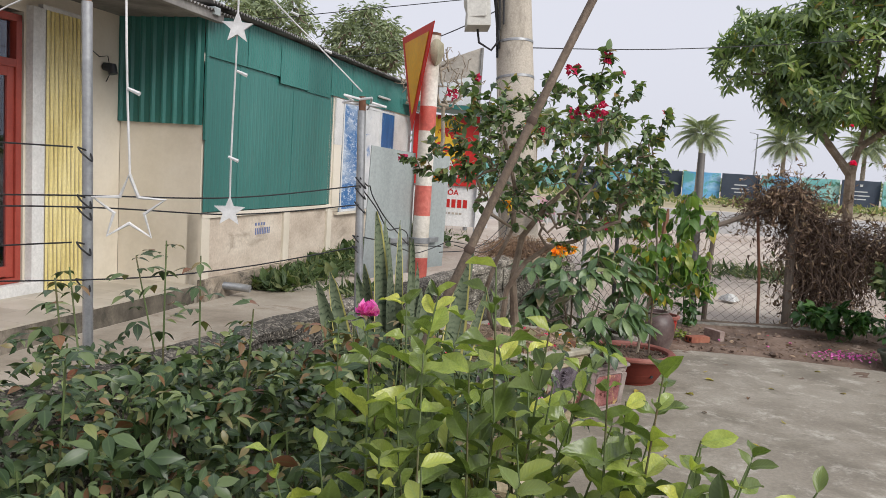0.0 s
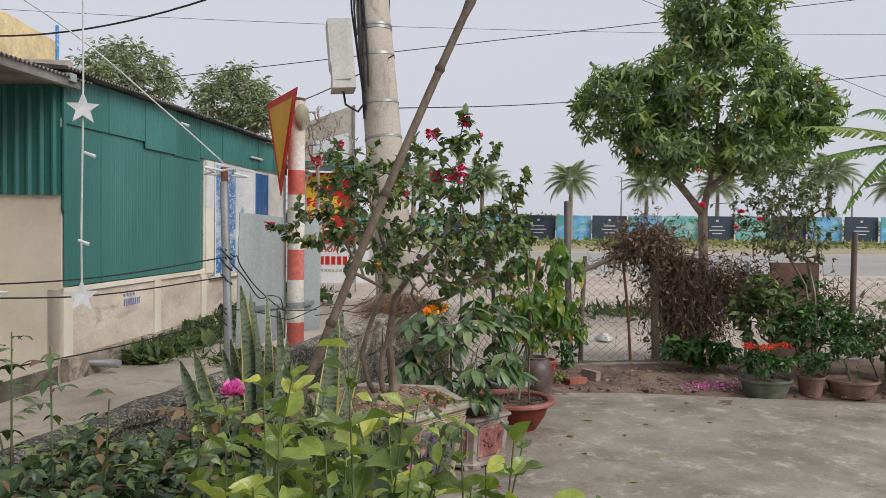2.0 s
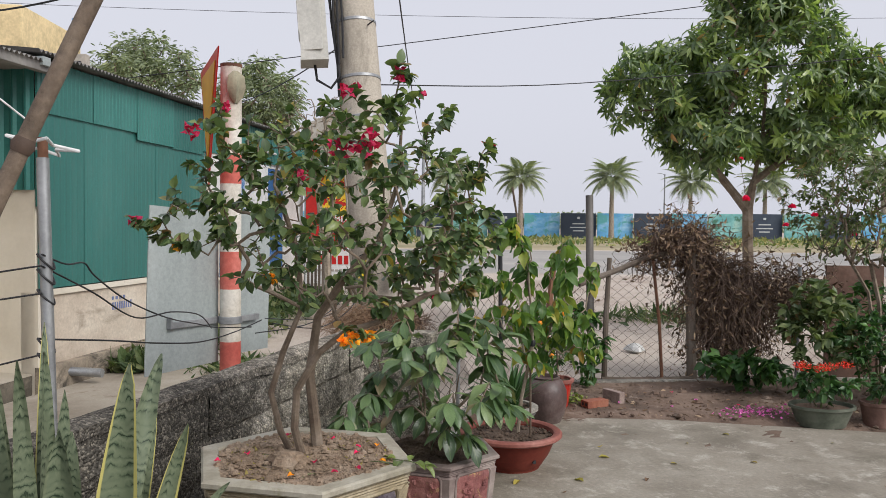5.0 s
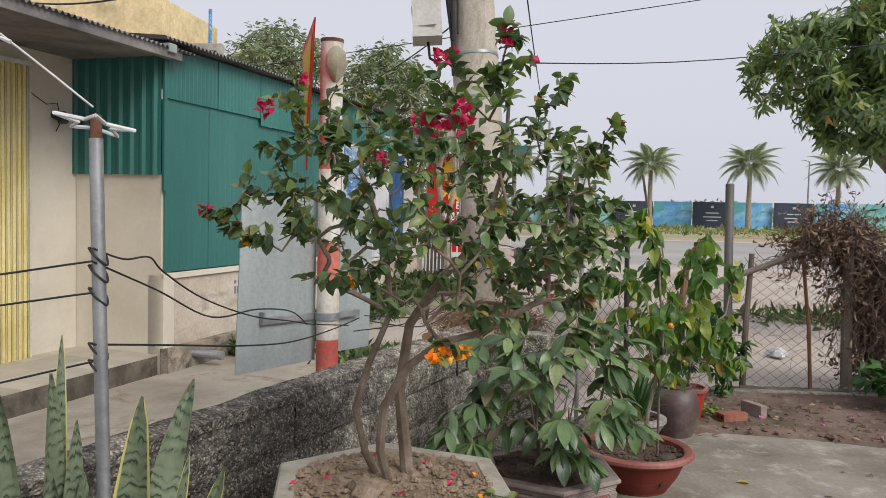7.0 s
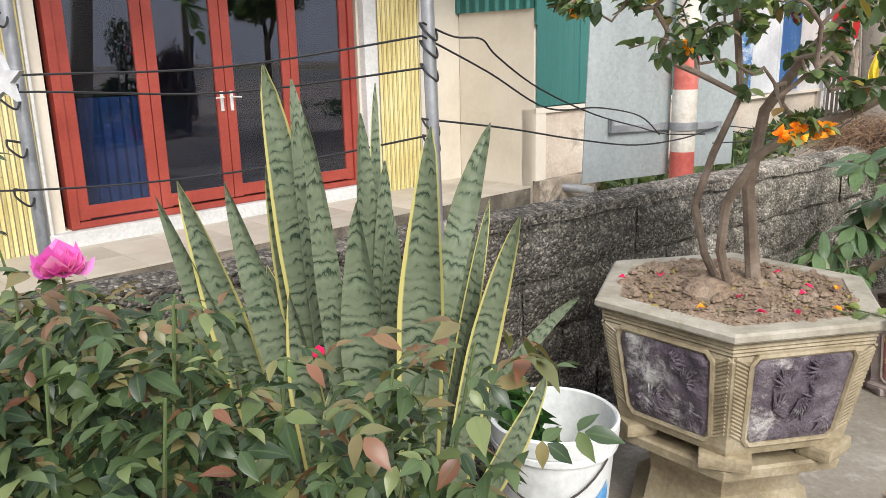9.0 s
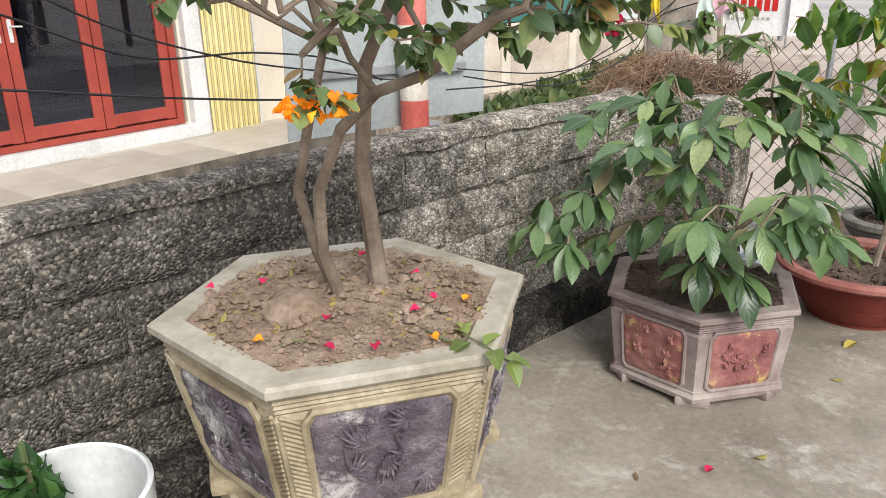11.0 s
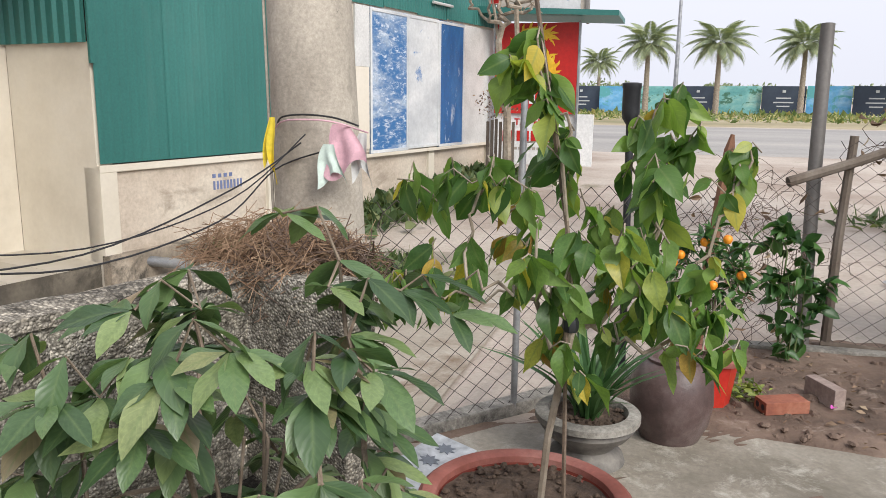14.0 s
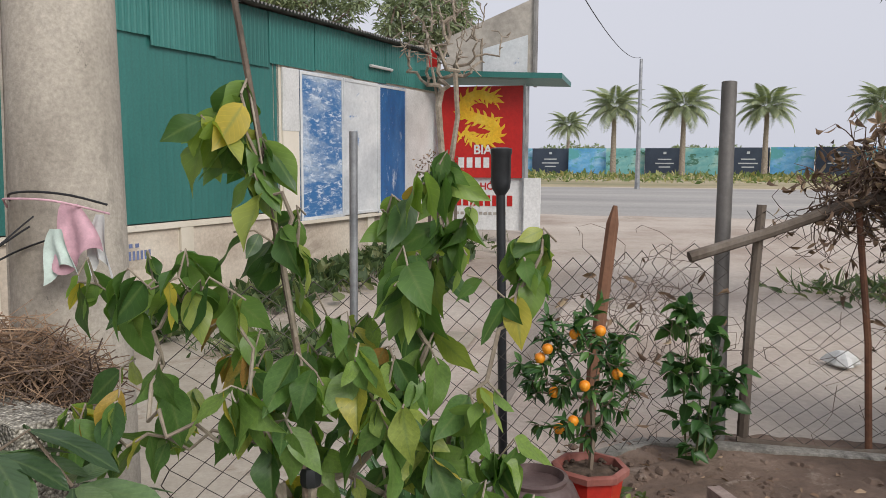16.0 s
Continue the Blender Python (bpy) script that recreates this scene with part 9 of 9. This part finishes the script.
tuft = plant("weed_tuft", 2.27, 7.55, 0.02, "pale green weed tuft beside the bricks", "weed")
fo = Foliage([f_ovate, f_lance, f_ovate2])
for _ in range(90):
    q = in_ball((0, 0, 0.05), (0.15, 0.1, 0.05))
    fo.put(laid(q, rdir(-0.1, 0.9), Vector((0, 0, 1)) + rdir() * 0.5, rng.uniform(0.03, 0.07)))
tagged(part("leaves", fo.mesh("leaves"), jas_mass_m, tuft), kind="stuff")
sprig = plant("fallen_sprig", 0.83, 3.56, 0.735, "wilted green sprig lying over the pot rim", "sprig")
part("stalk", Shape().tube([(-0.06, 0.03, 0.01), (0.0, 0.0, 0.012), (0.06, -0.02, 0.0)], 0.002, 5), stem_m, sprig)
ms = leaf_meshes("leaf", [f_ovate, f_ovate2, f_heart], jas_leaf_m)
for p, w, sz in (((-0.05, 0.03, 0.012), (-1, 0.6, 0.1), 0.05), ((-0.03, 0.0, 0.012), (-0.5, -1, 0.0), 0.055), ((0.0, 0.0, 0.012), (0.3, 1, 0.2), 0.05), ((0.02, -0.01, 0.01), (0.6, -0.8, 0.1), 0.06), ((0.05, -0.02, 0.005), (1, 0.2, -0.2), 0.055), ((0.06, -0.02, 0.0), (0.8, -0.6, -0.5), 0.05), ((-0.07, 0.05, 0.01), (-0.4, 1, 0.1), 0.045)):
    hang_leaf(sprig, ms, p, w, (0, 0, 1), sz)
for k, (x, y) in enumerate(((2.147, 6.049), (1.926, 5.538), (1.525, 5.563))):
    ob = part("fallen_leaf", lm[0], None)
    ob.matrix_basis = laid((x, y, 0.006), (math.cos(k * 2.1), math.sin(k * 2.1), 0.05), (0, 0, 1), 0.085)
    tagged(ob, "yellowed fallen leaf on the concrete", "leaf", "fallen leaves")
fo = Foliage([leaf_form(2, 0.8, 0.5, 0.4, 0.3)])
for _ in range(150):
    fo.put(laid((rng.gauss(3.75, 0.16), rng.gauss(7.15, 0.1), 0.04 + 0.03 * rng.random()), rdir(-0.1, 0.5), rdir(0.2, 1), rng.uniform(0.018, 0.03)))
tagged(part("petal_litter", fo.mesh("petal_litter"), petalpink_m), "drift of fallen magenta petals on the soil", "petals", kind="stuff")
fo = Foliage([f_simple, f_lance2])
for _ in range(700):
    x = rng.uniform(1.9, 8.0)
    y = 7.2 - 0.16 * max(0.0, x - 2.2) + rng.random() * 1.2
    fo.put(laid((x, y, 0.035), rdir(-0.05, 0.25), rdir(0.3, 1), rng.uniform(0.02, 0.055)))
tagged(part("dry_litter", fo.mesh("dry_litter"), dryleaf_m), "dry brown leaf litter on the garden soil", "litter", kind="stuff")
cl = Shape()
for _ in range(900):
    x = rng.uniform(1.9, 8.0)
    y = 7.15 - 0.16 * max(0.0, x - 2.2) + rng.random() * 1.35
    q = rng.uniform(0.006, 0.028) * (1.0 if rng.random() < 0.8 else 1.6)
    z0 = 0.022 + 0.02 * noise.noise(Vector((x * 2.6, y * 2.6, 0)))
    cl.lathe([(q * 0.5, z0 - q * 0.3), (q, z0 + q * 0.2), (q * 0.5, z0 + q * 0.7)], 5, x, y, 0.2, rng.random() * 6)
tagged(part("soil_clods", cl, soil_m), "loose clods strewn over the garden soil", "soil", kind="stuff")
